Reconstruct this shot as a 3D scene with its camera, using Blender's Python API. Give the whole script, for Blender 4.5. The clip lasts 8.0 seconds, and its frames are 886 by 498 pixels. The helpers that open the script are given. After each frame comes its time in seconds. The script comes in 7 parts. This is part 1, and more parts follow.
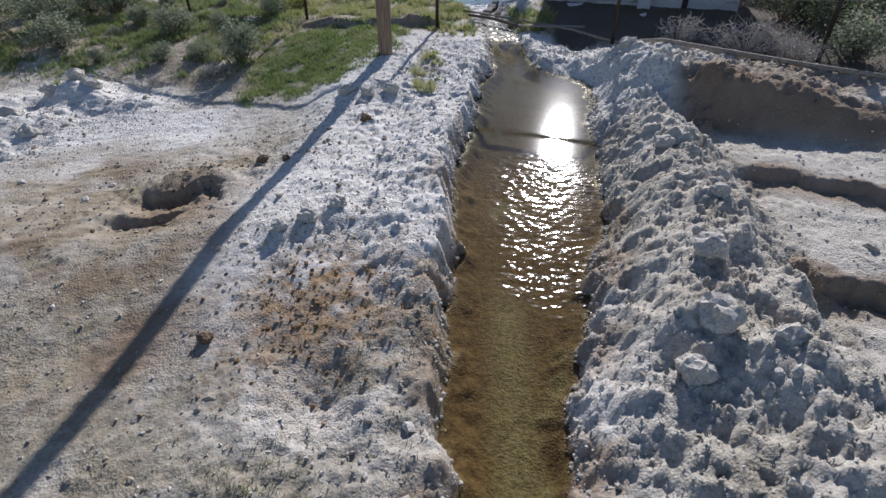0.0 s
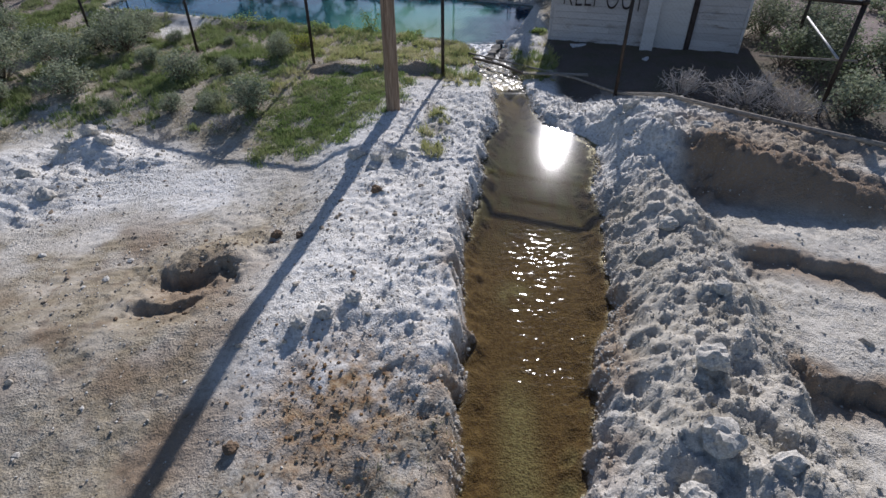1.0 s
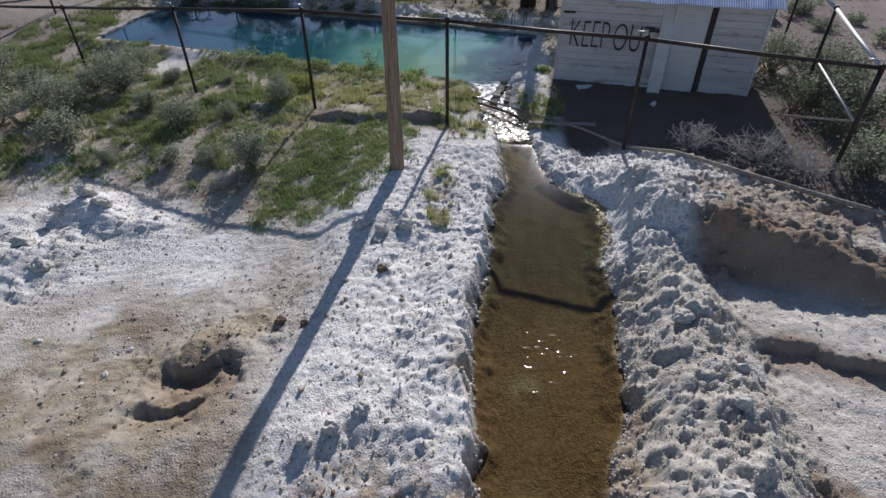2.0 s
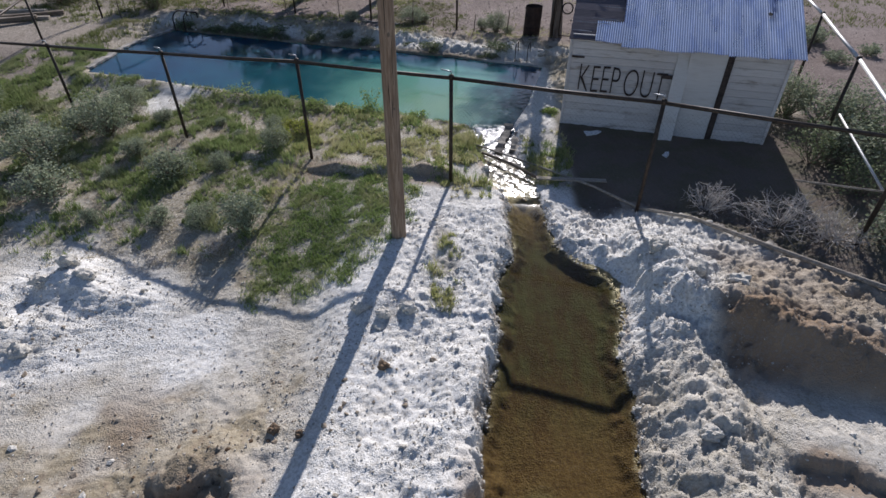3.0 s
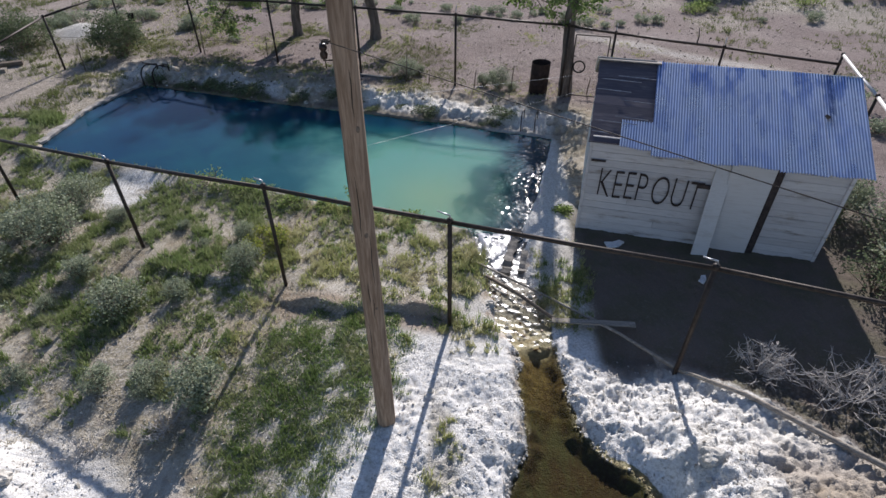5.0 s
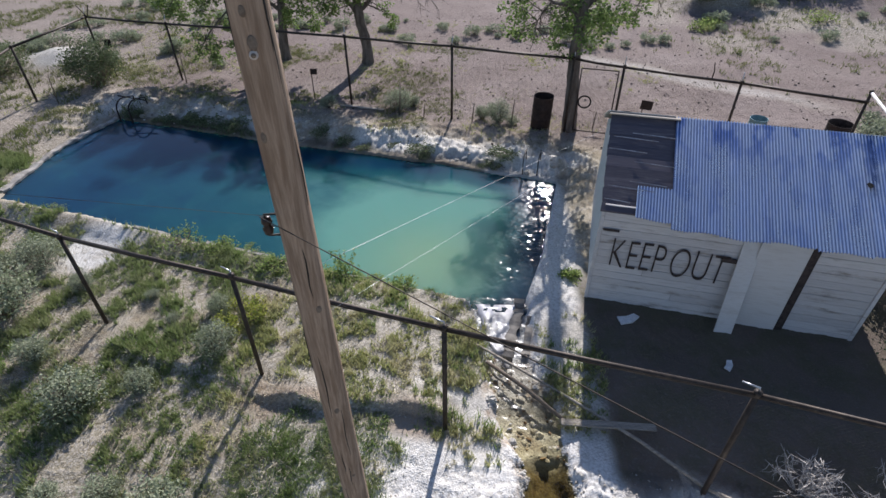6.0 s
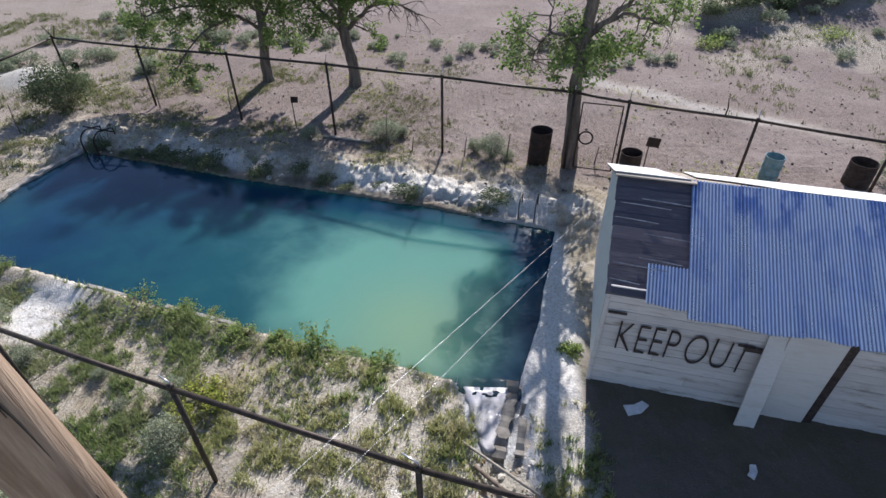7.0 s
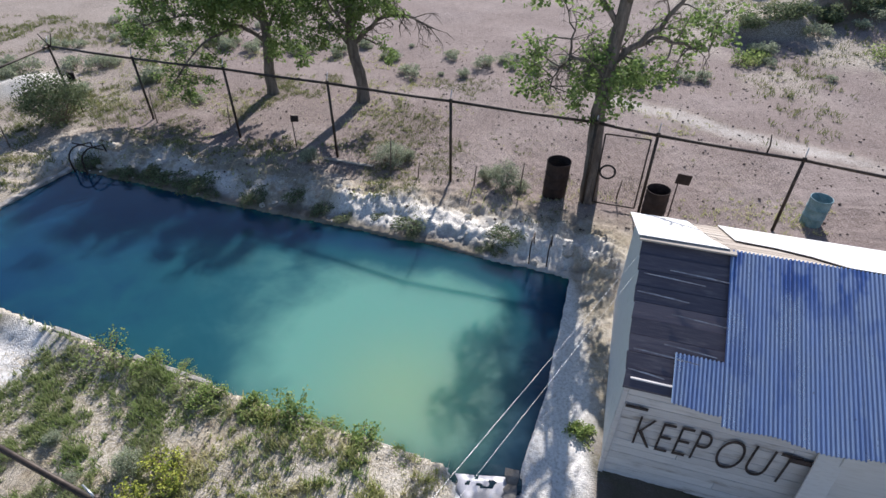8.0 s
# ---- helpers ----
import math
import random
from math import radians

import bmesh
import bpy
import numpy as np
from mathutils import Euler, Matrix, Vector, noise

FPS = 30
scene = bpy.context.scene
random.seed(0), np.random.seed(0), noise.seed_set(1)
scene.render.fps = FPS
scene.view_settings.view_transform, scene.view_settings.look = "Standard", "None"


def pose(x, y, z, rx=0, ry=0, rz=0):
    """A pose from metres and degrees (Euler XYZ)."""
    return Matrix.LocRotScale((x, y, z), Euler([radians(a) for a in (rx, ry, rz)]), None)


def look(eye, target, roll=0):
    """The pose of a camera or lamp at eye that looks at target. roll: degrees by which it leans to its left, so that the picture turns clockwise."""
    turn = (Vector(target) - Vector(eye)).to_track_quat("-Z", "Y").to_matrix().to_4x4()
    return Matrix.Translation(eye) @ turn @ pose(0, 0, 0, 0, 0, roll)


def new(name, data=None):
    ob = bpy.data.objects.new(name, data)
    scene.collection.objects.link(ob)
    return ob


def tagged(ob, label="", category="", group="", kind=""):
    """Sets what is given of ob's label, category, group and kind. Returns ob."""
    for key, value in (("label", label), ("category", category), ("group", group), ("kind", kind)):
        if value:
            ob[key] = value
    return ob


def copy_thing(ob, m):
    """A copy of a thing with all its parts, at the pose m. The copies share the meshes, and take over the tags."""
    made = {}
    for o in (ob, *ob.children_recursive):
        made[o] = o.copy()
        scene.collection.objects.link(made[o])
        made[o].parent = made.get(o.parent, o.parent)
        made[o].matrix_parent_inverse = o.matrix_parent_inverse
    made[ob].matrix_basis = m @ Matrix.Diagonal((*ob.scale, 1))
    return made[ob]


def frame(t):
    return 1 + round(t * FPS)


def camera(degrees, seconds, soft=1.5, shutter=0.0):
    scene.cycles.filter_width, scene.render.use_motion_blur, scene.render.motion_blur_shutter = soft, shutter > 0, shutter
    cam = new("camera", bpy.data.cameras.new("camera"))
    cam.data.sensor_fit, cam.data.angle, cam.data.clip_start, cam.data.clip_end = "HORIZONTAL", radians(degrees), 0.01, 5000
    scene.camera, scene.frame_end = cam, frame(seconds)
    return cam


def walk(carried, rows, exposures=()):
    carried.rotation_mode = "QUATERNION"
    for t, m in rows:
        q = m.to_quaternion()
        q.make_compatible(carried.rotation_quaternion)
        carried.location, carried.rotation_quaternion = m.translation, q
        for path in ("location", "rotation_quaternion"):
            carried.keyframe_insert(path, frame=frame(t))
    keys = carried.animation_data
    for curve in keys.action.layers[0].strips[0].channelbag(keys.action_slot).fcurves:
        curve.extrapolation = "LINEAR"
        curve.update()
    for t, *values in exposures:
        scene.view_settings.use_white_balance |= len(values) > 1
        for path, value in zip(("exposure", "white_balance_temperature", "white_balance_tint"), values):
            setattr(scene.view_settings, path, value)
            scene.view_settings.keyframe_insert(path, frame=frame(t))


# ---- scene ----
cam = camera(78.1, 8.0, soft=1.5)
PATH = [
    (0, (0.936, -0.518, 2.756), (0.865, 1.111, 1.599), 0.0),
    (0.5, (0.877, -0.365, 3.227), (0.807, 1.259, 2.061), -0.05),
    (1, (0.791, -0.093, 3.708), (0.722, 1.525, 2.535), -0.05),
    (1.5, (0.71, 0.285, 4.149), (0.644, 1.896, 2.967), -0.05),
    (3, (0.48, 1.918, 5.22), (0.426, 3.52, 4.024), 0.1),
    (3.5, (0.431, 2.584, 5.542), (0.381, 4.182, 4.34), 0.25),
    (4, (0.403, 3.308, 5.849), (0.356, 4.9, 4.639), 0.25),
    (4.5, (0.398, 4.063, 6.083), (0.35, 5.653, 4.87), 0.1),
    (6, (0.427, 6.513, 6.742), (0.382, 8.096, 5.52), -0.3),
    (6.5, (0.516, 7.346, 6.943), (0.471, 8.926, 5.716), -0.4),
    (7, (0.639, 8.185, 7.035), (0.596, 9.761, 5.805), -0.25),
    (7.5, (0.8, 8.998, 7.1), (0.745, 10.57, 5.864), -0.3),
    (7.8, (0.891, 9.403, 7.079), (0.801, 10.974, 5.844), -0.4),
    (8, (0.94, 9.675, 7.094), (0.825, 11.242, 5.857), -0.2),
]
walk(cam, [(t, look(eye, target, roll)) for t, eye, target, roll in PATH], [(0, 0.03, 6000, 16), (1.5, -0.05, 6000, 16), (3, 0.10, 6100, 16), (6, 0.47, 6120, 16), (8, 0.78, 6120, 16)])

# ---- sun and sky ----
SUN_UP, SUN_EAST = 31.3, 10.8
world = bpy.data.worlds.new("sky")
scene.world = world
world.use_nodes = True
wt = world.node_tree
sky = wt.nodes.new("ShaderNodeTexSky")
sky.sky_type = "NISHITA"
sky.sun_disc = False
sky.sun_elevation = radians(SUN_UP)
sky.sun_rotation = radians(SUN_EAST)
sky.altitude = 1500
wt.links.new(sky.outputs[0], wt.nodes["Background"].inputs[0])
wt.nodes["Background"].inputs[1].default_value = 0.09
sun_data = bpy.data.lights.new("sun", "SUN")
sun_data.energy, sun_data.angle, sun_data.color = 5.0, radians(0.53), (1.0, 0.95, 0.87)
sun = new("sun", sun_data)
az, el = radians(SUN_EAST), radians(SUN_UP)
SUN_DIR = Vector((math.sin(az) * math.cos(el), math.cos(az) * math.cos(el), math.sin(el)))
sun.matrix_world = look(SUN_DIR * 60, (0, 0, 0))


# ---- node helper ----
class Nodes:
    def __init__(self, name, rough=0.9, metal=0.0, spec=0.3):
        self.mat = bpy.data.materials.new(name)
        self.mat.use_nodes = True
        self.t = self.mat.node_tree
        self.b = self.t.nodes["Principled BSDF"]
        self.set("Roughness", rough)
        self.set("Metallic", metal)
        self.set("Specular IOR Level", spec)

    def set(self, key, v):
        self.put(self.b.inputs[key], v)

    def put(self, sock, v):
        if isinstance(v, bpy.types.NodeSocket):
            self.t.links.new(v, sock)
        else:
            if isinstance(v, tuple) and len(v) == 3 and sock.type == "RGBA":
                v = (*v, 1)
            sock.default_value = v

    def pos(self, sx=1, sy=1, sz=1, local=True):
        n = self.t.nodes.new("ShaderNodeTexCoord")
        m = self.t.nodes.new("ShaderNodeMapping")
        m.inputs["Scale"].default_value = (sx, sy, sz)
        self.t.links.new(n.outputs["Object"], m.inputs[0])
        return m.outputs[0]

    def noise(self, scale, detail=4, rough=0.55, at=None, dist=0.0):
        n = self.t.nodes.new("ShaderNodeTexNoise")
        self.t.links.new(at or self.pos(), n.inputs["Vector"])
        n.inputs["Scale"].default_value, n.inputs["Detail"].default_value = scale, detail
        n.inputs["Roughness"].default_value, n.inputs["Distortion"].default_value = rough, dist
        return n.outputs[0]

    def cells(self, scale, at=None, feature="F1"):
        n = self.t.nodes.new("ShaderNodeTexVoronoi")
        n.feature = feature
        self.t.links.new(at or self.pos(), n.inputs["Vector"])
        n.inputs["Scale"].default_value = scale
        return n.outputs[0]

    def ramp(self, f, lo, hi, a=0.0, b=1.0):
        n = self.t.nodes.new("ShaderNodeMapRange")
        self.put(n.inputs[0], f)
        for i, v in enumerate((lo, hi, a, b)):
            n.inputs[i + 1].default_value = v
        n.interpolation_type = "SMOOTHSTEP"
        return n.outputs[0]

    def mix(self, f, a, b, mode="MIX"):
        n = self.t.nodes.new("ShaderNodeMix")
        n.data_type, n.blend_type = "RGBA", mode
        self.put(n.inputs[0], f)
        self.put(n.inputs[6], a)
        self.put(n.inputs[7], b)
        return n.outputs[2]

    def math(self, op, a, b=0.0):
        n = self.t.nodes.new("ShaderNodeMath")
        n.operation = op
        self.put(n.inputs[0], a)
        self.put(n.inputs[1], b)
        return n.outputs[0]

    def attr(self, name):
        n = self.t.nodes.new("ShaderNodeAttribute")
        n.attribute_name = name
        s = self.t.nodes.new("ShaderNodeSeparateColor")
        self.t.links.new(n.outputs["Color"], s.inputs[0])
        return s.outputs

    def axis(self, i):
        n = self.t.nodes.new("ShaderNodeTexCoord")
        s = self.t.nodes.new("ShaderNodeSeparateXYZ")
        self.t.links.new(n.outputs["Object"], s.inputs[0])
        return s.outputs[i]

    def island(self):
        return self.t.nodes.new("ShaderNodeNewGeometry").outputs["Random Per Island"]

    def each(self):
        return self.t.nodes.new("ShaderNodeObjectInfo").outputs["Random"]

    def bump(self, h, strength=0.4, dist=0.02):
        n = self.t.nodes.new("ShaderNodeBump")
        self.put(n.inputs["Strength"], strength)
        n.inputs["Distance"].default_value = dist
        self.put(n.inputs["Height"], h)
        self.put(self.b.inputs["Normal"], n.outputs[0])
        return n.outputs[0]

    def color(self, v):
        self.set("Base Color", v)
        return self


def plain(name, a, b, scale=8, rough=0.8, metal=0.0, bump=0.3, dist=0.01, stretch=(1, 1, 1), spec=0.3, fine=60):
    """A surface of two mottled tones with fine grain."""
    n = Nodes(name, rough, metal, spec)
    at = n.pos(*stretch)
    big = n.noise(scale, 5, 0.6, at)
    small = n.noise(fine, 3, 0.6, at)
    c = n.mix(n.ramp(big, 0.32, 0.68), a, b)
    n.color(n.mix(n.ramp(small, 0.3, 0.75, 0, 0.35), c, tuple(v * 0.55 for v in a)))
    n.bump(n.math("ADD", big, n.math("MULTIPLY", small, 0.5)), bump, dist)
    return n.mat


# ---- materials ----
def ground_material():
    n = Nodes("ground_soil", 0.95, 0, 0.15)
    m1, m2 = n.attr("soil"), n.attr("wet")
    fine, mid, big = n.noise(90, 4, 0.65), n.noise(22, 5, 0.65), n.noise(2.2, 5, 0.6)
    huge = n.noise(0.35, 4, 0.6)
    tan = n.mix(n.ramp(mid, 0.3, 0.7), (0.26, 0.218, 0.142), (0.44, 0.385, 0.28))
    tan = n.mix(n.ramp(big, 0.4, 0.7, 0, 0.6), tan, (0.66, 0.605, 0.515))
    tan = n.mix(n.ramp(n.noise(5.5, 5, 0.7), 0.52, 0.66, 0, 0.7), tan, (0.20, 0.150, 0.105))
    white = n.mix(n.ramp(mid, 0.28, 0.6), (0.54, 0.51, 0.455), (0.88, 0.865, 0.82))
    white = n.mix(n.ramp(big, 0.5, 0.75, 0, 0.35), white, (0.47, 0.42, 0.33))
    damp = n.attr("damp")
    drab = n.mix(n.ramp(mid, 0.3, 0.68), (0.20, 0.175, 0.13), (0.45, 0.42, 0.345))
    drab = n.mix(n.ramp(n.noise(9, 4, 0.65), 0.5, 0.7, 0, 0.6), drab, (0.17, 0.165, 0.10))
    white = n.mix(damp[1], white, drab)
    brown = n.mix(n.ramp(mid, 0.3, 0.7), (0.17, 0.105, 0.062), (0.34, 0.25, 0.165))
    gravel = n.mix(n.ramp(mid, 0.3, 0.7), (0.175, 0.132, 0.118), (0.305, 0.245, 0.222))
    gravel = n.mix(n.ramp(huge, 0.42, 0.66, 0, 0.6), gravel, (0.335, 0.28, 0.258))
    c = n.mix(n.math("MULTIPLY", m1[0], n.ramp(n.math("ADD", big, n.math("MULTIPLY", m1[0], 0.5)), 0.35, 0.75)), tan, white)
    c = n.mix(n.math("MULTIPLY", m1[1], n.ramp(mid, 0.2, 0.6, 0.35, 1)), c, brown)
    gravel = n.mix(n.ramp(n.noise(7, 5, 0.7), 0.48, 0.66, 0, 0.6), gravel, (0.155, 0.125, 0.108))
    pebble = n.noise(38, 3, 0.7)
    gravel = n.mix(n.ramp(pebble, 0.56, 0.66, 0, 0.75), gravel, (0.10, 0.08, 0.07))
    gravel = n.mix(n.ramp(pebble, 0.42, 0.32, 0, 0.5), gravel, (0.50, 0.45, 0.40))
    c = n.mix(m1[2], c, gravel)
    # dark tones over the shed's shaded soil; undercut shade painted on the far bank
    c = n.mix(n.math("MULTIPLY", n.attr("dark_ground")[0], n.ramp(mid, 0.25, 0.6, 0.6, 1)), c, n.mix(n.ramp(n.noise(1.6, 5, 0.65), 0.42, 0.6, 0, 0.75), n.mix(n.ramp(mid, 0.3, 0.7), (0.06, 0.050, 0.043), (0.17, 0.135, 0.11)), n.mix(n.ramp(mid, 0.35, 0.65), (0.05, 0.055, 0.03), (0.115, 0.11, 0.065))))
    green = n.mix(n.ramp(mid, 0.35, 0.62), (0.19, 0.175, 0.10), n.mix(n.ramp(n.noise(60, 3), 0.35, 0.65), (0.42, 0.37, 0.30), (0.72, 0.66, 0.58)))
    c = n.mix(n.math("MULTIPLY", m2[2], n.ramp(mid, 0.3, 0.6, 0.3, 0.95)), c, green)
    orange = n.mix(n.ramp(mid, 0.35, 0.7), (0.30, 0.17, 0.075), (0.52, 0.40, 0.25))
    c = n.mix(n.math("MULTIPLY", m2[0], n.ramp(n.noise(6, 4), 0.35, 0.65)), c, orange)
    bed = n.mix(n.ramp(n.noise(2.6, 5, 0.65, n.pos(1.7, 0.6, 1)), 0.38, 0.62), (0.045, 0.029, 0.010), (0.055, 0.062, 0.024))
    bed = n.mix(n.ramp(mid, 0.48, 0.72, 0, 0.7), bed, (0.115, 0.108, 0.045))
    warm = n.mix(n.ramp(mid, 0.35, 0.65), (0.095, 0.056, 0.022), (0.18, 0.122, 0.055))
    bed = n.mix(n.ramp(n.axis(1), 7.2, 5.2, 0, 0.9), bed, warm)
    bed = n.mix(n.ramp(n.axis(1), 9.2, 10.3, 0, 0.7), bed, n.mix(n.ramp(mid, 0.35, 0.65), (0.085, 0.055, 0.014), (0.20, 0.15, 0.05)))
    bed = n.mix(n.math("MULTIPLY", n.attr("dark_ground")[1], n.ramp(mid, 0.3, 0.6, 0.25, 0.85)), bed, (0.25, 0.235, 0.14))
    bed = n.mix(n.attr("dark_ground")[2], bed, n.mix(n.ramp(big, 0.35, 0.65), (0.52, 0.53, 0.53), (0.74, 0.76, 0.78)))
    c = n.mix(m2[1], c, bed)
    c = n.mix(n.ramp(fine, 0.35, 0.7, 0.25, 0), c, (0.12, 0.10, 0.08))
    n.color(c)
    n.set("Roughness", n.math("SUBTRACT", 0.95, n.math("MULTIPLY", damp[0], 0.72)))
    n.set("Specular IOR Level", n.math("ADD", 0.15, n.math("MULTIPLY", damp[0], 0.8)))
    h = n.math("ADD", n.math("MULTIPLY", fine, 0.35), n.math("ADD", mid, n.math("MULTIPLY", n.cells(45), 0.4)))
    n.bump(h, n.ramp(n.noise(0.9, 4, 0.65), 0.36, 0.62, 0.35, 1.0), 0.024)
    return n.mat


def clod_material(name, a, b, dark):
    n = Nodes(name, 0.95, 0, 0.15)
    c = n.mix(n.ramp(n.island(), 0.0, 1.0), a, b)
    f = n.noise(55, 4, 0.65)
    n.color(n.mix(n.ramp(f, 0.35, 0.7, 0.6, 0), c, dark))
    n.bump(f, 0.6, 0.015)
    return n.mat


def leaf_material(name, a, b, c, through_light=0.32):
    n = Nodes(name, 0.75, 0, 0.10)
    r = n.island()
    col = n.mix(n.ramp(r, 0.0, 0.6), a, b)
    col = n.mix(n.ramp(n.noise(1.3, 3), 0.45, 0.7, 0, 0.8), col, c)
    n.color(col)
    tr = n.t.nodes.new("ShaderNodeBsdfTranslucent")
    n.t.links.new(col, tr.inputs[0])
    mx = n.t.nodes.new("ShaderNodeMixShader")
    mx.inputs[0].default_value = through_light
    out = n.t.nodes["Material Output"]
    n.t.links.new(n.b.outputs[0], mx.inputs[1])
    n.t.links.new(tr.outputs[0], mx.inputs[2])
    n.t.links.new(mx.outputs[0], out.inputs[0])
    return n.mat


def stream_material():
    """Clear shallow water: tinted see-through below, a mirror by Fresnel above."""
    n = Nodes("stream_water", 0.08)
    y = n.axis(1)
    riffle = n.math("MULTIPLY", n.ramp(y, 6.2, 5.6), n.ramp(y, 3.1, 3.7))
    rill = n.ramp(y, 10.35, 10.7)
    nb = n.t.nodes.new("ShaderNodeBump")
    n.put(nb.inputs["Strength"], n.math("ADD", n.math("MULTIPLY", n.math("ADD", riffle, rill), 0.10), 0.010))
    nb.inputs["Distance"].default_value = 0.02
    n.put(nb.inputs["Height"], n.noise(30, 2, 0.5, n.pos(0.6, 1.3, 1), 0.4))
    gl = n.t.nodes.new("ShaderNodeBsdfGlossy")
    n.put(gl.inputs["Roughness"], n.math("ADD", n.math("ADD", 0.065, n.math("MULTIPLY", riffle, 0.025)), n.math("MULTIPLY", rill, 0.13)))
    n.t.links.new(nb.outputs[0], gl.inputs["Normal"])
    tp = n.t.nodes.new("ShaderNodeBsdfTransparent")
    n.put(tp.inputs[0], n.mix(n.ramp(y, 10.7, 12.5), (0.81, 0.77, 0.55), (0.95, 0.96, 0.95)))
    fr = n.t.nodes.new("ShaderNodeFresnel")
    fr.inputs[0].default_value = 1.33
    n.t.links.new(nb.outputs[0], fr.inputs["Normal"])
    mx = n.t.nodes.new("ShaderNodeMixShader")
    n.t.links.new(fr.outputs[0], mx.inputs[0])
    n.t.links.new(tp.outputs[0], mx.inputs[1])
    n.t.links.new(gl.outputs[0], mx.inputs[2])
    n.t.links.new(mx.outputs[0], n.t.nodes["Material Output"].inputs[0])
    return n.mat


def pool_material():
    """Milky mineral water: deep blue to the west, pale turquoise over the shallows; painted shade darkens its east and
    north sides.
    """
    n = Nodes("pool_water", 0.055, 0, 0.5)
    n.set("IOR", 1.33)
    n.set("Subsurface Weight", 1.0)
    n.set("Subsurface Radius", (0.7, 0.95, 1.0))
    n.set("Subsurface Scale", 2.6)
    d = n.attr("depth")
    swirl = n.noise(0.45, 4, 0.55, None, 0.6)
    swirl2 = n.noise(1.1, 3, 0.5, None, 0.5)
    f = n.math("ADD", d[0], n.math("MULTIPLY", n.math("SUBTRACT", swirl, 0.5), 0.5))
    f = n.math("ADD", f, n.math("MULTIPLY", n.math("SUBTRACT", swirl2, 0.5), 0.3))
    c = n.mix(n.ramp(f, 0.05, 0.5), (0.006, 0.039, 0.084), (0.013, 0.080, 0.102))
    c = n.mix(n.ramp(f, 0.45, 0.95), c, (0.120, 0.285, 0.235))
    c = n.mix(n.math("MULTIPLY", d[1], 0.7), c, (0.22, 0.33, 0.20))
    n.color(c)
    n.set("Roughness", n.math("ADD", 0.055, n.math("MULTIPLY", d[2], 0.02)))
    w = n.noise(11, 2, 0.5, n.pos(0.8, 1.5, 1), 0.3)
    n.bump(w, n.math("ADD", 0.003, n.math("MULTIPLY", d[2], 0.06)), 0.03)
    return n.mat


M = {}
M["ground"] = ground_material()
M["white_clod"] = clod_material("mineral_crust", (0.48, 0.44, 0.37), (0.78, 0.76, 0.70), (0.22, 0.19, 0.15))
M["brown_clod"] = clod_material("brown_clod", (0.13, 0.085, 0.05), (0.30, 0.22, 0.15), (0.07, 0.045, 0.03))
M["rust_clod"] = clod_material("rust_clod", (0.22, 0.13, 0.06), (0.46, 0.36, 0.24), (0.14, 0.08, 0.04))
M["gravel_clod"] = clod_material("gravel_stone", (0.10, 0.078, 0.068), (0.30, 0.25, 0.22), (0.05, 0.04, 0.035))
M["tan_clod"] = clod_material("tan_clod", (0.28, 0.225, 0.165), (0.54, 0.48, 0.39), (0.17, 0.135, 0.10))
M["stream"] = stream_material()
M["pool"] = pool_material()
M["weed"] = leaf_material("weed_leaves", (0.15, 0.22, 0.06), (0.28, 0.35, 0.12), (0.34, 0.37, 0.16), 0.5)
M["olive_grass"] = leaf_material("olive_grass", (0.12, 0.15, 0.05), (0.20, 0.22, 0.09), (0.26, 0.25, 0.13))
M["straw"] = leaf_material("dry_straw", (0.40, 0.35, 0.25), (0.60, 0.54, 0.42), (0.48, 0.42, 0.31), 0.2)
M["lawn"] = leaf_material("lawn_grass", (0.13, 0.20, 0.06), (0.24, 0.31, 0.115), (0.31, 0.33, 0.16), 0.42)
M["dry_grass"] = leaf_material("meadow_grass", (0.25, 0.30, 0.10), (0.44, 0.44, 0.20), (0.54, 0.49, 0.32), 0.42)
M["west_grass"] = leaf_material("west_grass", (0.15, 0.20, 0.075), (0.28, 0.33, 0.14), (0.37, 0.38, 0.22), 0.4)
M["sage"] = leaf_material("sage_leaves", (0.20, 0.24, 0.155), (0.37, 0.40, 0.28), (0.26, 0.31, 0.17))
M["green_bush"] = leaf_material("green_leaves", (0.08, 0.11, 0.055), (0.17, 0.205, 0.11), (0.13, 0.16, 0.08))
M["yellow"] = leaf_material("yellow_flowers", (0.22, 0.28, 0.06), (0.38, 0.40, 0.08), (0.20, 0.27, 0.07))
M["tree_leaf"] = leaf_material("cottonwood_leaves", (0.10, 0.155, 0.05), (0.22, 0.30, 0.10), (0.16, 0.23, 0.08), 0.45)
M["twig"] = plain("dead_twigs", (0.42, 0.38, 0.34), (0.62, 0.58, 0.53), 20)
M["stem"] = plain("woody_stems", (0.12, 0.09, 0.065), (0.22, 0.18, 0.14), 20)
M["bark"] = plain("grey_bark", (0.10, 0.08, 0.065), (0.22, 0.185, 0.155), 9, 0.95, 0, 0.9, 0.03, (1, 1, 0.25))
M["pole_wood"] = plain("weathered_pole", (0.21, 0.145, 0.098), (0.38, 0.285, 0.205), 5, 0.85, 0, 0.6, 0.012, (6, 6, 0.35), 0.25, 16)
M["old_wood"] = plain("grey_timber", (0.23, 0.20, 0.165), (0.42, 0.375, 0.31), 4, 0.9, 0, 0.5, 0.01, (0.5, 6, 6), 0.2, 20)
M["steel"] = plain("dark_pipe_steel", (0.035, 0.028, 0.024), (0.075, 0.058, 0.045), 12, 0.55, 0.4, 0.2, 0.004)
M["galv"] = plain("galvanised_steel", (0.42, 0.43, 0.44), (0.58, 0.59, 0.60), 14, 0.42, 0.75, 0.15, 0.004)
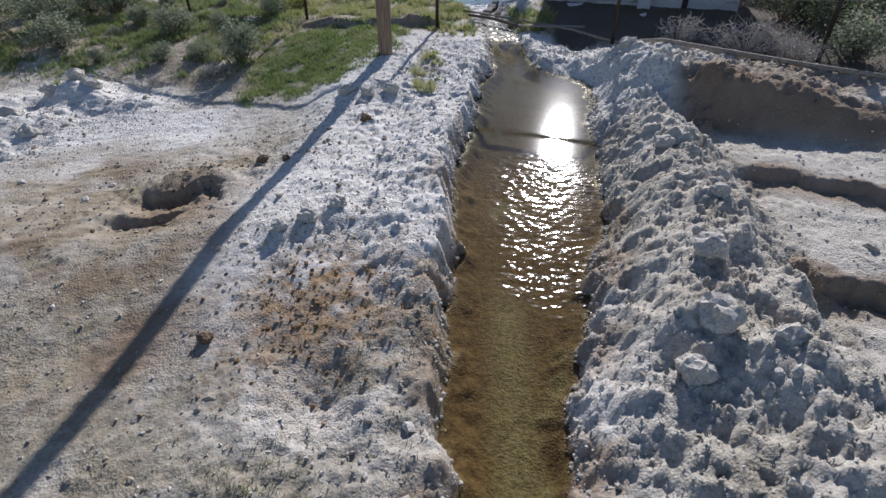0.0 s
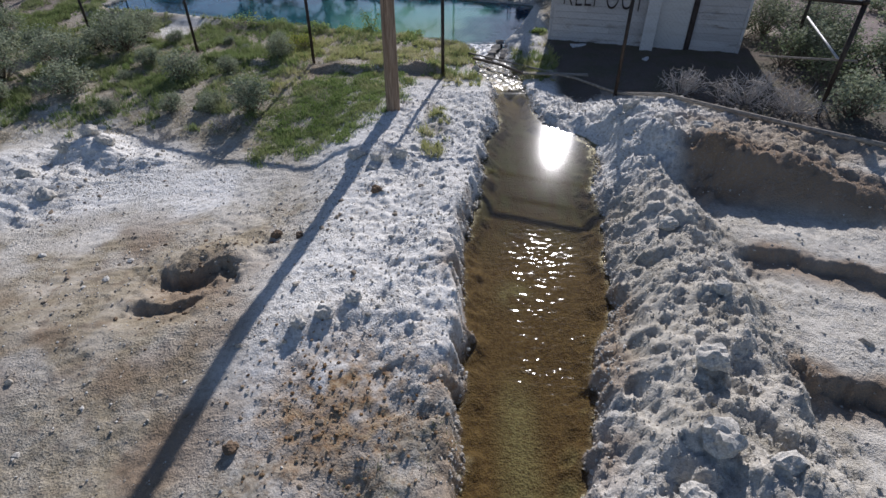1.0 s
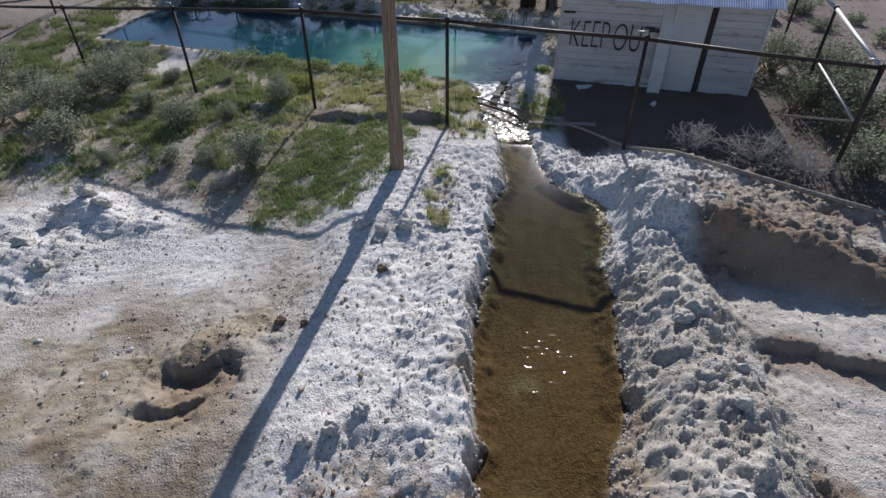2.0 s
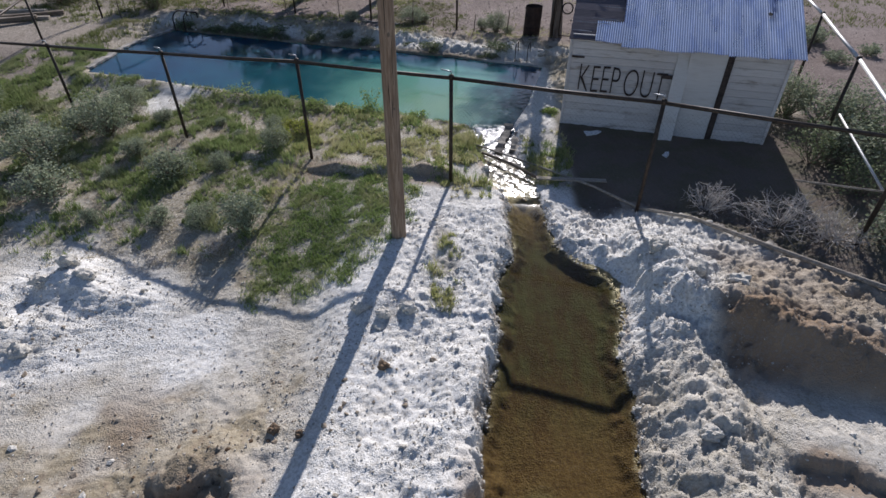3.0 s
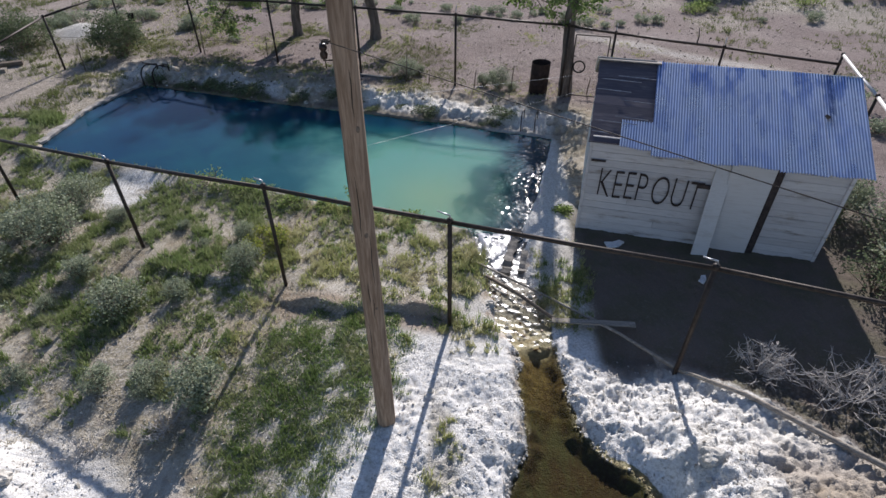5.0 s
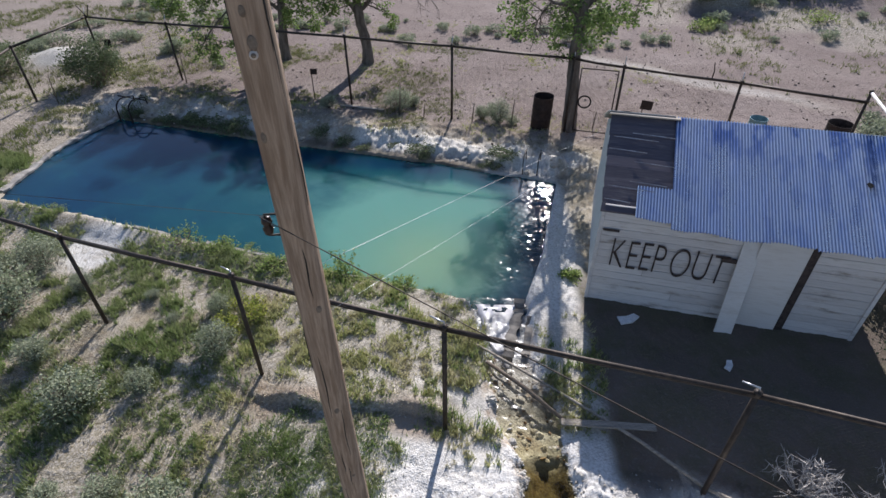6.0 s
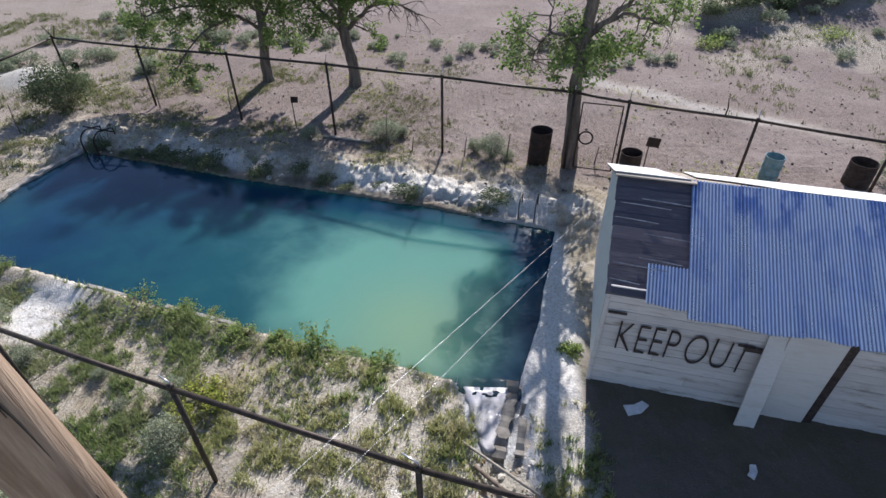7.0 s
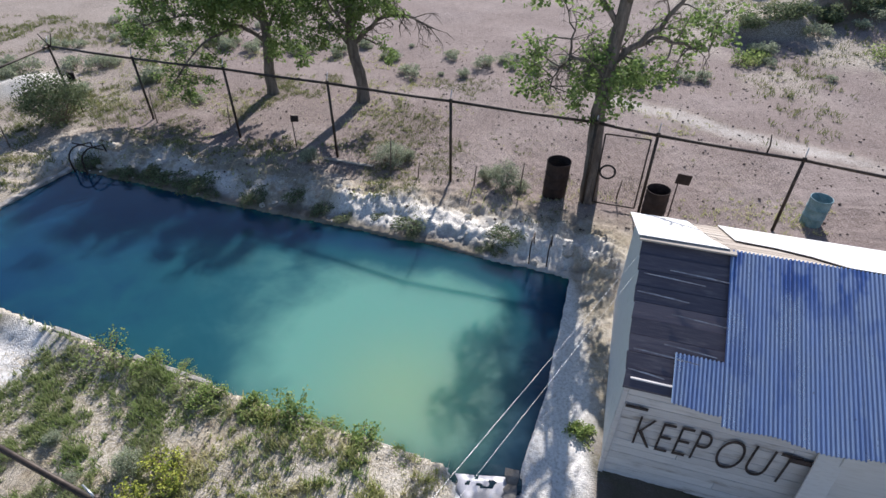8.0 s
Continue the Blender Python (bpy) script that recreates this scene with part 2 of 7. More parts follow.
M["white_pipe"] = plain("pale_rail_paint", (0.55, 0.54, 0.52), (0.72, 0.71, 0.69), 9, 0.5, 0.2, 0.2, 0.004)
M["wire"] = plain("chain_wire", (0.05, 0.043, 0.038), (0.095, 0.082, 0.072), 30, 0.65, 0.3, 0.1, 0.002)
M["rust"] = plain("rusty_steel", (0.030, 0.021, 0.018), (0.060, 0.040, 0.033), 7, 0.85, 0.2, 0.4, 0.006)
M["teal"] = plain("faded_teal_paint", (0.10, 0.21, 0.25), (0.22, 0.34, 0.37), 6, 0.6, 0.1, 0.3, 0.005)
M["black"] = plain("dark_hollow", (0.012, 0.011, 0.010), (0.03, 0.027, 0.024), 9, 0.8)
M["concrete"] = plain("worn_concrete", (0.25, 0.23, 0.205), (0.48, 0.45, 0.41), 5, 0.9, 0, 0.6, 0.015)
M["pale_slab"] = plain("pale_wet_slab", (0.50, 0.49, 0.50), (0.70, 0.69, 0.70), 3, 0.35, 0, 0.3, 0.008, spec=0.5)
M["felt"] = plain("torn_felt", (0.26, 0.24, 0.25), (0.50, 0.48, 0.48), 6, 0.8, fine=25)
M["stained"] = plain("stained_concrete", (0.12, 0.11, 0.095), (0.27, 0.25, 0.22), 4, 0.85, 0, 0.6, 0.015)
M["paper"] = plain("torn_white_sheet", (0.62, 0.62, 0.62), (0.78, 0.78, 0.78), 9, 0.8)
M["letter"] = plain("brown_black_paint", (0.035, 0.026, 0.024), (0.075, 0.055, 0.048), 14, 0.8, fine=40)
M["insulator"] = plain("brown_porcelain", (0.02, 0.014, 0.012), (0.05, 0.03, 0.025), 20, 0.25)


def board_material(name, a, b, worn, amount):
    n = Nodes(name, 0.8, 0, 0.25)
    at = n.pos(1.2, 14, 14)
    g = n.noise(3.0, 5, 0.65, at)
    c = n.mix(n.ramp(n.each(), 0, 1), a, b)
    c = n.mix(n.ramp(n.noise(2.2, 5, 0.65, n.pos(0.7, 3, 3)), 0.52, 0.72, 0, amount), c, worn)
    n.color(n.mix(n.ramp(g, 0.4, 0.75, 0, 0.3), c, worn))
    n.bump(g, 0.4, 0.006)
    return n.mat


M["white_board"] = board_material("white_painted_boards", (0.54, 0.515, 0.50), (0.65, 0.625, 0.605), (0.28, 0.24, 0.205), 0.9)
M["white_sheet"] = board_material("white_ply_panel", (0.60, 0.585, 0.56), (0.66, 0.645, 0.62), (0.40, 0.36, 0.31), 0.4)
M["roof_board"] = board_material("tarred_roof_boards", (0.085, 0.075, 0.090), (0.135, 0.115, 0.130), (0.22, 0.19, 0.185), 0.6)
M["bare_board"] = board_material("bare_roof_boards", (0.26, 0.22, 0.18), (0.42, 0.37, 0.31), (0.14, 0.11, 0.09), 0.5)


def tin_material():
    n = Nodes("corrugated_tin", 0.38, 0.9, 0.5)
    big = n.noise(1.1, 5, 0.6, n.pos(3.6, 0.7, 1))
    # base tones carry some blue of the reflected sky
    c = n.mix(n.ramp(big, 0.35, 0.68), (0.62, 0.72, 0.90), (0.95, 0.96, 0.97))
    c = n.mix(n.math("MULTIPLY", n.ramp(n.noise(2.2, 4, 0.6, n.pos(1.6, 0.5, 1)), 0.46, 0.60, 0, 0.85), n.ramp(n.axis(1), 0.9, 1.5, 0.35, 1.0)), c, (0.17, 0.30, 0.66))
    c = n.mix(n.ramp(n.noise(5, 4, 0.6, n.pos(4, 0.35, 1)), 0.55, 0.7, 0, 0.6), c, (0.92, 0.94, 0.97))
    c = n.mix(n.ramp(n.noise(7, 4), 0.68, 0.8, 0, 0.7), c, (0.22, 0.13, 0.08))
    run = n.math("MULTIPLY", n.ramp(n.math("ABSOLUTE", n.math("SUBTRACT", n.axis(0), 3.88)), 0.09, 0.02), n.math("MULTIPLY", n.ramp(n.axis(1), 0.55, 0.75), n.ramp(n.noise(9, 3, 0.6, n.pos(3, 0.5, 1)), 0.36, 0.52)))
    c = n.mix(n.math("MULTIPLY", run, 0.75), c, (0.08, 0.13, 0.28))
    # painted shade: a dark blue stripe in each valley of the corrugation
    valley_shade = n.math("SINE", n.math("MULTIPLY", n.axis(0), 2 * math.pi / 0.046))
    c = n.mix(n.ramp(valley_shade, 0.2, -0.6, 0, 0.72), c, (0.13, 0.19, 0.36))
    n.color(c)
    n.set("Roughness", n.ramp(big, 0.3, 0.7, 0.40, 0.24))
    return n.mat


M["tin"] = tin_material()
M["ridge_tin"] = plain("pale_ridge_tin", (0.78, 0.78, 0.77), (0.86, 0.86, 0.85), 4, 0.35, 0.3, 0.2, 0.004)


# ---- mesh helpers ----
def finish(name, bm, material, smooth=False):
    me = bpy.data.meshes.new(name)
    bm.normal_update()
    bm.to_mesh(me)
    bm.free()
    me.materials.append(material)
    if smooth:
        me.polygons.foreach_set("use_smooth", [True] * len(me.polygons))
    return me


def part(name, bm, material, parent, label="", smooth=False):
    ob = new(name, finish(name, bm, material, smooth))
    ob.parent = parent
    return tagged(ob, label)


def thing(name, place, label, category, group="", rz=0.0, kind=""):
    ob = new(name)
    ob.empty_display_size = 0.2
    ob.matrix_basis = pose(*place, 0, 0, rz)
    return tagged(ob, label, category, group, kind)


def single(name, bm, material, label, category, group="", kind="", smooth=False):
    return tagged(new(name, finish(name, bm, material, smooth)), label, category, group, kind)


def np_mesh(name, verts, faces, material, smooth=False):
    verts, faces = np.asarray(verts, np.float32), np.asarray(faces, np.int32)
    k = faces.shape[1]
    me = bpy.data.meshes.new(name)
    me.vertices.add(len(verts))
    me.vertices.foreach_set("co", verts.ravel())
    me.loops.add(faces.size)
    me.loops.foreach_set("vertex_index", faces.ravel())
    me.polygons.add(len(faces))
    me.polygons.foreach_set("loop_start", np.arange(0, faces.size, k, dtype=np.int32))
    me.polygons.foreach_set("loop_total", np.full(len(faces), k, np.int32))
    me.polygons.foreach_set("use_smooth", np.full(len(faces), smooth))
    me.update(calc_edges=True)
    me.validate()
    me.materials.append(material)
    return me


def box(bm, x0, x1, y0, y1, z0, z1, m=None, bevel=0.0):
    r = bmesh.ops.create_cube(bm, size=1.0)
    vs = r["verts"]
    for v in vs:
        v.co = Vector((x0 + (v.co.x + 0.5) * (x1 - x0), y0 + (v.co.y + 0.5) * (y1 - y0), z0 + (v.co.z + 0.5) * (z1 - z0)))
    if bevel:
        es = list({e for v in vs for e in v.link_edges})
        bev = bmesh.ops.bevel(bm, geom=es, offset=bevel, segments=1, affect="EDGES")
        vs = list({v for f in bev["faces"] for v in f.verts} | {v for v in vs if v.is_valid})
    if m is not None:
        bmesh.ops.transform(bm, matrix=m, verts=vs)
    return bm


def tube(bm, pts, radii, sides=8, cap=True):
    """A tapered tube along points."""
    pts = [Vector(p) for p in pts]
    if not isinstance(radii, (list, tuple)):
        radii = [radii] * len(pts)
    rings, ref = [], None
    for i, p in enumerate(pts):
        d = (pts[min(i + 1, len(pts) - 1)] - pts[max(i - 1, 0)]).normalized()
        if ref is None:
            ref = d.orthogonal().normalized()
        ref = (ref - d * ref.dot(d))
        ref = ref.normalized() if ref.length > 1e-5 else d.orthogonal().normalized()
        side = d.cross(ref)
        rings.append([bm.verts.new(p + (ref * math.cos(a) + side * math.sin(a)) * radii[i])
                      for a in (2 * math.pi * k / sides for k in range(sides))])
    for a, b in zip(rings, rings[1:]):
        for k in range(sides):
            bm.faces.new((a[k], a[(k + 1) % sides], b[(k + 1) % sides], b[k]))
    if cap:
        bm.faces.new(rings[0][::-1])
        bm.faces.new(rings[-1])
    return bm


def tubes(*runs, sides=8):
    bm = bmesh.new()
    for pts, r in runs:
        tube(bm, pts, r, sides)
    return bm


# ---- value noise on arrays ----
TABLE = np.random.RandomState(5).rand(64, 64)


def vnoise(x, y, seed=0):
    x, y = x + 17.3 * seed, y - 9.7 * seed
    xi, yi = np.floor(x).astype(int), np.floor(y).astype(int)
    fx, fy = x - xi, y - yi
    fx, fy = fx * fx * (3 - 2 * fx), fy * fy * (3 - 2 * fy)
    a, b = TABLE[xi % 64, yi % 64], TABLE[(xi + 1) % 64, yi % 64]
    c, d = TABLE[xi % 64, (yi + 1) % 64], TABLE[(xi + 1) % 64, (yi + 1) % 64]
    return (a + (b - a) * fx) * (1 - fy) + (c + (d - c) * fx) * fy


def fbm(x, y, seed=0, octaves=3):
    s, amp, tot = 0.0, 1.0, 0.0
    for o in range(octaves):
        c, q = math.cos(0.6 * o + 0.4), math.sin(0.6 * o + 0.4)
        s = s + amp * vnoise((x * c - y * q) * 2 ** o, (x * q + y * c) * 2 ** o, seed + o)
        tot += amp
        amp *= 0.5
    return s / tot - 0.5


def sm(a, b, x):
    t = np.clip((x - a) / (b - a), 0, 1)
    return t * t * (3 - 2 * t)


# ---- the lie of the land ----
def water_level(y):
    return np.interp(y, [-6, 0, 2, 3.0, 3.8, 5.8, 10.2, 10.55, 10.72, 12, 13.9], [-0.9, -0.73, -0.665, -0.63, -0.60, -0.445, -0.155, -0.14, -0.098, -0.084, -0.078])


def bank_left(y):
    return np.interp(y, [-5, 2.1, 3.0, 4.4, 5.6, 7.1, 8.1, 8.65, 9.05, 9.9, 10.7, 11.2, 11.6, 12.4, 13.8], [0.95, 0.89, 0.86, 0.85, 0.84, 1.07, 1.12, 1.18, 1.41, 1.42, 1.36, 1.12, 1.02, 0.94, 0.77])


def bank_right(y):
    return np.interp(y, [-5, 2.1, 3.0, 3.9, 4.4, 5.8, 7.1, 7.96, 8.44, 8.75, 8.98, 9.25, 9.9, 10.6, 10.8, 11.6, 12.4, 13.8], [1.3, 1.74, 2.03, 2.19, 2.42, 2.64, 2.70, 2.83, 2.81, 2.74, 2.38, 2.14, 2.08, 1.96, 2.0, 1.90, 1.62, 1.64])


def in_ditch(x, y):
    """Distance inside the ragged waterline, negative on the banks."""
    ragged = 0.17 * fbm(x * 2.1, y * 2.1, 41) + 0.18 * fbm(x * 5.5, y * 5.5, 40) + 0.07 * fbm(x * 13, y * 13, 42)
    return np.minimum(x - bank_left(y), bank_right(y) - x) + ragged


POOL = [(-10.15, 17.05), (-7.9, 16.46), (-5.45, 15.69), (-3.6, 15.13), (-1.52, 14.47), (0.75, 13.85), (1.63, 13.72), (2.14, 15.25),
        (2.80, 17.92), (0.12, 18.78), (-4.95, 20.05), (-9.55, 21.40), (-10.25, 19.6), (-10.30, 17.8)]


def pool_distance(x, y):
    """Signed distance to the pool's rim, positive inside."""
    best, inside = np.full(x.shape, 1e9), np.zeros(x.shape, bool)
    for (ax, ay), (bx, by) in zip(POOL, POOL[1:] + POOL[:1]):
        dx, dy = bx - ax, by - ay
        t = np.clip(((x - ax) * dx + (y - ay) * dy) / (dx * dx + dy * dy), 0, 1)
        best = np.minimum(best, np.hypot(x - ax - t * dx, y - ay - t * dy))
        cross = (ay > y) != (by > y)
        inside ^= cross & (x < dx * (y - ay) / (dy if dy else 1e-9) + ax)
    return np.where(inside, best, -best)


def scarp(x, y, x0, x1, y0, slope, drop, fade):
    """A hollow dug below a low face that looks south."""
    s = (y0 + slope * (x - x0)) + 0.34 * fbm(x * 2.6, y * 0.5, 31) + 0.22 * fbm(x * 5.5, y * 4, 34) + 0.12 * fbm(x * 12, y * 9, 32) - y
    xr = x + 0.42 * fbm(x * 3.2, y * 3.2, 35) + 0.2 * fbm(x * 9, y * 9, 36)
    win = sm(x0 - 0.12, x0 + 0.15, xr) * sm(x1 + 0.12, x1 - 0.15, xr)
    return -drop * (0.75 + 1.2 * fbm(x * 2.0, y * 2.0, 33)) * win * sm(0, 0.10, s) * np.exp(-np.maximum(s, 0) / fade)


def blob(x, y, cx, cy, r, h):
    d2 = ((x - cx) ** 2 + (y - cy) ** 2) / (r * r)
    return h * np.exp(-d2 * 1.6)


def fallen_line(x):
    """Where the long fallen pole lies along the heap's north brow."""
    return 10.07 - 0.845 * (x - 4.0)


def roughness_of(x, y):
    """How crumbly the ground is: the dug banks and heaps most."""
    xl, xr = bank_left(y), bank_right(y)
    left = sm(-1.5, 0.3, x) * sm(xl + 0.1, xl - 0.1, x) * sm(11, 9.5, y)
    right = sm(xr - 0.1, xr + 0.15, x) * sm(4.5, 3.6, x) * sm(11, 9.6, y)
    heap = sm(6.2, 7.2, y) * sm(10.6, 9.5, y) * sm(2.6, 3.2, x) * sm(7.5, 6.0, x)
    piles = np.clip(blob(x, y, -5.75, 8.5, 1.1, 1.2) + blob(x, y, -6.3, 7.2, 1.2, 1.2) + blob(x, y, -4.5, 8.1, 0.4, 1), 0, 1)
    dug = blob(x, y, -2.15, 5.4, 0.9, 0.7) + blob(x, y, -3.4, 5.0, 0.7, 0.4) 
    left = np.clip(0.7 * left * (1 - blob(x, y, -0.4, 2.85, 1.0, 0.75)) + dug, 0, 1.1)
    return np.clip(0.28 + 0.62 * left + 0.95 * right + 0.8 * heap + 0.5 * piles, 0.15, 1.1)


def land(x, y, fine=True):
    x, y = np.asarray(x, float), np.asarray(y, float)
    xl, xr, zw = bank_left(y), bank_right(y), water_level(y)
    xw, yw = x + 0.10 * fbm(x * 1.5, y * 1.5, 3), y + 0.10 * fbm(x * 1.5, y * 1.5, 4)
    left = np.interp(y, [-3, 2.5, 4, 7, 9.3, 11, 14], [-0.70, -0.42, -0.16, -0.17, 0.0, 0.0, 0.0])
    left = left - np.clip(-x - 0.6, 0, 6) * np.interp(y, [0, 10, 14], [0.085, 0.08, 0.05])
    left = left - 0.20 * sm(-0.9, -1.8, x + 0.25 * fbm(x * 1.2, y * 1.2, 5)) * sm(2.5, 6.5, y) * sm(11.0, 8.6, y)
    right = np.interp(y, [-3, 3, 4.5, 5.8, 6.6, 8.5, 10, 14], [-0.65, -0.42, -0.34, -0.25, -0.30, -0.20, -0.05, 0.0])
    z = left + (right - left) * sm(1.0, 2.6, x)
    # berms beside the ditch
    crest = np.interp(y, [0, 1.5, 3, 4.7, 6.1, 7, 8, 8.5, 9, 9.7, 10.6], [-0.35, -0.18, 0.04, 0.10, 0.12, 0.16, 0.10, -0.02, -0.07, -0.06, 0.0])
    along = np.clip((xw - xr) / 0.85, 0, 1) * sm(4.25, 3.35, xw)
    z = z + (np.maximum(crest - z, 0)) * sm(0, 1, along) * sm(10.9, 9.9, y)
    z = z + 0.14 * sm(xl - 1.1, xl - 0.35, xw) * sm(8.8, 6.5, y) * sm(xl + 0.4, xl, x)
    z = z - blob(x, y, 3.1, 10.45, 0.9, 0.18)
    # the high heap beyond, with its steep south face
    yc = np.interp(x, [3.0, 3.6, 4.4, 5.0, 6.1, 7.5], [8.1, 7.85, 7.5, 7.1, 6.7, 6.5])
    hm = np.interp(x, [2.9, 3.6, 4.5, 5.2, 6.1, 7.2, 8], [0.0, 0.46, 0.58, 0.56, 0.40, 0.20, 0.0])
    s = yw - yc
    brow = fallen_line(x)
    hp = np.clip(0.07 + 0.117 * (x - 4.0), 0.0, 0.45)
    north_side = (hm + (hp - hm) * sm(0.0, 1.0, s / np.maximum(brow - yc, 0.4))) * sm(brow + 0.55, brow + 0.08, y)
    heap = np.where(s < 0, hm * sm(-0.75, -0.05, s), north_side)
    z = z + np.maximum(heap - np.maximum(z, -0.05), 0) * sm(2.9, 3.4, x)
    # low faces and hollows
    z = z + scarp(x, y, 4.2, 7.5, 5.62, -0.36, 0.22, 0.9)
    z = z + scarp(x, y, 4.0, 7.5, 3.78, -0.38, 0.32, 1.6)
    z = z + scarp(x, y, -2.88, -1.85, 5.14, -0.02, 0.42, 0.26) + scarp(x, y, -2.95, -2.15, 4.50, 0.05, 0.32, 0.22)
    z = z + blob(x, y, -2.15, 5.36, 0.45, 0.16) + blob(x, y, -2.7, 5.3, 0.35, 0.07)
    z = z + blob(x, y, -5.85, 8.6, 0.6, 0.33) + blob(x, y, -6.2, 7.35, 0.8, 0.26) + blob(x, y, -4.65, 8.15, 0.35, 0.17) + blob(x, y, -7.2, 8.2, 0.8, 0.2) + blob(x, y, -5.35, 8.3, 0.4, 0.16) + blob(x, y, -6.6, 6.7, 0.6, 0.2)
    z = z + blob(x, y, -0.35, 4.15, 0.22, 0.10) + blob(x, y, -0.75, 3.95, 0.3, 0.06) + blob(x, y, 2.75, 2.55, 0.4, 0.12) + blob(x, y, -0.45, 6.9, 0.35, 0.07)
    q = y - np.interp(x, [-6, -2.9, -2.4, 0.3], [12.75, 11.85, 11.5, 11.18]) - 0.25 * fbm(x * 1.6, y * 0.8, 149)
    z = z + 0.15 * sm(-6.2, -5.0, x) * sm(0.5, 0.1, x) * sm(0.0, 0.10, q) * np.exp(-np.maximum(q, 0) / 0.9) * (0.4 + 0.8 * sm(-0.1, 0.12, fbm(x * 0.9, y * 0.5, 150)) + 0.5 * sm(-2.8, -2.0, x))
    z = z + blob(x, y, -0.5, 7.75, 0.5, 0.10) - blob(x, y, -0.1, 2.1, 0.35, 0.12)
    # ground about the pool and beyond
    far = 0.02 + 0.05 * sm(14, 20, y) + 0.012 * np.clip(y - 24, 0, 40)
    far = far - 0.05 * np.clip(-x - 1, 0, 8) * sm(20, 14, y)
    hill = sm(9, 26, x + 0.35 * (y - 30)) * sm(25, 40, y)
    far = far + 2.6 * hill + 0.5 * hill * fbm(x * 0.25, y * 0.25, 9)
    far = far + 1.1 * sm(55, 140, np.hypot(x, y - 10)) * (1 + fbm(x * 0.02, y * 0.02, 12))
    for x0, x1, y0, h in ((10.6, 13.6, 32.0, 0.7), (13.9, 18.5, 33.4, 0.9)):
        q = y - y0 - 0.12 * (x - x0) - 0.9 * fbm(x * 0.7, y * 0.4, 144)
        far = far + h * sm(x0 - 0.6, x0 + 0.5, x) * sm(x1 + 0.6, x1 - 0.5, x) * sm(0.0, 0.55, q) * np.exp(-np.maximum(q, 0) / 3.5)
    z = z + (far - z) * sm(11.2, 14.2, y)
    pd = pool_distance(x, y)
    north = sm(17.0, 19.0, y + 0.25 * x)
    z = z + north * (0.13 + 0.45 * fbm(x * 1.1, y * 1.1, 18) + 0.2 * fbm(x * 3, y * 3, 19)) * sm(-0.15, -0.9, pd) * sm(-2.8, -1.3, pd)
    rim = -0.03 + 0.05 * fbm(x * 1.3, y * 1.3, 14)
    z = np.where(pd > -0.7, rim + (z - rim) * sm(-0.05, -0.7, pd), z)
    z = z - 1.9 * sm(-0.06, 0.12, pd + 0.05 * fbm(x * 4, y * 4, 16) + 0.10 * fbm(x * 1.2, y * 1.2, 17))
    if fine:
        r = roughness_of(x, y)
        lumps = 0.20 * fbm(x * 1.4, y * 1.4, 21) + (0.15 + 0.13 * sm(2.0, 2.6, x) * sm(9.6, 8.8, y)) * fbm(x * 3.7, y * 3.7, 22)
        ridges = np.abs(fbm(x * 6.5, y * 6.5, 27, 2))
        crumbs = 0.10 * fbm(x * 8.5, y * 8.5, 23) - 0.07 * ridges + 0.065 * fbm(x * 19, y * 19, 28, 2) + 0.05 * fbm(x * 31, y * 31, 24, 1)
        near = sm(30, 14, np.hypot(x, y - 8))
        r = np.clip(r + 0.7 * north * sm(-2.2, -1.2, pd) * sm(-0.05, -0.3, pd), 0, 1.1)
        z = z + (lumps * r * np.where(r > 0.5, 0.8, 0.45) + crumbs * r) * near * (1 - 0.75 * sm(-0.4, 0.0, pd))
        z = z + 0.10 * fbm(x * 0.5, y * 0.5, 25) * sm(16, 24, y) + 0.03 * fbm(x * 3, y * 3, 26) * sm(19, 22, y) * sm(26, 23.5, y)
    # the ditch is cut last, so that its bed stays below the water
    inside = in_ditch(x, y)
    bed = zw - 0.02 - 0.12 * sm(0.0, 0.25, inside) * np.where(y > 10.7, 0.45, 1.0) + 0.02 * fbm(x * 6, y * 6, 43)
    corner = sm(2.1, 2.5, x) * sm(9.7, 9.1, y) * sm(7.4, 8.2, y)
    wall = sm(0.02, -0.17 - 0.33 * corner, inside)
    ditch = sm(13.95, 13.7, y)
    z = np.where(inside > -0.30 - 0.25 * corner, (bed + (np.maximum(z, zw + 0.03) - bed) * wall) * ditch + z * (1 - ditch), z)
    return z + blob(x, y, -14.1, 26.3, 1.1, 0.40)


def ground_z(x, y):
    return float(land(np.array([x]), np.array([y]))[0])


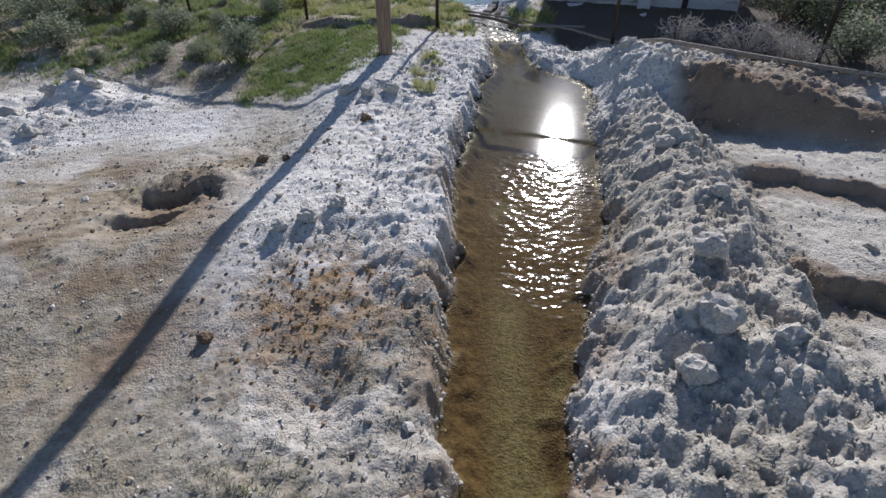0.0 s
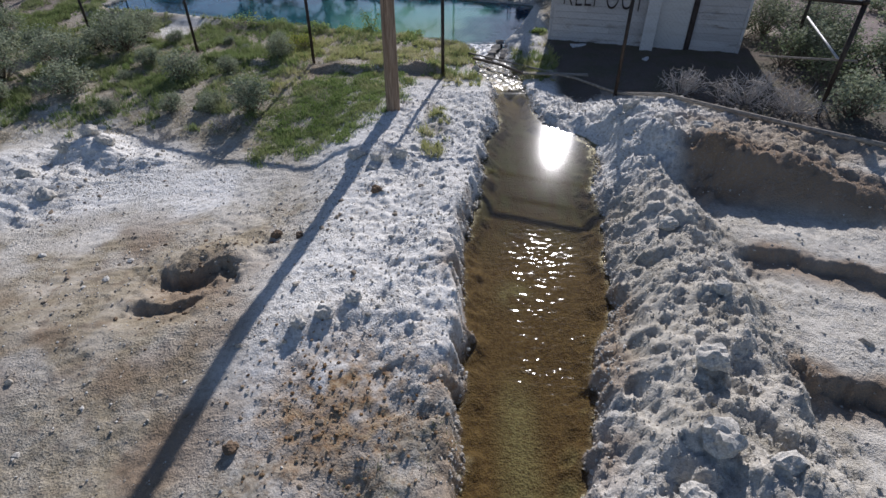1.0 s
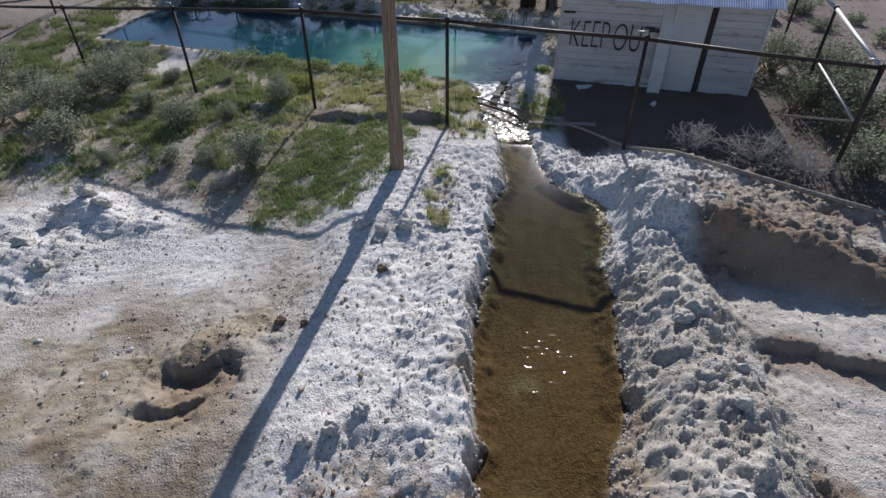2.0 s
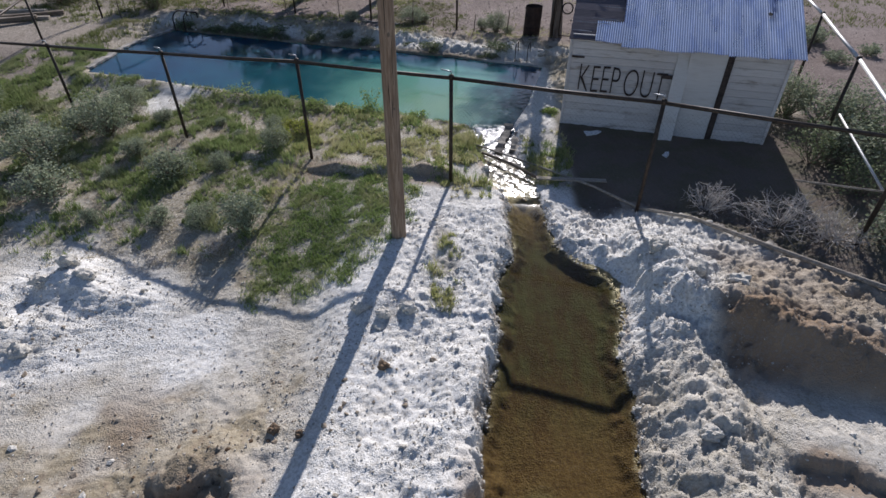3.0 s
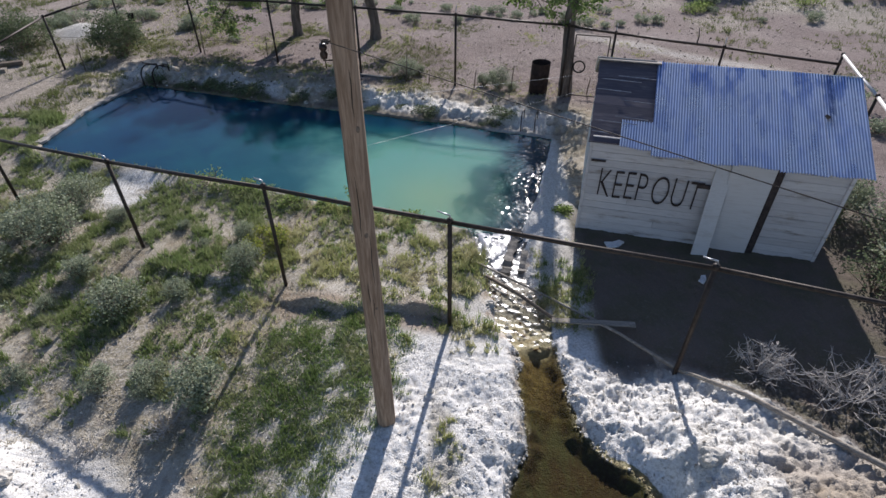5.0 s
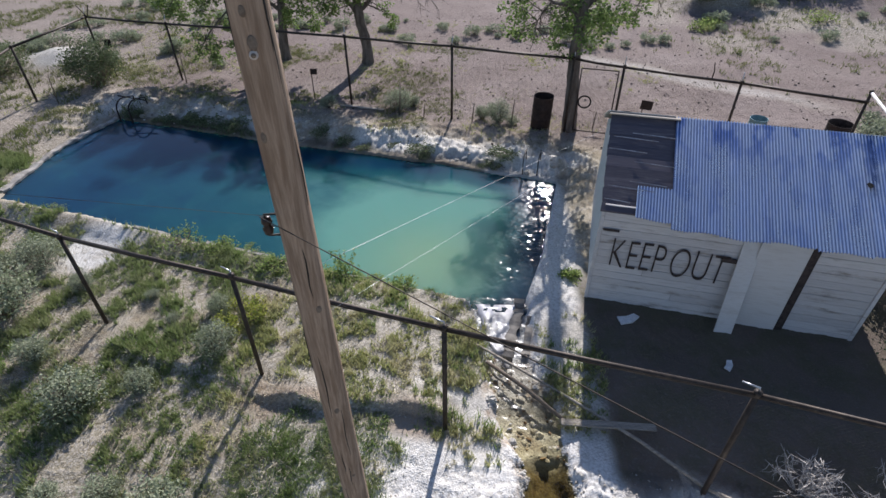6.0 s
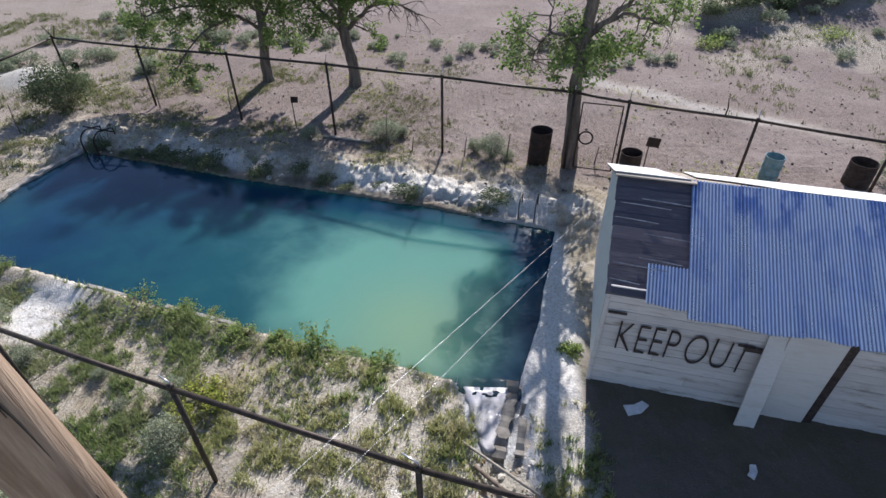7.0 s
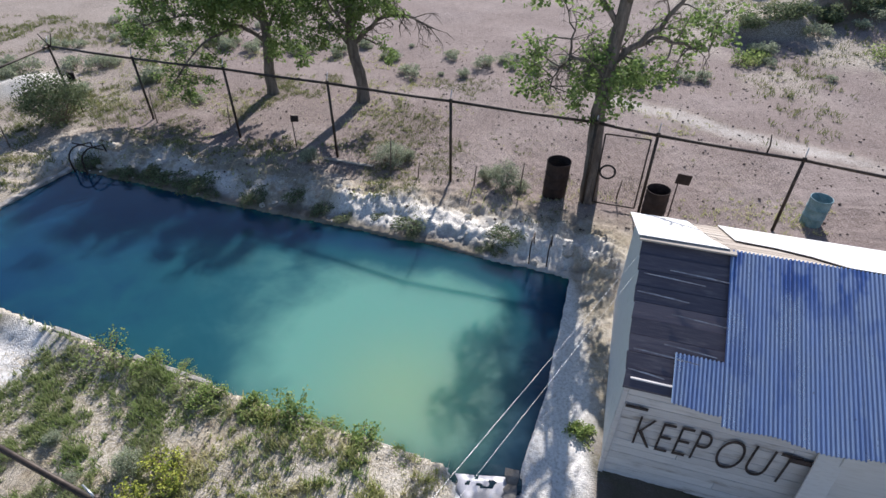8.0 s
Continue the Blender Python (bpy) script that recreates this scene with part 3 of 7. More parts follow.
def greenness(x, y):
    """Where grass and weeds grow, 0 to 1, and how lush."""
    yy = y - 0.38 * (x + 1.75)
    e = ((x + 1.72) / 1.25) ** 2 + ((yy - 9.85) / 1.55) ** 2
    lawn = sm(1.55, 0.5, e + 1.6 * fbm(x * 1.5, y * 1.5, 51) + 1.2 * fbm(x * 5, y * 5, 52)) * sm(-0.42, -0.12, fbm(x * 3.4, y * 3.4, 58))
    pd = pool_distance(x, y)
    bank = sm(-4.0, -1.6, pd) * sm(0.0, -0.12, pd) * sm(17.5, 15.5, y + 0.28 * x) * sm(1.15, 0.85, x + 0.15 * fbm(x * 4, y * 4, 59))
    bank = bank * sm(-0.16, 0.04, fbm(x * 0.9, y * 0.9, 54) + 0.25 * fbm(x * 3, y * 3, 60) + 0.09)
    west = sm(-2.4, -3.6, x) * sm(8.9, 10.0, y + 0.12 * (x + 4) + 0.6 * fbm(x, y, 57)) * sm(19, 16, y) * sm(-0.22, 0.0, fbm(x * 0.9, y * 0.9, 55) + 0.3 * fbm(x * 3, y * 3, 53) + 0.06 - 0.13 * sm(13.5, 11.5, y))
    far_west = sm(-10.3, -10.7, x) * sm(13.5, 16, y) * sm(30, 24, y)
    strip = sm(0.02, 0.12, x) * sm(0.55, 0.40, x) * sm(7.4, 7.9, y) * sm(9.9, 9.3, y) * sm(-0.15, 0.05, fbm(x * 2, y * 2, 56))
    east = sm(1.75, 2.0, x) * sm(2.85, 2.6, x) * sm(10.9, 11.4, y) * sm(13.6, 13.0, y) * 0.8
    outlet = blob(x, y, -0.15, 12.5, 1.5, 1.4) * sm(bank_left(y) + 0.02, bank_left(y) - 0.15, x) * sm(-0.05, -0.15, pd) * sm(10.8, 11.5, y + 0.4 * x) * sm(-0.3, -0.05, fbm(x * 2.2, y * 2.2, 50))
    bank, west = (v * (1 - np.clip(blob(x, y, -7.1, 15.4, 1.0, 1.5) + blob(x, y, -3.0, 14.2, 0.7, 1.0), 0, 1)) for v in (bank, west))
    return lawn, np.clip(0.9 * bank + outlet + 0.95 * west + 0.8 * far_west + strip + east, 0, 1)


def axis_steps(spans):
    out = [spans[0][0]]
    for a, b, d in spans:
        n = max(1, round((b - a) / d))
        out += list(a + (b - a) * np.arange(1, n + 1) / n)
    return np.array(out)


def growing(a, b, d0, k=1.35):
    out, p, d = [], a, d0
    while abs(p) < b:
        d *= k
        p = p + d if a > 0 else p - d
        out.append(p)
    return np.array(out)


def make_ground():
    gx = axis_steps([(-14, -10.6, 0.16), (-10.6, -3.4, 0.075), (-3.4, 6.4, 0.03), (6.4, 9, 0.07), (9, 22, 0.25)])
    gx = np.concatenate([growing(-14, 3000, 0.3)[::-1], gx, growing(22, 3000, 0.4)])
    gy = axis_steps([(-3, 0.4, 0.2), (0.4, 10.6, 0.03), (10.6, 14.4, 0.05), (14.4, 22.2, 0.06), (22.2, 24, 0.1), (24, 45, 0.3)])
    gy = np.concatenate([growing(-3, 3000, 0.4)[::-1], gy, growing(45, 3000, 0.5)])
    X, Y = np.meshgrid(gx, gy)
    x, y = X.ravel(), Y.ravel()
    z = land(x, y)
    w, h = len(gx), len(gy)
    i = (np.arange(h - 1)[:, None] * w + np.arange(w - 1)[None, :]).ravel()
    me = np_mesh("ground", np.stack([x, y, z], 1), np.stack([i, i + 1, i + w + 1, i + w], 1), M["ground"], True)
    xl, xr, zw, pd = bank_left(y), bank_right(y), water_level(y), pool_distance(x, y)
    inside = in_ditch(x, y)
    lawn, grass = greenness(x, y)
    berm = np.maximum(sm(-2.3, -0.8, x + 1.0 * fbm(x * 0.7, y * 0.7, 61)) * sm(0.4, 2.2, y + 0.5 * fbm(x, y, 62)), sm(1.0, 2.6, x))
    piles = np.clip(blob(x, y, -5.85, 8.5, 1.3, 1) + blob(x, y, -6.3, 7.3, 1.5, 1.2) + blob(x, y, -4.6, 8.0, 1.0, 1.0) + blob(x, y, -2.4, 7.4, 1.5, 0.45) + blob(x, y, -5.2, 7.6, 1.2, 1.0) + blob(x, y, -3.3, 6.9, 1.5, 0.35) + 0.5 * sm(0.05, 0.2, fbm(x * 0.8, y * 0.8, 79)) * sm(-0.8, -1.4, x), 0, 1)
    berm = berm * (1 - 0.5 * sm(1.6, 2.6, x) * sm(7.6, 6.4, y))
    berm = berm * (1 - 0.7 * sm(3.9, 4.8, x + 0.9 * fbm(x * 1.3, y * 1.3, 145)) * sm(6.6, 7.6, y)) * (1 - 0.45 * sm(1.9, 2.3, x) * sm(8.6, 9.2, y))
    white = np.clip(np.maximum(berm, piles) * sm(12.5, 9.5, y) + 0.55 * sm(8, 9, y) * sm(16, 12, y) * sm(-3.0, -1.2, x), 0, 1)
    white = np.maximum(white, sm(-1.9, -0.7, pd) * sm(18.4, 19.2, y + 0.25 * x) * sm(-0.1, -0.35, pd) * 0.82 * np.clip(0.25 + blob(x, y, 0.4, 19.8, 1.9, 0.9) + 0.6 * sm(-0.12, 0.1, fbm(x * 1.1, y * 1.1, 78)), 0, 1))
    white = np.maximum(white, 0.85 * sm(0.9, 1.3, x) * sm(3.1, 2.7, x) * sm(10.8, 11.5, y) * sm(20.0, 18.5, y))
    white = np.maximum(white, np.clip(blob(x, y, -7.1, 15.4, 1.1, 1.5) + blob(x, y, -15, 27, 1.6, 1.4), 0, 1))
    brown = sm(-0.9, -2.0, x + 0.8 * fbm(x * 0.6, y * 0.6, 63)) * sm(7.0, 5.6, y) * (0.1 + 0.8 * sm(-0.02, 0.22, fbm(x * 0.9, y * 0.9, 64)))
    brown = np.maximum(brown, blob(x, y, -2.35, 4.75, 0.75, 1.0))
    brown = np.maximum(brown, blob(x, y, -0.35, 2.9, 0.75, 1.0) * sm(-0.25, 0.05, fbm(x * 2.5, y * 2.5, 138)))
    brown = np.maximum(brown, 0.75 * sm(-0.45, -0.15, inside) * sm(0.0, -0.05, inside) * sm(5.8, 4.6, y) * sm(-0.2, 0.1, fbm(x * 2, y * 2, 139)))
    brown = np.maximum(brown, 1.0 * sm(3.7, 4.2, x) * sm(7.9, 7.3, y + 0.38 * (x - 4.5)) * sm(6.3, 6.8, y + 0.3 * (x - 4.5)) + 0.55 * sm(4.0, 4.6, x + 0.6 * fbm(x * 2, y * 2, 85)) * sm(9.2, 8.6, y) * sm(7.0, 7.6, y))
    brown = np.maximum(brown, 0.75 * sm(2.5, 2.8, x) * sm(10.0, 10.4, y) * sm(13.9, 13.5, y) * sm(9, 8, x))
    q = y - np.interp(x, [-6, -2.9, -2.4, 0.3], [12.75, 11.85, 11.5, 11.18])
    brown = np.maximum(brown, 0.9 * sm(-3.4, -2.4, x) * sm(0.6, 0.2, x) * sm(-0.45, -0.15, q + 0.3 * fbm(x * 3, y * 3, 151)) * sm(0.5, 0.2, q))
    for x0, y0, k in ((4.1, 5.62, -0.36), (3.9, 3.78, -0.38)):
        q = y0 + k * (x - x0) + 0.34 * fbm(x * 2.6, y * 0.5, 31) - y
        brown = np.maximum(brown, 0.9 * sm(x0 - 0.1, x0 + 0.3, x) * sm(-0.25, 0.02, q + 0.3 * fbm(x * 3, y * 3, 86)) * sm(0.55, 0.15, q))
    brown = brown * np.where(x > 2, sm(8.6, 7.4, x), 1.0)
    brown = np.maximum(brown, sm(13.6, 14.3, x) * sm(18.6, 17.5, x) * sm(32.6, 33.2, y) * sm(34.6, 34.0, y))
    gravel = (1 - 0.8 * sm(13.6, 14.3, x) * sm(18.6, 17.5, x) * sm(32.6, 33.2, y) * sm(34.6, 34.0, y)) * np.clip(sm(19.8, 21.5, y + 0.25 * x) + 0.8 * sm(-9.8, -11.2, x) * sm(15, 18, y) + sm(8.2, 9.2, x) * sm(8, 12, y), 0, 1)
    white = white * (1 - gravel * sm(20.5, 22.5, y + 0.25 * x))
    mound = np.clip(blob(x, y, -14.1, 26.3, 1.3, 2.0), 0, 1)
    white, gravel = np.maximum(white, mound), gravel * (1 - mound)
    track = sm(0.9, 0.2, np.abs(y - 26.1 + 0.62 * (x - 5.6) + 0.6 * fbm(x * 0.7, y * 0.7, 115))) * sm(3.5, 5.5, x) * sm(13, 10, x)
    white, gravel = np.maximum(white, 0.6 * track), gravel * (1 - 0.5 * track)
    hill = sm(6, 12, x + 0.25 * (y - 30)) * sm(24, 30, y)
    green = np.clip(lawn * 0.9 + grass * 0.9 * (1 - 0.7 * sm(-9.8, -11.5, x)) + 0.95 * hill * sm(-0.15, 0.1, fbm(x * 0.35, y * 0.35, 65)) + 0.4 * sm(-9, -11, x) * sm(18, 21, y), 0, 1)
    edge = sm(-0.24, -0.05, inside) * sm(0.03, -0.01, inside) * sm(12.5, 11.5, y) * sm(-0.12, 0.14, fbm(x * 1.3, y * 1.3, 84))
    orange = np.clip(0.8 * edge + 1.0 * blob(x, y, -0.25, 2.95, 0.95, 1.3) + 0.8 * sm(0.5, 0.8, x) * sm(2.0, 1.7, x) * sm(10.6, 11.2, y) * sm(13.6, 12.4, y) * sm(0.0, 0.15, fbm(x * 2, y * 2, 66)), 0, 1)
    bed = sm(-0.055, -0.02, inside) * np.maximum(sm(10.9, 10.5, y), np.maximum(0.45, sm(12.2, 12.6, y))) * sm(14.0, 13.9, y)
    white = np.maximum(white, sm(0.0, 0.1, inside) * sm(12.3, 12.8, y) * sm(13.95, 13.8, y))
    one = np.ones_like(x)
    # soil darkened where the shed's shade lies and on to the fallen pole
    dark_ground = sm(2.55, 2.75, x + 0.1 * fbm(x * 3, y * 3, 67)) * sm(9.8, 8.8, x + 0.8 * fbm(x, y, 68)) * sm(15.2, 13.9, y)
    dark_ground = dark_ground * np.where(x > 3.45, sm(0.0, 0.25, y - fallen_line(x) + 0.15 * fbm(x * 3, y * 3, 69)), sm(10.2, 10.6, y + 0.3 * fbm(x * 1.5, y * 1.5, 69)))
    # undercut shade painted along the far bank's waterline
    dark_ground = np.maximum(dark_ground, 0.9 * sm(-0.55, -0.2, pd + 0.5 * fbm(x * 2, y * 2, 77)) * sm(18.4, 19.2, y + 0.25 * x))
    streak = sm(0.30, 0.02, np.abs(x - 1.38 + 0.14 * fbm(x * 0.5, y * 0.9, 81))) * sm(4.0, 3.3, y) + 1.6 * blob(x, y, 1.45, 5.0, 0.24, 1.0) * sm(-0.2, 0.1, fbm(x * 6, y * 6, 85)) + 0.8 * sm(0.28, 0.08, inside) * sm(0.02, 0.10, inside) * sm(1.2, 1.6, x) * sm(4.4, 3.9, y) * 1.4 * sm(-0.05, 0.12, fbm(x * 2.6, y * 2.6, 82))
    streak = np.clip(streak + 0.45 * sm(0.12, 0.25, fbm(x * 2.5, y * 2.5, 83)) * sm(9.5, 9.9, y), 0, 1)
    film = (0.45 * sm(10.75, 11.1, y) * (0.5 + sm(-0.1, 0.1, fbm(x * 2.5, y * 2.5, 80))) + 0.95 * sm(12.3, 12.7, y)) * sm(14.0, 13.9, y)
    damp = sm(-0.085, -0.03, inside) * sm(0.05, 0.0, inside) * sm(14.0, 13.8, y) * (0.55 + 0.45 * sm(-0.1, 0.1, fbm(x * 5, y * 5, 134)))
    drab = np.clip(0.95 * sm(3.5, 2.5, y + 1.0 * fbm(x * 1.1, y * 1.1, 135)) * sm(1.2, 0.8, x) * (0.35 + 0.65 * sm(0.12, -0.08, fbm(x * 1.7, y * 1.7, 137))) + 0.30 * sm(2.0, 2.5, x) * sm(4.6, 3.9, x) * sm(7.4, 5.6, y) * (0.4 + 1.2 * sm(-0.1, 0.15, fbm(x * 1.6, y * 1.6, 136))), 0, 1)
    for name, cols in (("damp", (damp, drab, one)), ("dark_ground", (dark_ground, streak, film)), ("soil", (white, brown, gravel)), ("wet", (orange, bed, green))):
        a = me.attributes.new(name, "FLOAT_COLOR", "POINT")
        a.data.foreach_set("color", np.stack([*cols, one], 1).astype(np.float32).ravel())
    return tagged(new("ground", me), "pale mineral-crusted desert soil with dug banks and gravel", "ground", "", "structure")


make_ground()


def make_stream():
    """The stream's surface, with the ripples of the riffle and of the rill below the pool as real waves."""
    ys = axis_steps([(-5, 2.2, 0.1), (2.2, 6.4, 0.014), (6.4, 10.2, 0.06), (10.2, 13.9, 0.022)])
    cols = 121
    k = np.linspace(-0.2, 1.2, cols)
    xl, xr = bank_left(ys), bank_right(ys)
    x = xl[:, None] + (xr - xl)[:, None] * k[None, :]
    y = np.repeat(ys[:, None], cols, 1)
    z = np.repeat(water_level(ys)[:, None], cols, 1)
    riffle = (sm(3.0, 3.7, y) * sm(6.4, 5.3, y) * (0.25 + 0.75 * sm(1.25, 1.55, x) * sm(2.35, 1.95, x)) + 0.22 * sm(3.7, 3.0, y)) * (0.5 + 0.5 * sm(-0.15, 0.1, fbm(x * 2.2, y * 2.2, 143)))
    rill = sm(10.5, 10.75, y) * (1 - 0.5 * sm(13.2, 13.8, y))
    z = z + 0.020 * riffle * fbm(x * 13.0, y * 22.0, 131, 2) + 0.020 * rill * fbm(x * 9.0, y * 13.0, 132, 2)
    z = z + 0.0010 * fbm(x * 2.0, y * 2.0, 133, 2)
    i = (np.arange(len(ys) - 1)[:, None] * cols + np.arange(cols - 1)[None, :]).ravel()
    me = np_mesh("stream_water", np.stack([x.ravel(), y.ravel(), z.ravel()], 1), np.stack([i, i + 1, i + cols + 1, i + cols], 1), M["stream"], True)
    ob = new("stream_water", me)
    ob.visible_shadow = False
    tagged(ob, "clear shallow brown-bedded stream with a riffle", "water", "", "structure")


def make_pool():
    """The pool as a solid of milky water; small waves run along its east side, where the outflow draws."""
    xs = np.concatenate([np.arange(-10.8, -0.2, 0.1), np.arange(-0.2, 3.3, 0.03)])
    ys = np.concatenate([np.arange(13.3, 18.6, 0.03), np.arange(18.6, 22.0, 0.1)])
    X, Y = np.meshgrid(xs, ys)
    x, y = X.ravel(), Y.ravel()
    pd = pool_distance(x, y)
    waves = sm(0.35, 1.5, x - 0.25 * (y - 14)) * sm(18.4, 17.2, y) * (1 - 0.65 * sm(15.6, 16.4, y)) * (0.35 + 0.65 * sm(-0.05, 0.15, fbm(x * 1.6, y * 1.6, 141)))
    z = -0.08 + 0.014 * waves * fbm(x * 13.0, y * 18.0, 142, 2)
    w = len(xs)
    i = (np.arange(len(ys) - 1)[:, None] * w + np.arange(w - 1)[None, :]).ravel()
    keep = (pd[i] > -0.25) & (pd[i + 1] > -0.25) & (pd[i + w] > -0.25)
    i = i[keep]
    me = np_mesh("pool_water", np.stack([x, y, z], 1), np.stack([i, i + 1, i + w + 1, i + w], 1), M["pool"], True)
    shallow = 0.16 + 0.34 * sm(-9, -2.5, x) + blob(x, y, -0.2, 16.4, 2.7, 0.62) + 0.35 * blob(x, y, -1.0, 15.2, 2.2, 1.0)
    # painted shade of trees and bank: darker along the east and north sides
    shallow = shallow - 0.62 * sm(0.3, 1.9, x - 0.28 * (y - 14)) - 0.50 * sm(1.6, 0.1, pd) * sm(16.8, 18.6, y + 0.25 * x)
    green = blob(x, y, -0.1, 14.9, 1.7, 1.0)
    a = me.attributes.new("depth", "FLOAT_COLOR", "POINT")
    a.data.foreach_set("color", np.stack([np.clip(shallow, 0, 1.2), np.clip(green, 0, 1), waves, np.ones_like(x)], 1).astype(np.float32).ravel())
    solid = bmesh.new()
    solid.from_mesh(me)
    bmesh.ops.delete(solid, geom=[v for v in solid.verts if not v.link_faces], context="VERTS")
    down = bmesh.ops.extrude_face_region(solid, geom=solid.faces[:])
    for v in down["geom"]:
        if isinstance(v, bmesh.types.BMVert):
            v.co.z = -9.0
    bmesh.ops.recalc_face_normals(solid, faces=solid.faces[:])
    solid.to_mesh(me)
    solid.free()
    tagged(new("pool_water", me), "still turquoise mineral spring pool, deep blue at its west end", "water", "", "structure")


make_stream()
make_pool()

# ---- concrete about the pool ----
def kerb(name, pts, width, top, depth, label, mat="concrete", step=0.22, worn=1.0):
    """A worn kerb along a line, with an uneven outline."""
    bm = bmesh.new()
    rows = []
    rnd = random.Random(len(pts) * 7 + int(width * 100))
    fine = []
    for (ax, ay), (bx, by) in zip(pts, pts[1:]):
        n = max(1, int(math.hypot(bx - ax, by - ay) / step))
        fine += [(ax + (bx - ax) * k / n, ay + (by - ay) * k / n) for k in range(n)]
    fine.append(pts[-1])
    for i, (x, y) in enumerate(fine):
        a, b = fine[max(i - 1, 0)], fine[min(i + 1, len(fine) - 1)]
        d = Vector((b[0] - a[0], b[1] - a[1], 0)).normalized()
        s = Vector((-d.y, d.x, 0))
        w0, w1 = width * worn * rnd.uniform(-0.10, 0.06), width * (1 + worn * rnd.uniform(-0.1, 0.12))
        t = top + worn * rnd.uniform(-0.012, 0.012)
        p = Vector((x, y, 0))
        rows.append([bm.verts.new(q) for q in (p + s * w0 + Vector((0, 0, t - depth)), p + s * w0 + Vector((0, 0, t - 0.02)), p + s * (w0 + 0.02) + Vector((0, 0, t)),
                                               p + s * (w1 - 0.03) + Vector((0, 0, t)), p + s * w1 + Vector((0, 0, t - 0.03)), p + s * w1 + Vector((0, 0, t - depth)))])
    for a, b in zip(rows, rows[1:]):
        for k in range(5):
            bm.faces.new((a[k], b[k], b[k + 1], a[k + 1]))
    bm.faces.new(rows[0])
    bm.faces.new(rows[-1][::-1])
    bmesh.ops.recalc_face_normals(bm, faces=bm.faces[:])
    return single(name, bm, M[mat], label, "kerb", "", "structure")


kerb("pool_kerb", [(-10.28, 17.3), (-10.22, 19.6), (-9.58, 21.42)], 0.17, -0.01, 0.5, "worn pale concrete kerb along the pool", "concrete", 0.18, 2.0)
kerb("pool_kerb", [(1.66, 13.78), (1.60, 13.4), (1.46, 12.95), (1.36, 12.45)], -0.11, -0.02, 0.5, "crumbling dark concrete kerb beside the pool outlet", "stained", 0.09, 3.0)
kerb("pool_kerb", [(1.80, 13.35), (1.70, 12.95), (1.62, 12.5)], -0.07, -0.01, 0.5, "broken dark concrete edge beside the pool outlet", "stained", 0.09, 3.0)
kerb("pool_kerb", [(0.3, 13.95), (-0.6, 14.2)], 0.10, -0.045, 0.4, "crumbling pale concrete lip at the water")
kerb("pool_kerb", [(-1.2, 14.38), (-1.95, 14.56)], 0.12, -0.03, 0.4, "crumbling pale concrete lip at the water")
kerb("pool_kerb", [(-3.2, 15.01), (-4.7, 15.47)], 0.12, -0.03, 0.4, "crumbling pale concrete lip at the water")
kerb("pool_kerb", [(-5.6, 15.74), (-6.5, 16.02)], 0.12, -0.035, 0.4, "crumbling pale concrete lip at the water")


# the pale concrete spillway below the pool's lip
bm = bmesh.new()
rows = []
for q in range(13):
    k = q / 12
    yy = 13.72 - 1.15 * k
    wob = 0.03 * math.sin(q * 2.3)
    xa, xb = 0.80 + 0.30 * k + wob, 1.58 - 0.24 * k + 0.02 * math.sin(q * 1.7)
    row = []
    for c in range(7):
        f = c / 6
        row.append(bm.verts.new((xa + (xb - xa) * f, yy, -0.070 - 0.022 * k - 0.008 * math.sin(f * 3.14) + 0.004 * math.sin(q * 1.9 + c * 2.1))))
    rows.append(row)
for a, b in zip(rows, rows[1:]):
    for c in range(6):
        bm.faces.new((a[c], b[c], b[c + 1], a[c + 1]))
ext = bmesh.ops.extrude_face_region(bm, geom=bm.faces[:])
for v in ext["geom"]:
    if isinstance(v, bmesh.types.BMVert):
        v.co.z -= 0.14
bmesh.ops.recalc_face_normals(bm, faces=bm.faces[:])
single("spillway", bm, M["pale_slab"], "wet pale concrete spillway below the pool", "spillway", "", "structure", True)


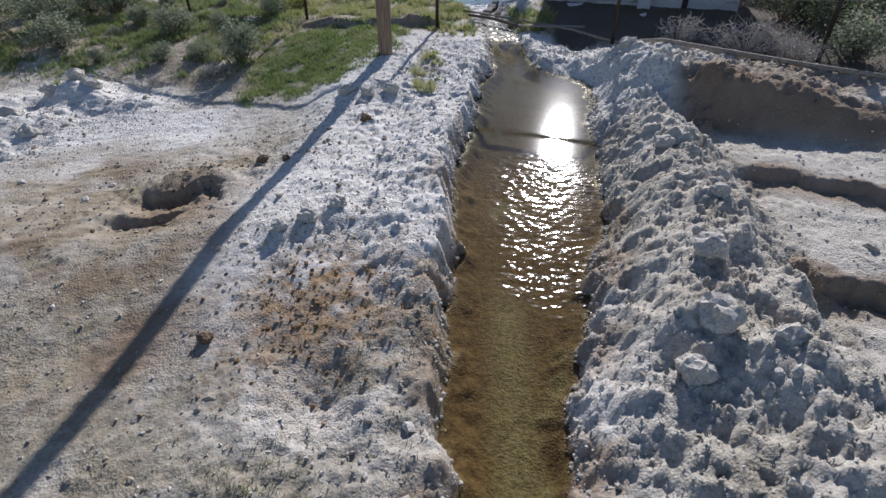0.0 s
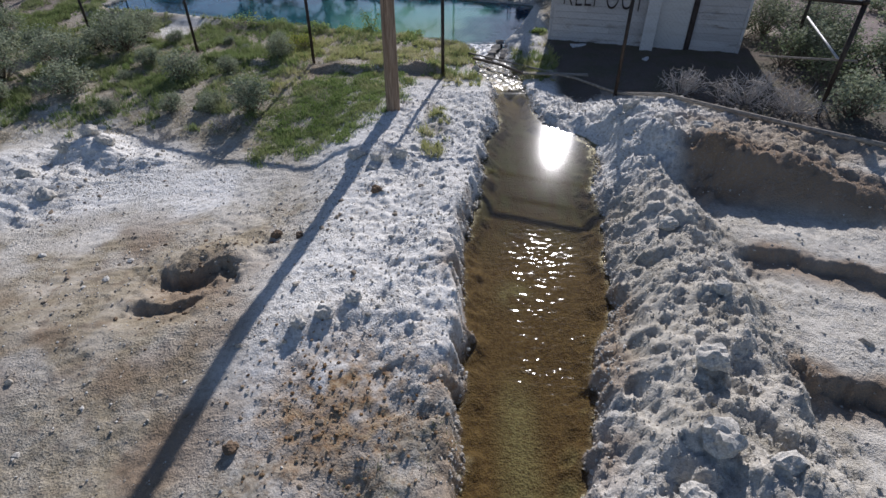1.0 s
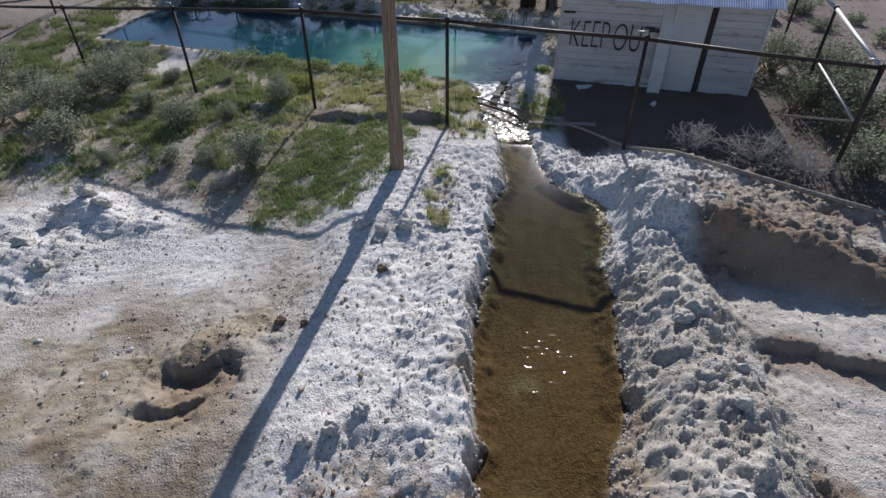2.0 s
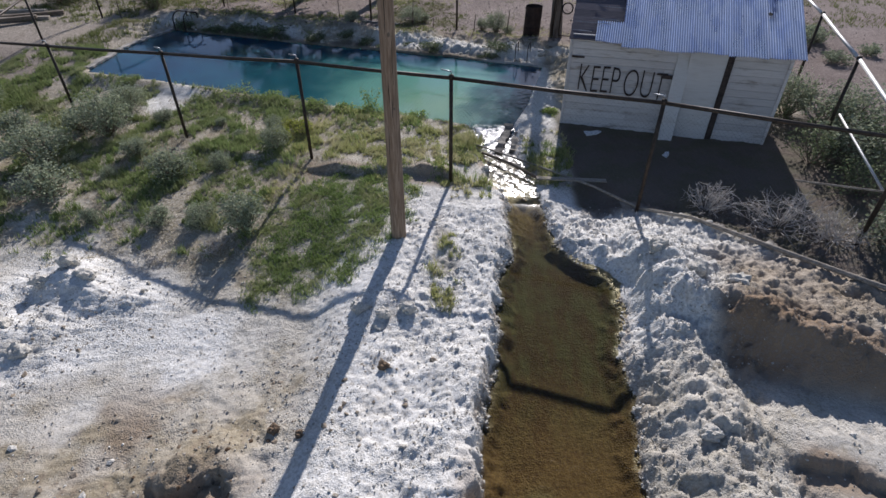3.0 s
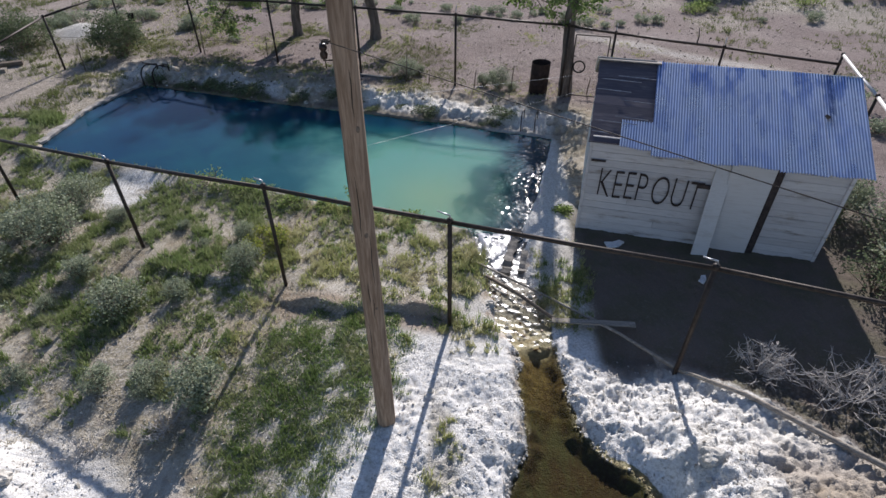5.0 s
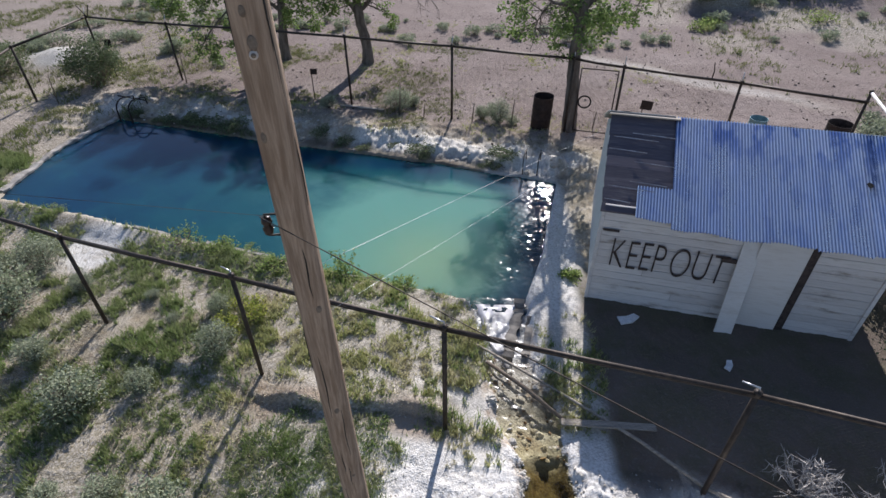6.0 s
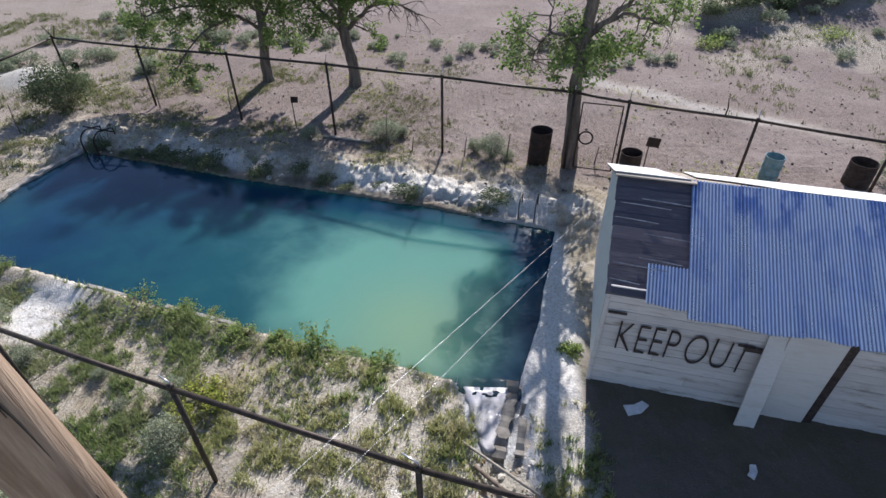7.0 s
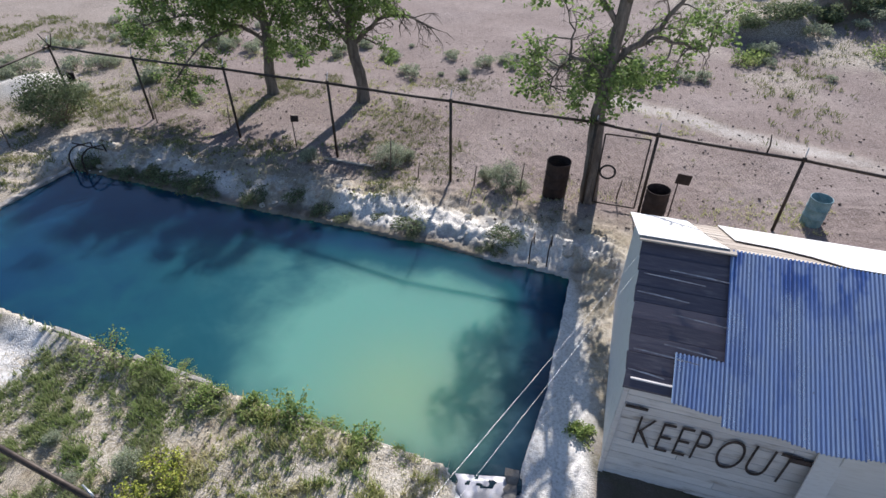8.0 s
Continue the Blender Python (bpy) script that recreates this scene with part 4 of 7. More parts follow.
# ---- shed ----
def make_shed():
    W, D, EAVE, RIDGE, MID = 4.26, 3.36, 1.98, 2.81, 1.68
    shed = thing("shed", (2.80, 13.86, 0.0), "white weathered wooden shed with a corrugated tin roof, lettered KEEP OUT", "shed", "", -12.8)
    k = (RIDGE - EAVE) / MID

    def roof_z(v):
        return RIDGE - k * (MID - v) if v < MID else RIDGE - 0.47 * (v - MID)

    # clapboards of the front, each a plank of its own
    rnd = random.Random(3)
    wall = part("front_wall", box(bmesh.new(), 0.02, W - 0.02, 0.03, 0.08, -0.35, EAVE - 0.02), M["bare_board"], shed)
    h, z = 0.148, -0.06
    while z < EAVE - 0.05:
        cuts = [0.0] + sorted(rnd.uniform(0.7, W - 0.7) for _ in range(rnd.choice((0, 1, 1)))) + [W]
        for a, b in zip(cuts, cuts[1:]):
            bm = box(bmesh.new(), -0.5, 0.5, 0, 0.022, 0, 1, None, 0.004)
            me_m = pose((a + b) / 2, 0.004 + rnd.uniform(-0.003, 0.003), z, rnd.uniform(0.3, 1.1), 0, 0) @ Matrix.Diagonal((b - a - 0.004, 1, h - 0.004, 1))
            bmesh.ops.transform(bm, matrix=me_m, verts=bm.verts)
            part("plank", bm, M["white_board"], wall)
        z += h
    # other walls
    for name, u in (("side_wall", 0.0), ("side_wall", W - 0.06)):
        bm = bmesh.new()
        vs0 = [bm.verts.new((u, v, zz)) for v, zz in ((0.03, -0.35), (D, -0.35), (D, roof_z(D) - 0.05), (MID, RIDGE - 0.05), (0.03, EAVE - 0.05))]
        vs1 = [bm.verts.new((u + 0.06, p.co.y, p.co.z)) for p in vs0]
        bm.faces.new(vs0)
        bm.faces.new(vs1[::-1])
        for i in range(5):
            bm.faces.new((vs0[i], vs1[i], vs1[(i + 1) % 5], vs0[(i + 1) % 5]))
        bmesh.ops.recalc_face_normals(bm, faces=bm.faces[:])
        part(name, bm, M["white_sheet"], shed)
    part("back_wall", box(bmesh.new(), 0.06, W - 0.06, D - 0.06, D - 0.002, -0.35, roof_z(D) - 0.06), M["white_board"], shed)
    for u in (-0.035, W - 0.025):
        part("corner_board", box(bmesh.new(), u, u + 0.06, -0.025, 0.07, -0.3, EAVE - 0.06, None, 0.005), M["white_board"], shed)
    # roof boards, bare where the tin is gone
    rnd = random.Random(8)
    n = 9
    for i in range(n):
        v0, v1 = -0.08 + (MID + 0.06) * i / n, -0.08 + (MID + 0.06) * (i + 1) / n - 0.012
        bm = bmesh.new()
        u1 = 1.35 if i > 1 else 0.75
        top = [(-0.06 + rnd.uniform(-0.012, 0.008), v0), (u1, v0), (u1, v1), (-0.06 + rnd.uniform(-0.012, 0.008), v1)]
        lift = rnd.uniform(0.0, 0.014)
        a = [bm.verts.new((u, v, roof_z(v) + lift + (0.012 if v == v1 else 0))) for u, v in top]
        b = [bm.verts.new((p.co.x, p.co.y, p.co.z - 0.028)) for p in a]
        bm.faces.new(a)
        bm.faces.new(b[::-1])
        for j in range(4):
            bm.faces.new((b[j], b[(j + 1) % 4], a[(j + 1) % 4], a[j]))
        bmesh.ops.recalc_face_normals(bm, faces=bm.faces[:])
        part("roof_plank", bm, M["roof_board"], shed)
    # pale torn strips of felt left on the boards
    for i in range(7):
        v = 0.06 + i * 0.22 + rnd.uniform(-0.09, 0.09)
        a = rnd.choice((-0.08, -0.06, 0.3)) + rnd.uniform(0, 0.08)
        b = min(a + rnd.uniform(0.35, 1.0), 1.0)
        bm = bmesh.new()
        lo, hi = [], []
        for q in range(7):
            u = a + (b - a) * q / 6
            lo.append(bm.verts.new((u, v - 0.05 * q / 6, roof_z(v) + 0.034)))
            hi.append(bm.verts.new((u, v - 0.05 * q / 6 + 0.004 + 0.016 * math.sin(math.pi * q / 6) * rnd.uniform(0.2, 1), roof_z(v) + 0.044)))
        for q in range(6):
            bm.faces.new((lo[q], lo[q + 1], hi[q + 1], hi[q]))
        part("felt_strip", bm, M["felt"], shed, "torn grey felt strip")

    # corrugated sheets of the front slope
    def sheet(name, u0, u1, v0, v1, lift, mat, sgn=1, rag=0.0):
        bm = bmesh.new()
        cols = max(6, int((u1 - u0) / 0.0058))
        vs = [v0, v0 + (v1 - v0) * 0.34, v0 + (v1 - v0) * 0.67, v1]
        grid = []
        for v in vs:
            row = []
            for c in range(cols + 1):
                u = u0 + (u1 - u0) * c / cols
                e = rag * (0.5 + 0.5 * math.sin(u * 9 + u0 * 7)) if v == vs[0] else 0
                vv = v + e
                row.append(bm.verts.new((u, vv, roof_z(vv) + lift + 0.013 * math.sin(2 * math.pi * u / 0.046))))
            grid.append(row)
        for a, b in zip(grid, grid[1:]):
            for c in range(cols):
                bm.faces.new((a[c], a[c + 1], b[c + 1], b[c]) if sgn > 0 else (a[c], b[c], b[c + 1], a[c + 1]))
        return part(name, bm, mat, shed, "", True)

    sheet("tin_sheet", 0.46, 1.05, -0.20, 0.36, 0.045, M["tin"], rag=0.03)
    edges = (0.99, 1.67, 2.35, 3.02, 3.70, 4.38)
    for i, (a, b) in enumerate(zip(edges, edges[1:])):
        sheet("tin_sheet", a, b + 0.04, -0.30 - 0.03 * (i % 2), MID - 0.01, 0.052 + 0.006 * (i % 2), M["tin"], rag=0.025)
    # a torn hole: its shaded inside is a flat dark patch over the tin
    hole = bmesh.new()
    rr = random.Random(4)
    rim = []
    for q in range(11):
        a = 2 * math.pi * q / 11
        u, v = 3.80 + 0.06 * rr.uniform(0.6, 1.2) * math.cos(a), 0.78 + 0.045 * rr.uniform(0.6, 1.2) * math.sin(a)
        rim.append(hole.verts.new((u, v, roof_z(v) + 0.078)))
    hole.faces.new(rim)
    part("tin_hole", hole, M["black"], shed, "dark ragged hole in the tin")
    # back slope: pale sheets, with bare boards where one is torn
    back = bmesh.new()
    for outline in (((-0.12, MID - 0.03), (0.98, MID - 0.02), (0.86, MID + 0.5), (0.78, D + 0.22), (-0.10, D + 0.2)),
                    ((1.22, MID + 0.72), (1.7, MID + 0.62), (2.05, MID + 0.40), (2.35, MID + 0.03), (4.46, MID - 0.02), (4.46, D + 0.25), (1.25, D + 0.22))):
        a = [back.verts.new((u, v, RIDGE + 0.055 - 0.47 * (v - MID))) for u, v in outline]
        b = [back.verts.new((p.co.x, p.co.y, p.co.z - 0.012)) for p in a]
        back.faces.new(a)
        back.faces.new(b[::-1])
        for j in range(len(a)):
            q = (j + 1) % len(a)
            back.faces.new((b[j], b[q], a[q], a[j]))
    bmesh.ops.recalc_face_normals(back, faces=back.faces[:])
    part("back_tin", back, M["ridge_tin"], shed, "glaring pale tin")
    for i in range(9):
        v0 = MID + 0.02 + i * 0.21
        bm = bmesh.new()
        a = [bm.verts.new((u, v, roof_z(v) + 0.02)) for u, v in ((-0.08, v0), (4.40, v0), (4.40, v0 + 0.195), (-0.08, v0 + 0.195))]
        b = [bm.verts.new((p.co.x, p.co.y, p.co.z - 0.026)) for p in a]
        bm.faces.new(a)
        bm.faces.new(b[::-1])
        for j in range(4):
            bm.faces.new((b[j], b[(j + 1) % 4], a[(j + 1) % 4], a[j]))
        bmesh.ops.recalc_face_normals(bm, faces=bm.faces[:])
        part("roof_plank", bm, M["bare_board"], shed)
    part("ridge_board", box(bmesh.new(), -0.10, 1.06, MID - 0.10, MID + 0.03, RIDGE + 0.022, RIDGE + 0.045, None, 0.004), M["bare_board"], shed)
    # lettering
    cu = bpy.data.curves.new("lettering", "FONT")
    cu.body, cu.size, cu.extrude = "KEEP OUT", 0.80, 0.002
    cu.space_word = 0.55
    cu.offset = -0.014
    tmp = bpy.data.objects.new("lettering", cu)
    scene.collection.objects.link(tmp)
    bpy.context.view_layer.update()
    me = bpy.data.meshes.new_from_object(tmp.evaluated_get(bpy.context.evaluated_depsgraph_get()))
    bpy.data.objects.remove(tmp)
    co = np.empty(len(me.vertices) * 3, np.float32)
    me.vertices.foreach_get("co", co)
    co = co.reshape(-1, 3)
    lo, hi = co.min(0), co.max(0)
    span = hi - lo
    co = (co - lo) / np.maximum(span, 1e-6)
    co = np.stack([0.25 + 1.80 * co[:, 0], -0.030 - 0.004 * co[:, 2], 0.83 + 0.58 * co[:, 1] - 0.05 * co[:, 0]], 1)
    co[:, 2] += 0.012 * np.sin(co[:, 0] * 9)
    me.vertices.foreach_set("co", co.astype(np.float32).ravel())
    me.update()
    me.materials.clear()
    me.materials.append(M["letter"])
    ob = new("lettering", me)
    ob.parent = shed
    tagged(ob, "hand-painted dark letters KEEP OUT")
    # door leaf, dark gap, boards nailed over
    part("door", box(bmesh.new(), 2.38, 3.09, -0.065, -0.028, -0.1, 1.92, None, 0.006), M["white_sheet"], shed, "white sheeted door")
    # the gap's inner shade is a solid dark strip on the wall
    part("door_gap", box(bmesh.new(), 3.10, 3.22, -0.040, -0.026, -0.1, 1.93), M["letter"], shed, "dark open gap beside the door")
    part("batten", box(bmesh.new(), 0.04, 0.30, -0.042, -0.024, 1.53, 1.57, None, 0.003), M["letter"], shed)
    part("batten", box(bmesh.new(), 1.92, 2.18, -0.052, -0.030, 1.24, 1.32, None, 0.003), M["letter"], shed)
    return shed


make_shed()
bm = bmesh.new()
box(bm, -0.14, 0.14, -0.012, 0.012, 0, 2.1, pose(4.92, 13.02, -0.06, -11.5, 1.5, -11) , 0.004)
single("leaning_board", bm, M["white_sheet"], "long white board leaning on the shed wall", "board")
for x, y, r, s in ((3.42, 13.30, 20, 0.19), (4.74, 12.30, 60, 0.11)):
    bm = bmesh.new()
    pts = [(-1, -0.5), (0.1, -0.7), (1, -0.25), (0.8, 0.5), (-0.1, 0.35), (-0.9, 0.6)]
    z0 = ground_z(x, y)
    top = [bm.verts.new(pose(x, y, 0, 0, 0, r) @ Vector((a * s, b * s * 0.8, z0 + 0.035 + 0.03 * ((i * 7) % 3) / 3))) for i, (a, b) in enumerate(pts)]
    f = bm.faces.new(top)
    g = bmesh.ops.extrude_face_region(bm, geom=[f])
    for v in g["geom"]:
        if isinstance(v, bmesh.types.BMVert):
            v.co.z -= 0.03
    bmesh.ops.recalc_face_normals(bm, faces=bm.faces[:])
    single("paper_scrap", bm, M["paper"], "torn white sheet lying on dark soil", "litter", "litter by the shed")


# ---- fences ----
def chain_mesh(bm, a, b, za, zb, height, cell=0.075, r=0.0007):
    """Woven wire between two posts: slanting wires both ways, each a thin three-sided rod."""
    a, b = Vector((a[0], a[1], 0)), Vector((b[0], b[1], 0))
    L = (b - a).length
    d = (b - a) / L
    side = Vector((-d.y, d.x, 0))

    def at(s, h, off):
        return a + d * s + side * off + Vector((0, 0, za + (zb - za) * s / L + h))

    for sgn in (1, -1):
        n = int((L + height) / cell)
        for i in range(1, n):
            c = i * cell
            s0, s1 = max(0, c - height), min(L, c)
            h0, h1 = c - s0, c - s1
            if sgn < 0:
                s0, s1 = L - s0, L - s1
            if abs(s1 - s0) < 0.02:
                continue
            tube(bm, (at(s0, h0, 0.002 * sgn), at(s1, h1, 0.002 * sgn)), r, 3, False)
    return bm


def make_fence(name, posts, label, arm=None, rail_mat="steel", mesh=True, sink=0.25, post_r=0.034, rail_r=0.034, closed_rail=True):
    """Posts as (x, y, foot, top); a top rail through the tops, wire below it, slanted arms on the posts."""
    x0, y0 = posts[0][:2]
    f = thing(name, (x0, y0, posts[0][2]), label, "fence")
    o = Vector((x0, y0, posts[0][2]))
    rnd = random.Random(int(abs(x0 * 31)))
    for i, (x, y, zb, zt) in enumerate(posts):
        p = Vector((x, y, 0)) - Vector((o.x, o.y, 0))
        top = Vector((p.x + rnd.uniform(-0.015, 0.015), p.y + rnd.uniform(-0.015, 0.015), zt - o.z + 0.02))
        part("post", tubes((((p.x, p.y, zb - sink - o.z), top), post_r), sides=8), M["steel"], f, "", True)
        part("post_cap", tubes(((top - Vector((0, 0, 0.03)), top + Vector((0, 0, 0.03)), top + Vector((0, 0, 0.045))), [post_r + 0.012, post_r + 0.012, 0.012]), sides=8), M["steel"], f, "", True)
        if arm is not None:
            q = top + Vector((0, 0, 0.04))
            e = q + Vector(arm) * rnd.uniform(0.9, 1.1)
            part("arm", tubes(((q, q + Vector((0, 0, 0.05)), e), [0.013, 0.013, 0.010]), sides=6), M["galv"], f, "bent galvanised wire arm", True)
    for (ax, ay, az_, at_), (bx, by, bz_, bt_) in zip(posts, posts[1:]):
        A, B = Vector((ax, ay, at_)) - o, Vector((bx, by, bt_)) - o
        m = (A + B) / 2 - Vector((0, 0, 0.012))
        part("rail", tubes(((A, m, B), rail_r), sides=8), M[rail_mat], f, "", True)
        if mesh:
            A0, B0 = Vector((ax, ay, az_ + 0.04)) - o, Vector((bx, by, bz_ + 0.04)) - o
            bm = bmesh.new()
            chain_mesh(bm, (A0.x, A0.y), (B0.x, B0.y), A0.z, B0.z, min(at_ - az_, bt_ - bz_) - 0.06)
            part("wire_mesh", bm, M["wire"], f, "rusty chain-link mesh")
    return f


NEAR = [(-12.9, 16.55, -0.35, 0.95), (-9.44, 14.98, -0.35, 1.28), (-5.77, 13.27, -0.40, 1.67), (-2.60, 12.06, -0.18, 1.93), (0.316, 11.09, 0.0, 2.0), (3.65, 10.24, 0.05, 1.95), (7.0, 9.35, 0.0, 1.80)]
RIGHT = [(7.0, 9.35, 0.0, 1.80), (8.07, 12.73, 0.0, 1.90), (9.05, 16.0, 0.05, 1.94), (10.0, 18.95, 0.10, 1.85)]
FAR = [(-12.0, 25.35, -0.10, 1.80), (-8.78, 24.25, -0.08, 1.88), (-5.735, 23.21, 0.04, 2.03), (-2.778, 22.31, 0.04, 2.08), (0.28, 21.265, 0.08, 2.15), (3.38, 20.50, 0.08, 2.09), (4.607, 20.20, 0.08, 1.98), (7.372, 19.73, 0.1, 1.77), (10.0, 18.95, 0.10, 1.62)]
LEFT = [(-12.0, 25.35, -0.10, 1.80), (-12.6, 22.4, -0.15, 1.72), (-12.9, 19.4, -0.2, 1.4), (-12.9, 16.55, -0.35, 0.95)]
make_fence("fence", NEAR, "dark pipe fence of chain-link with slanted arms", (-0.17, 0.10, 0.05))
make_fence("fence", RIGHT, "chain-link fence with a pale top rail", None, "white_pipe")
make_fence("fence", FAR, "rusty pipe fence of chain-link beyond the pool", (0.02, 0.05, 0.20))
make_fence("fence", LEFT, "rusty pipe fence of chain-link west of the pool", None)

corner = thing("corner_brace", (7.0, 9.35, 0.0), "pale pipe braces bolted to the fence corner", "brace")
part("brace_pipe", tubes((((0.05, 0.1, 0.88), (0.98, 3.1, 0.90)), 0.02)), M["white_pipe"], corner, "", True)
part("brace_pipe", tubes((((0.25, -0.02, 0.92), (-1.1, 0.50, 0.84)), 0.018)), M["old_wood"], corner, "", True)
for x, y in ((-11.9, 25.3),):
    arms = thing("wire_arms", (x, y, 1.8), "forked rusty wire arms on the fence corner", "bracket")
    for dx, dy in ((-0.28, 0.05), (0.10, 0.1)):
        part("arm", tubes((((0, 0, 0), (dx, dy, 0.36)), 0.016), sides=6), M["steel"], arms, "", True)

# the small gate between trunk and post
gate = thing("gate", (3.60, 20.44, 0.12), "narrow rusty pipe gate standing closed", "gate", "", -13.6)
for pts in (((0, 0, 0.05), (0, 0, 1.75)), ((0.92, 0, 0.05), (0.92, 0, 1.75)), ((0, 0, 1.75), (0.92, 0, 1.75)), ((0, 0, 0.05), (0.92, 0, 0.05))):
    part("gate_bar", tubes((pts, 0.017), sides=6), M["steel"], gate, "", True)
bm = bmesh.new()
chain_mesh(bm, (0.02, 0), (0.90, 0), 0.07, 0.07, 1.66)
part("wire_mesh", bm, M["wire"], gate)
ring = [(0.16 * math.cos(a) , -0.03, 0.16 * math.sin(a)) for a in (2 * math.pi * i / 24 for i in range(25))]
hoop = thing("hoop", (3.78, 20.36, 1.02), "dark rubber hoop hung on the gate post", "hoop", "", -13.6)
part("ring", tubes((ring, 0.022), sides=8), M["black"], hoop, "", True)


# ---- the utility pole, its hardware and wires ----
def make_pole():
    z0 = ground_z(-0.504, 9.294)
    pole = thing("utility_pole", (-0.504, 9.294, z0), "weathered brown wooden utility pole with checks and knots", "pole")
    bm = bmesh.new()
    sides, rows = 18, 90
    H = 8.4
    rings = []
    for j in range(rows + 1):
        h = -0.5 + (H + 0.5) * j / rows
        r = 0.124 - 0.0058 * max(h, 0)
        cx, cy = 0.0077 * h, -0.0592 * h
        ring = []
        for k in range(sides):
            a = 2 * math.pi * k / sides
            g = noise.noise((math.cos(a) * 2.6, math.sin(a) * 2.6, h * 0.45)) * 0.008 + noise.noise((math.cos(a) * 9, math.sin(a) * 9, h * 0.7)) * 0.003
            ring.append(bm.verts.new((cx + (r + g) * math.cos(a), cy + (r + g) * math.sin(a), h)))
        rings.append(ring)
    for a, b in zip(rings, rings[1:]):
        for k in range(sides):
            bm.faces.new((a[k], a[(k + 1) % sides], b[(k + 1) % sides], b[k]))
    bm.faces.new(rings[-1])
    part("shaft", bm, M["pole_wood"], pole, "", True)
    rnd = random.Random(2)
    # long drying checks
    for i in range(16):
        a, h, L = rnd.uniform(3.4, 6.2), rnd.uniform(0.5, 7.4), rnd.uniform(0.3, 0.9)
        pts = []
        for q in range(5):
            hh = h + L * q / 4
            r = 0.124 - 0.0058 * hh + 0.001
            aa = a + 0.05 * math.sin(q * 1.7 + i)
            pts.append((0.0077 * hh + r * math.cos(aa), -0.0592 * hh + r * math.sin(aa), hh))
        part("check", tubes((pts, [0.001, 0.004, 0.005, 0.004, 0.001]), sides=5), M["black"], pole)
    # knots and a bolt with its washer
    for a, h, s in ((4.9, 6.05, 0.021), (4.75, 6.18, 0.015), (4.35, 5.6, 0.018), (5.3, 4.4, 0.018), (5.0, 3.3, 0.02), (4.2, 6.6, 0.017), (5.2, 2.3, 0.016)):
        r = 0.124 - 0.0058 * h
        c = Vector((0.0077 * h + r * math.cos(a), -0.0592 * h + r * math.sin(a), h))
        b = bmesh.new()
        bmesh.ops.create_icosphere(b, subdivisions=2, radius=1.0, matrix=Matrix.LocRotScale(c, Euler((0, 0, a)), (0.006, s, s * 1.7)))
        part("knot", b, M["stem"], pole, "", True)
    h, a = 6.0, 4.85
    r = 0.124 - 0.0058 * h
    d = Vector((math.cos(a), math.sin(a), 0))
    c = Vector((0.0077 * h, -0.0592 * h, h))
    part("washer", tubes(((c + d * (r - 0.002), c + d * (r + 0.006)), 0.020), sides=12), M["twig"], pole, "", True)
    part("bolt", tubes(((c + d * r, c + d * (r + 0.012)), 0.011), sides=8), M["stem"], pole, "", True)
    # porcelain spool on its bracket, west side
    h = 5.02
    c = Vector((0.0077 * h, -0.0592 * h, h))
    spool = part("insulator", tubes(((c + Vector((-0.155, -0.02, -0.055)), c + Vector((-0.155, -0.02, -0.02)), c + Vector((-0.155, -0.02, 0.0)), c + Vector((-0.155, -0.02, 0.02)), c + Vector((-0.155, -0.02, 0.055))), [0.024, 0.032, 0.018, 0.032, 0.024]), sides=12), M["insulator"], pole, "dark porcelain insulator", True)
    part("bracket", tubes(((c + Vector((-0.08, -0.01, 0.07)), c + Vector((-0.16, -0.02, 0.07)), c + Vector((-0.16, -0.02, -0.07)), c + Vector((-0.08, -0.01, -0.07))), 0.008), sides=6), M["steel"], pole, "", True)
    return pole


make_pole()


def sag(a, b, drop, n=16):
    a, b = Vector(a), Vector(b)
    return [a.lerp(b, i / n) - Vector((0, 0, drop * 4 * (i / n) * (1 - i / n))) for i in range(n + 1)]


for name, a, b, drop, r, mat, label in (
        ("service_wire", (-0.50, 9.15, 4.53), (3.33, 15.85, 2.45), 0.0, 0.0012, "galv", "thin bright service wire from the pole to the shed"),
        ("service_wire", (-0.50, 9.15, 4.10), (3.33, 15.78, 2.20), 0.0, 0.0010, "galv", "thin bright service wire from the pole to the shed"),
        ("service_wire", (-0.62, 8.97, 5.06), (-26.0, 14.0, 5.6), 0.5, 0.0013, "steel", "dark wire strung west from the pole"),
        ("service_wire", (-0.62, 8.90, 5.10), (19.0, -3.47, 3.55), 0.0, 0.0034, "steel", "dark twisted wire strung south-east from the pole")):
    single(name, tubes((sag(a, b, drop), r), sides=5), M[mat], label, "wire", "wires of the pole", "", True)


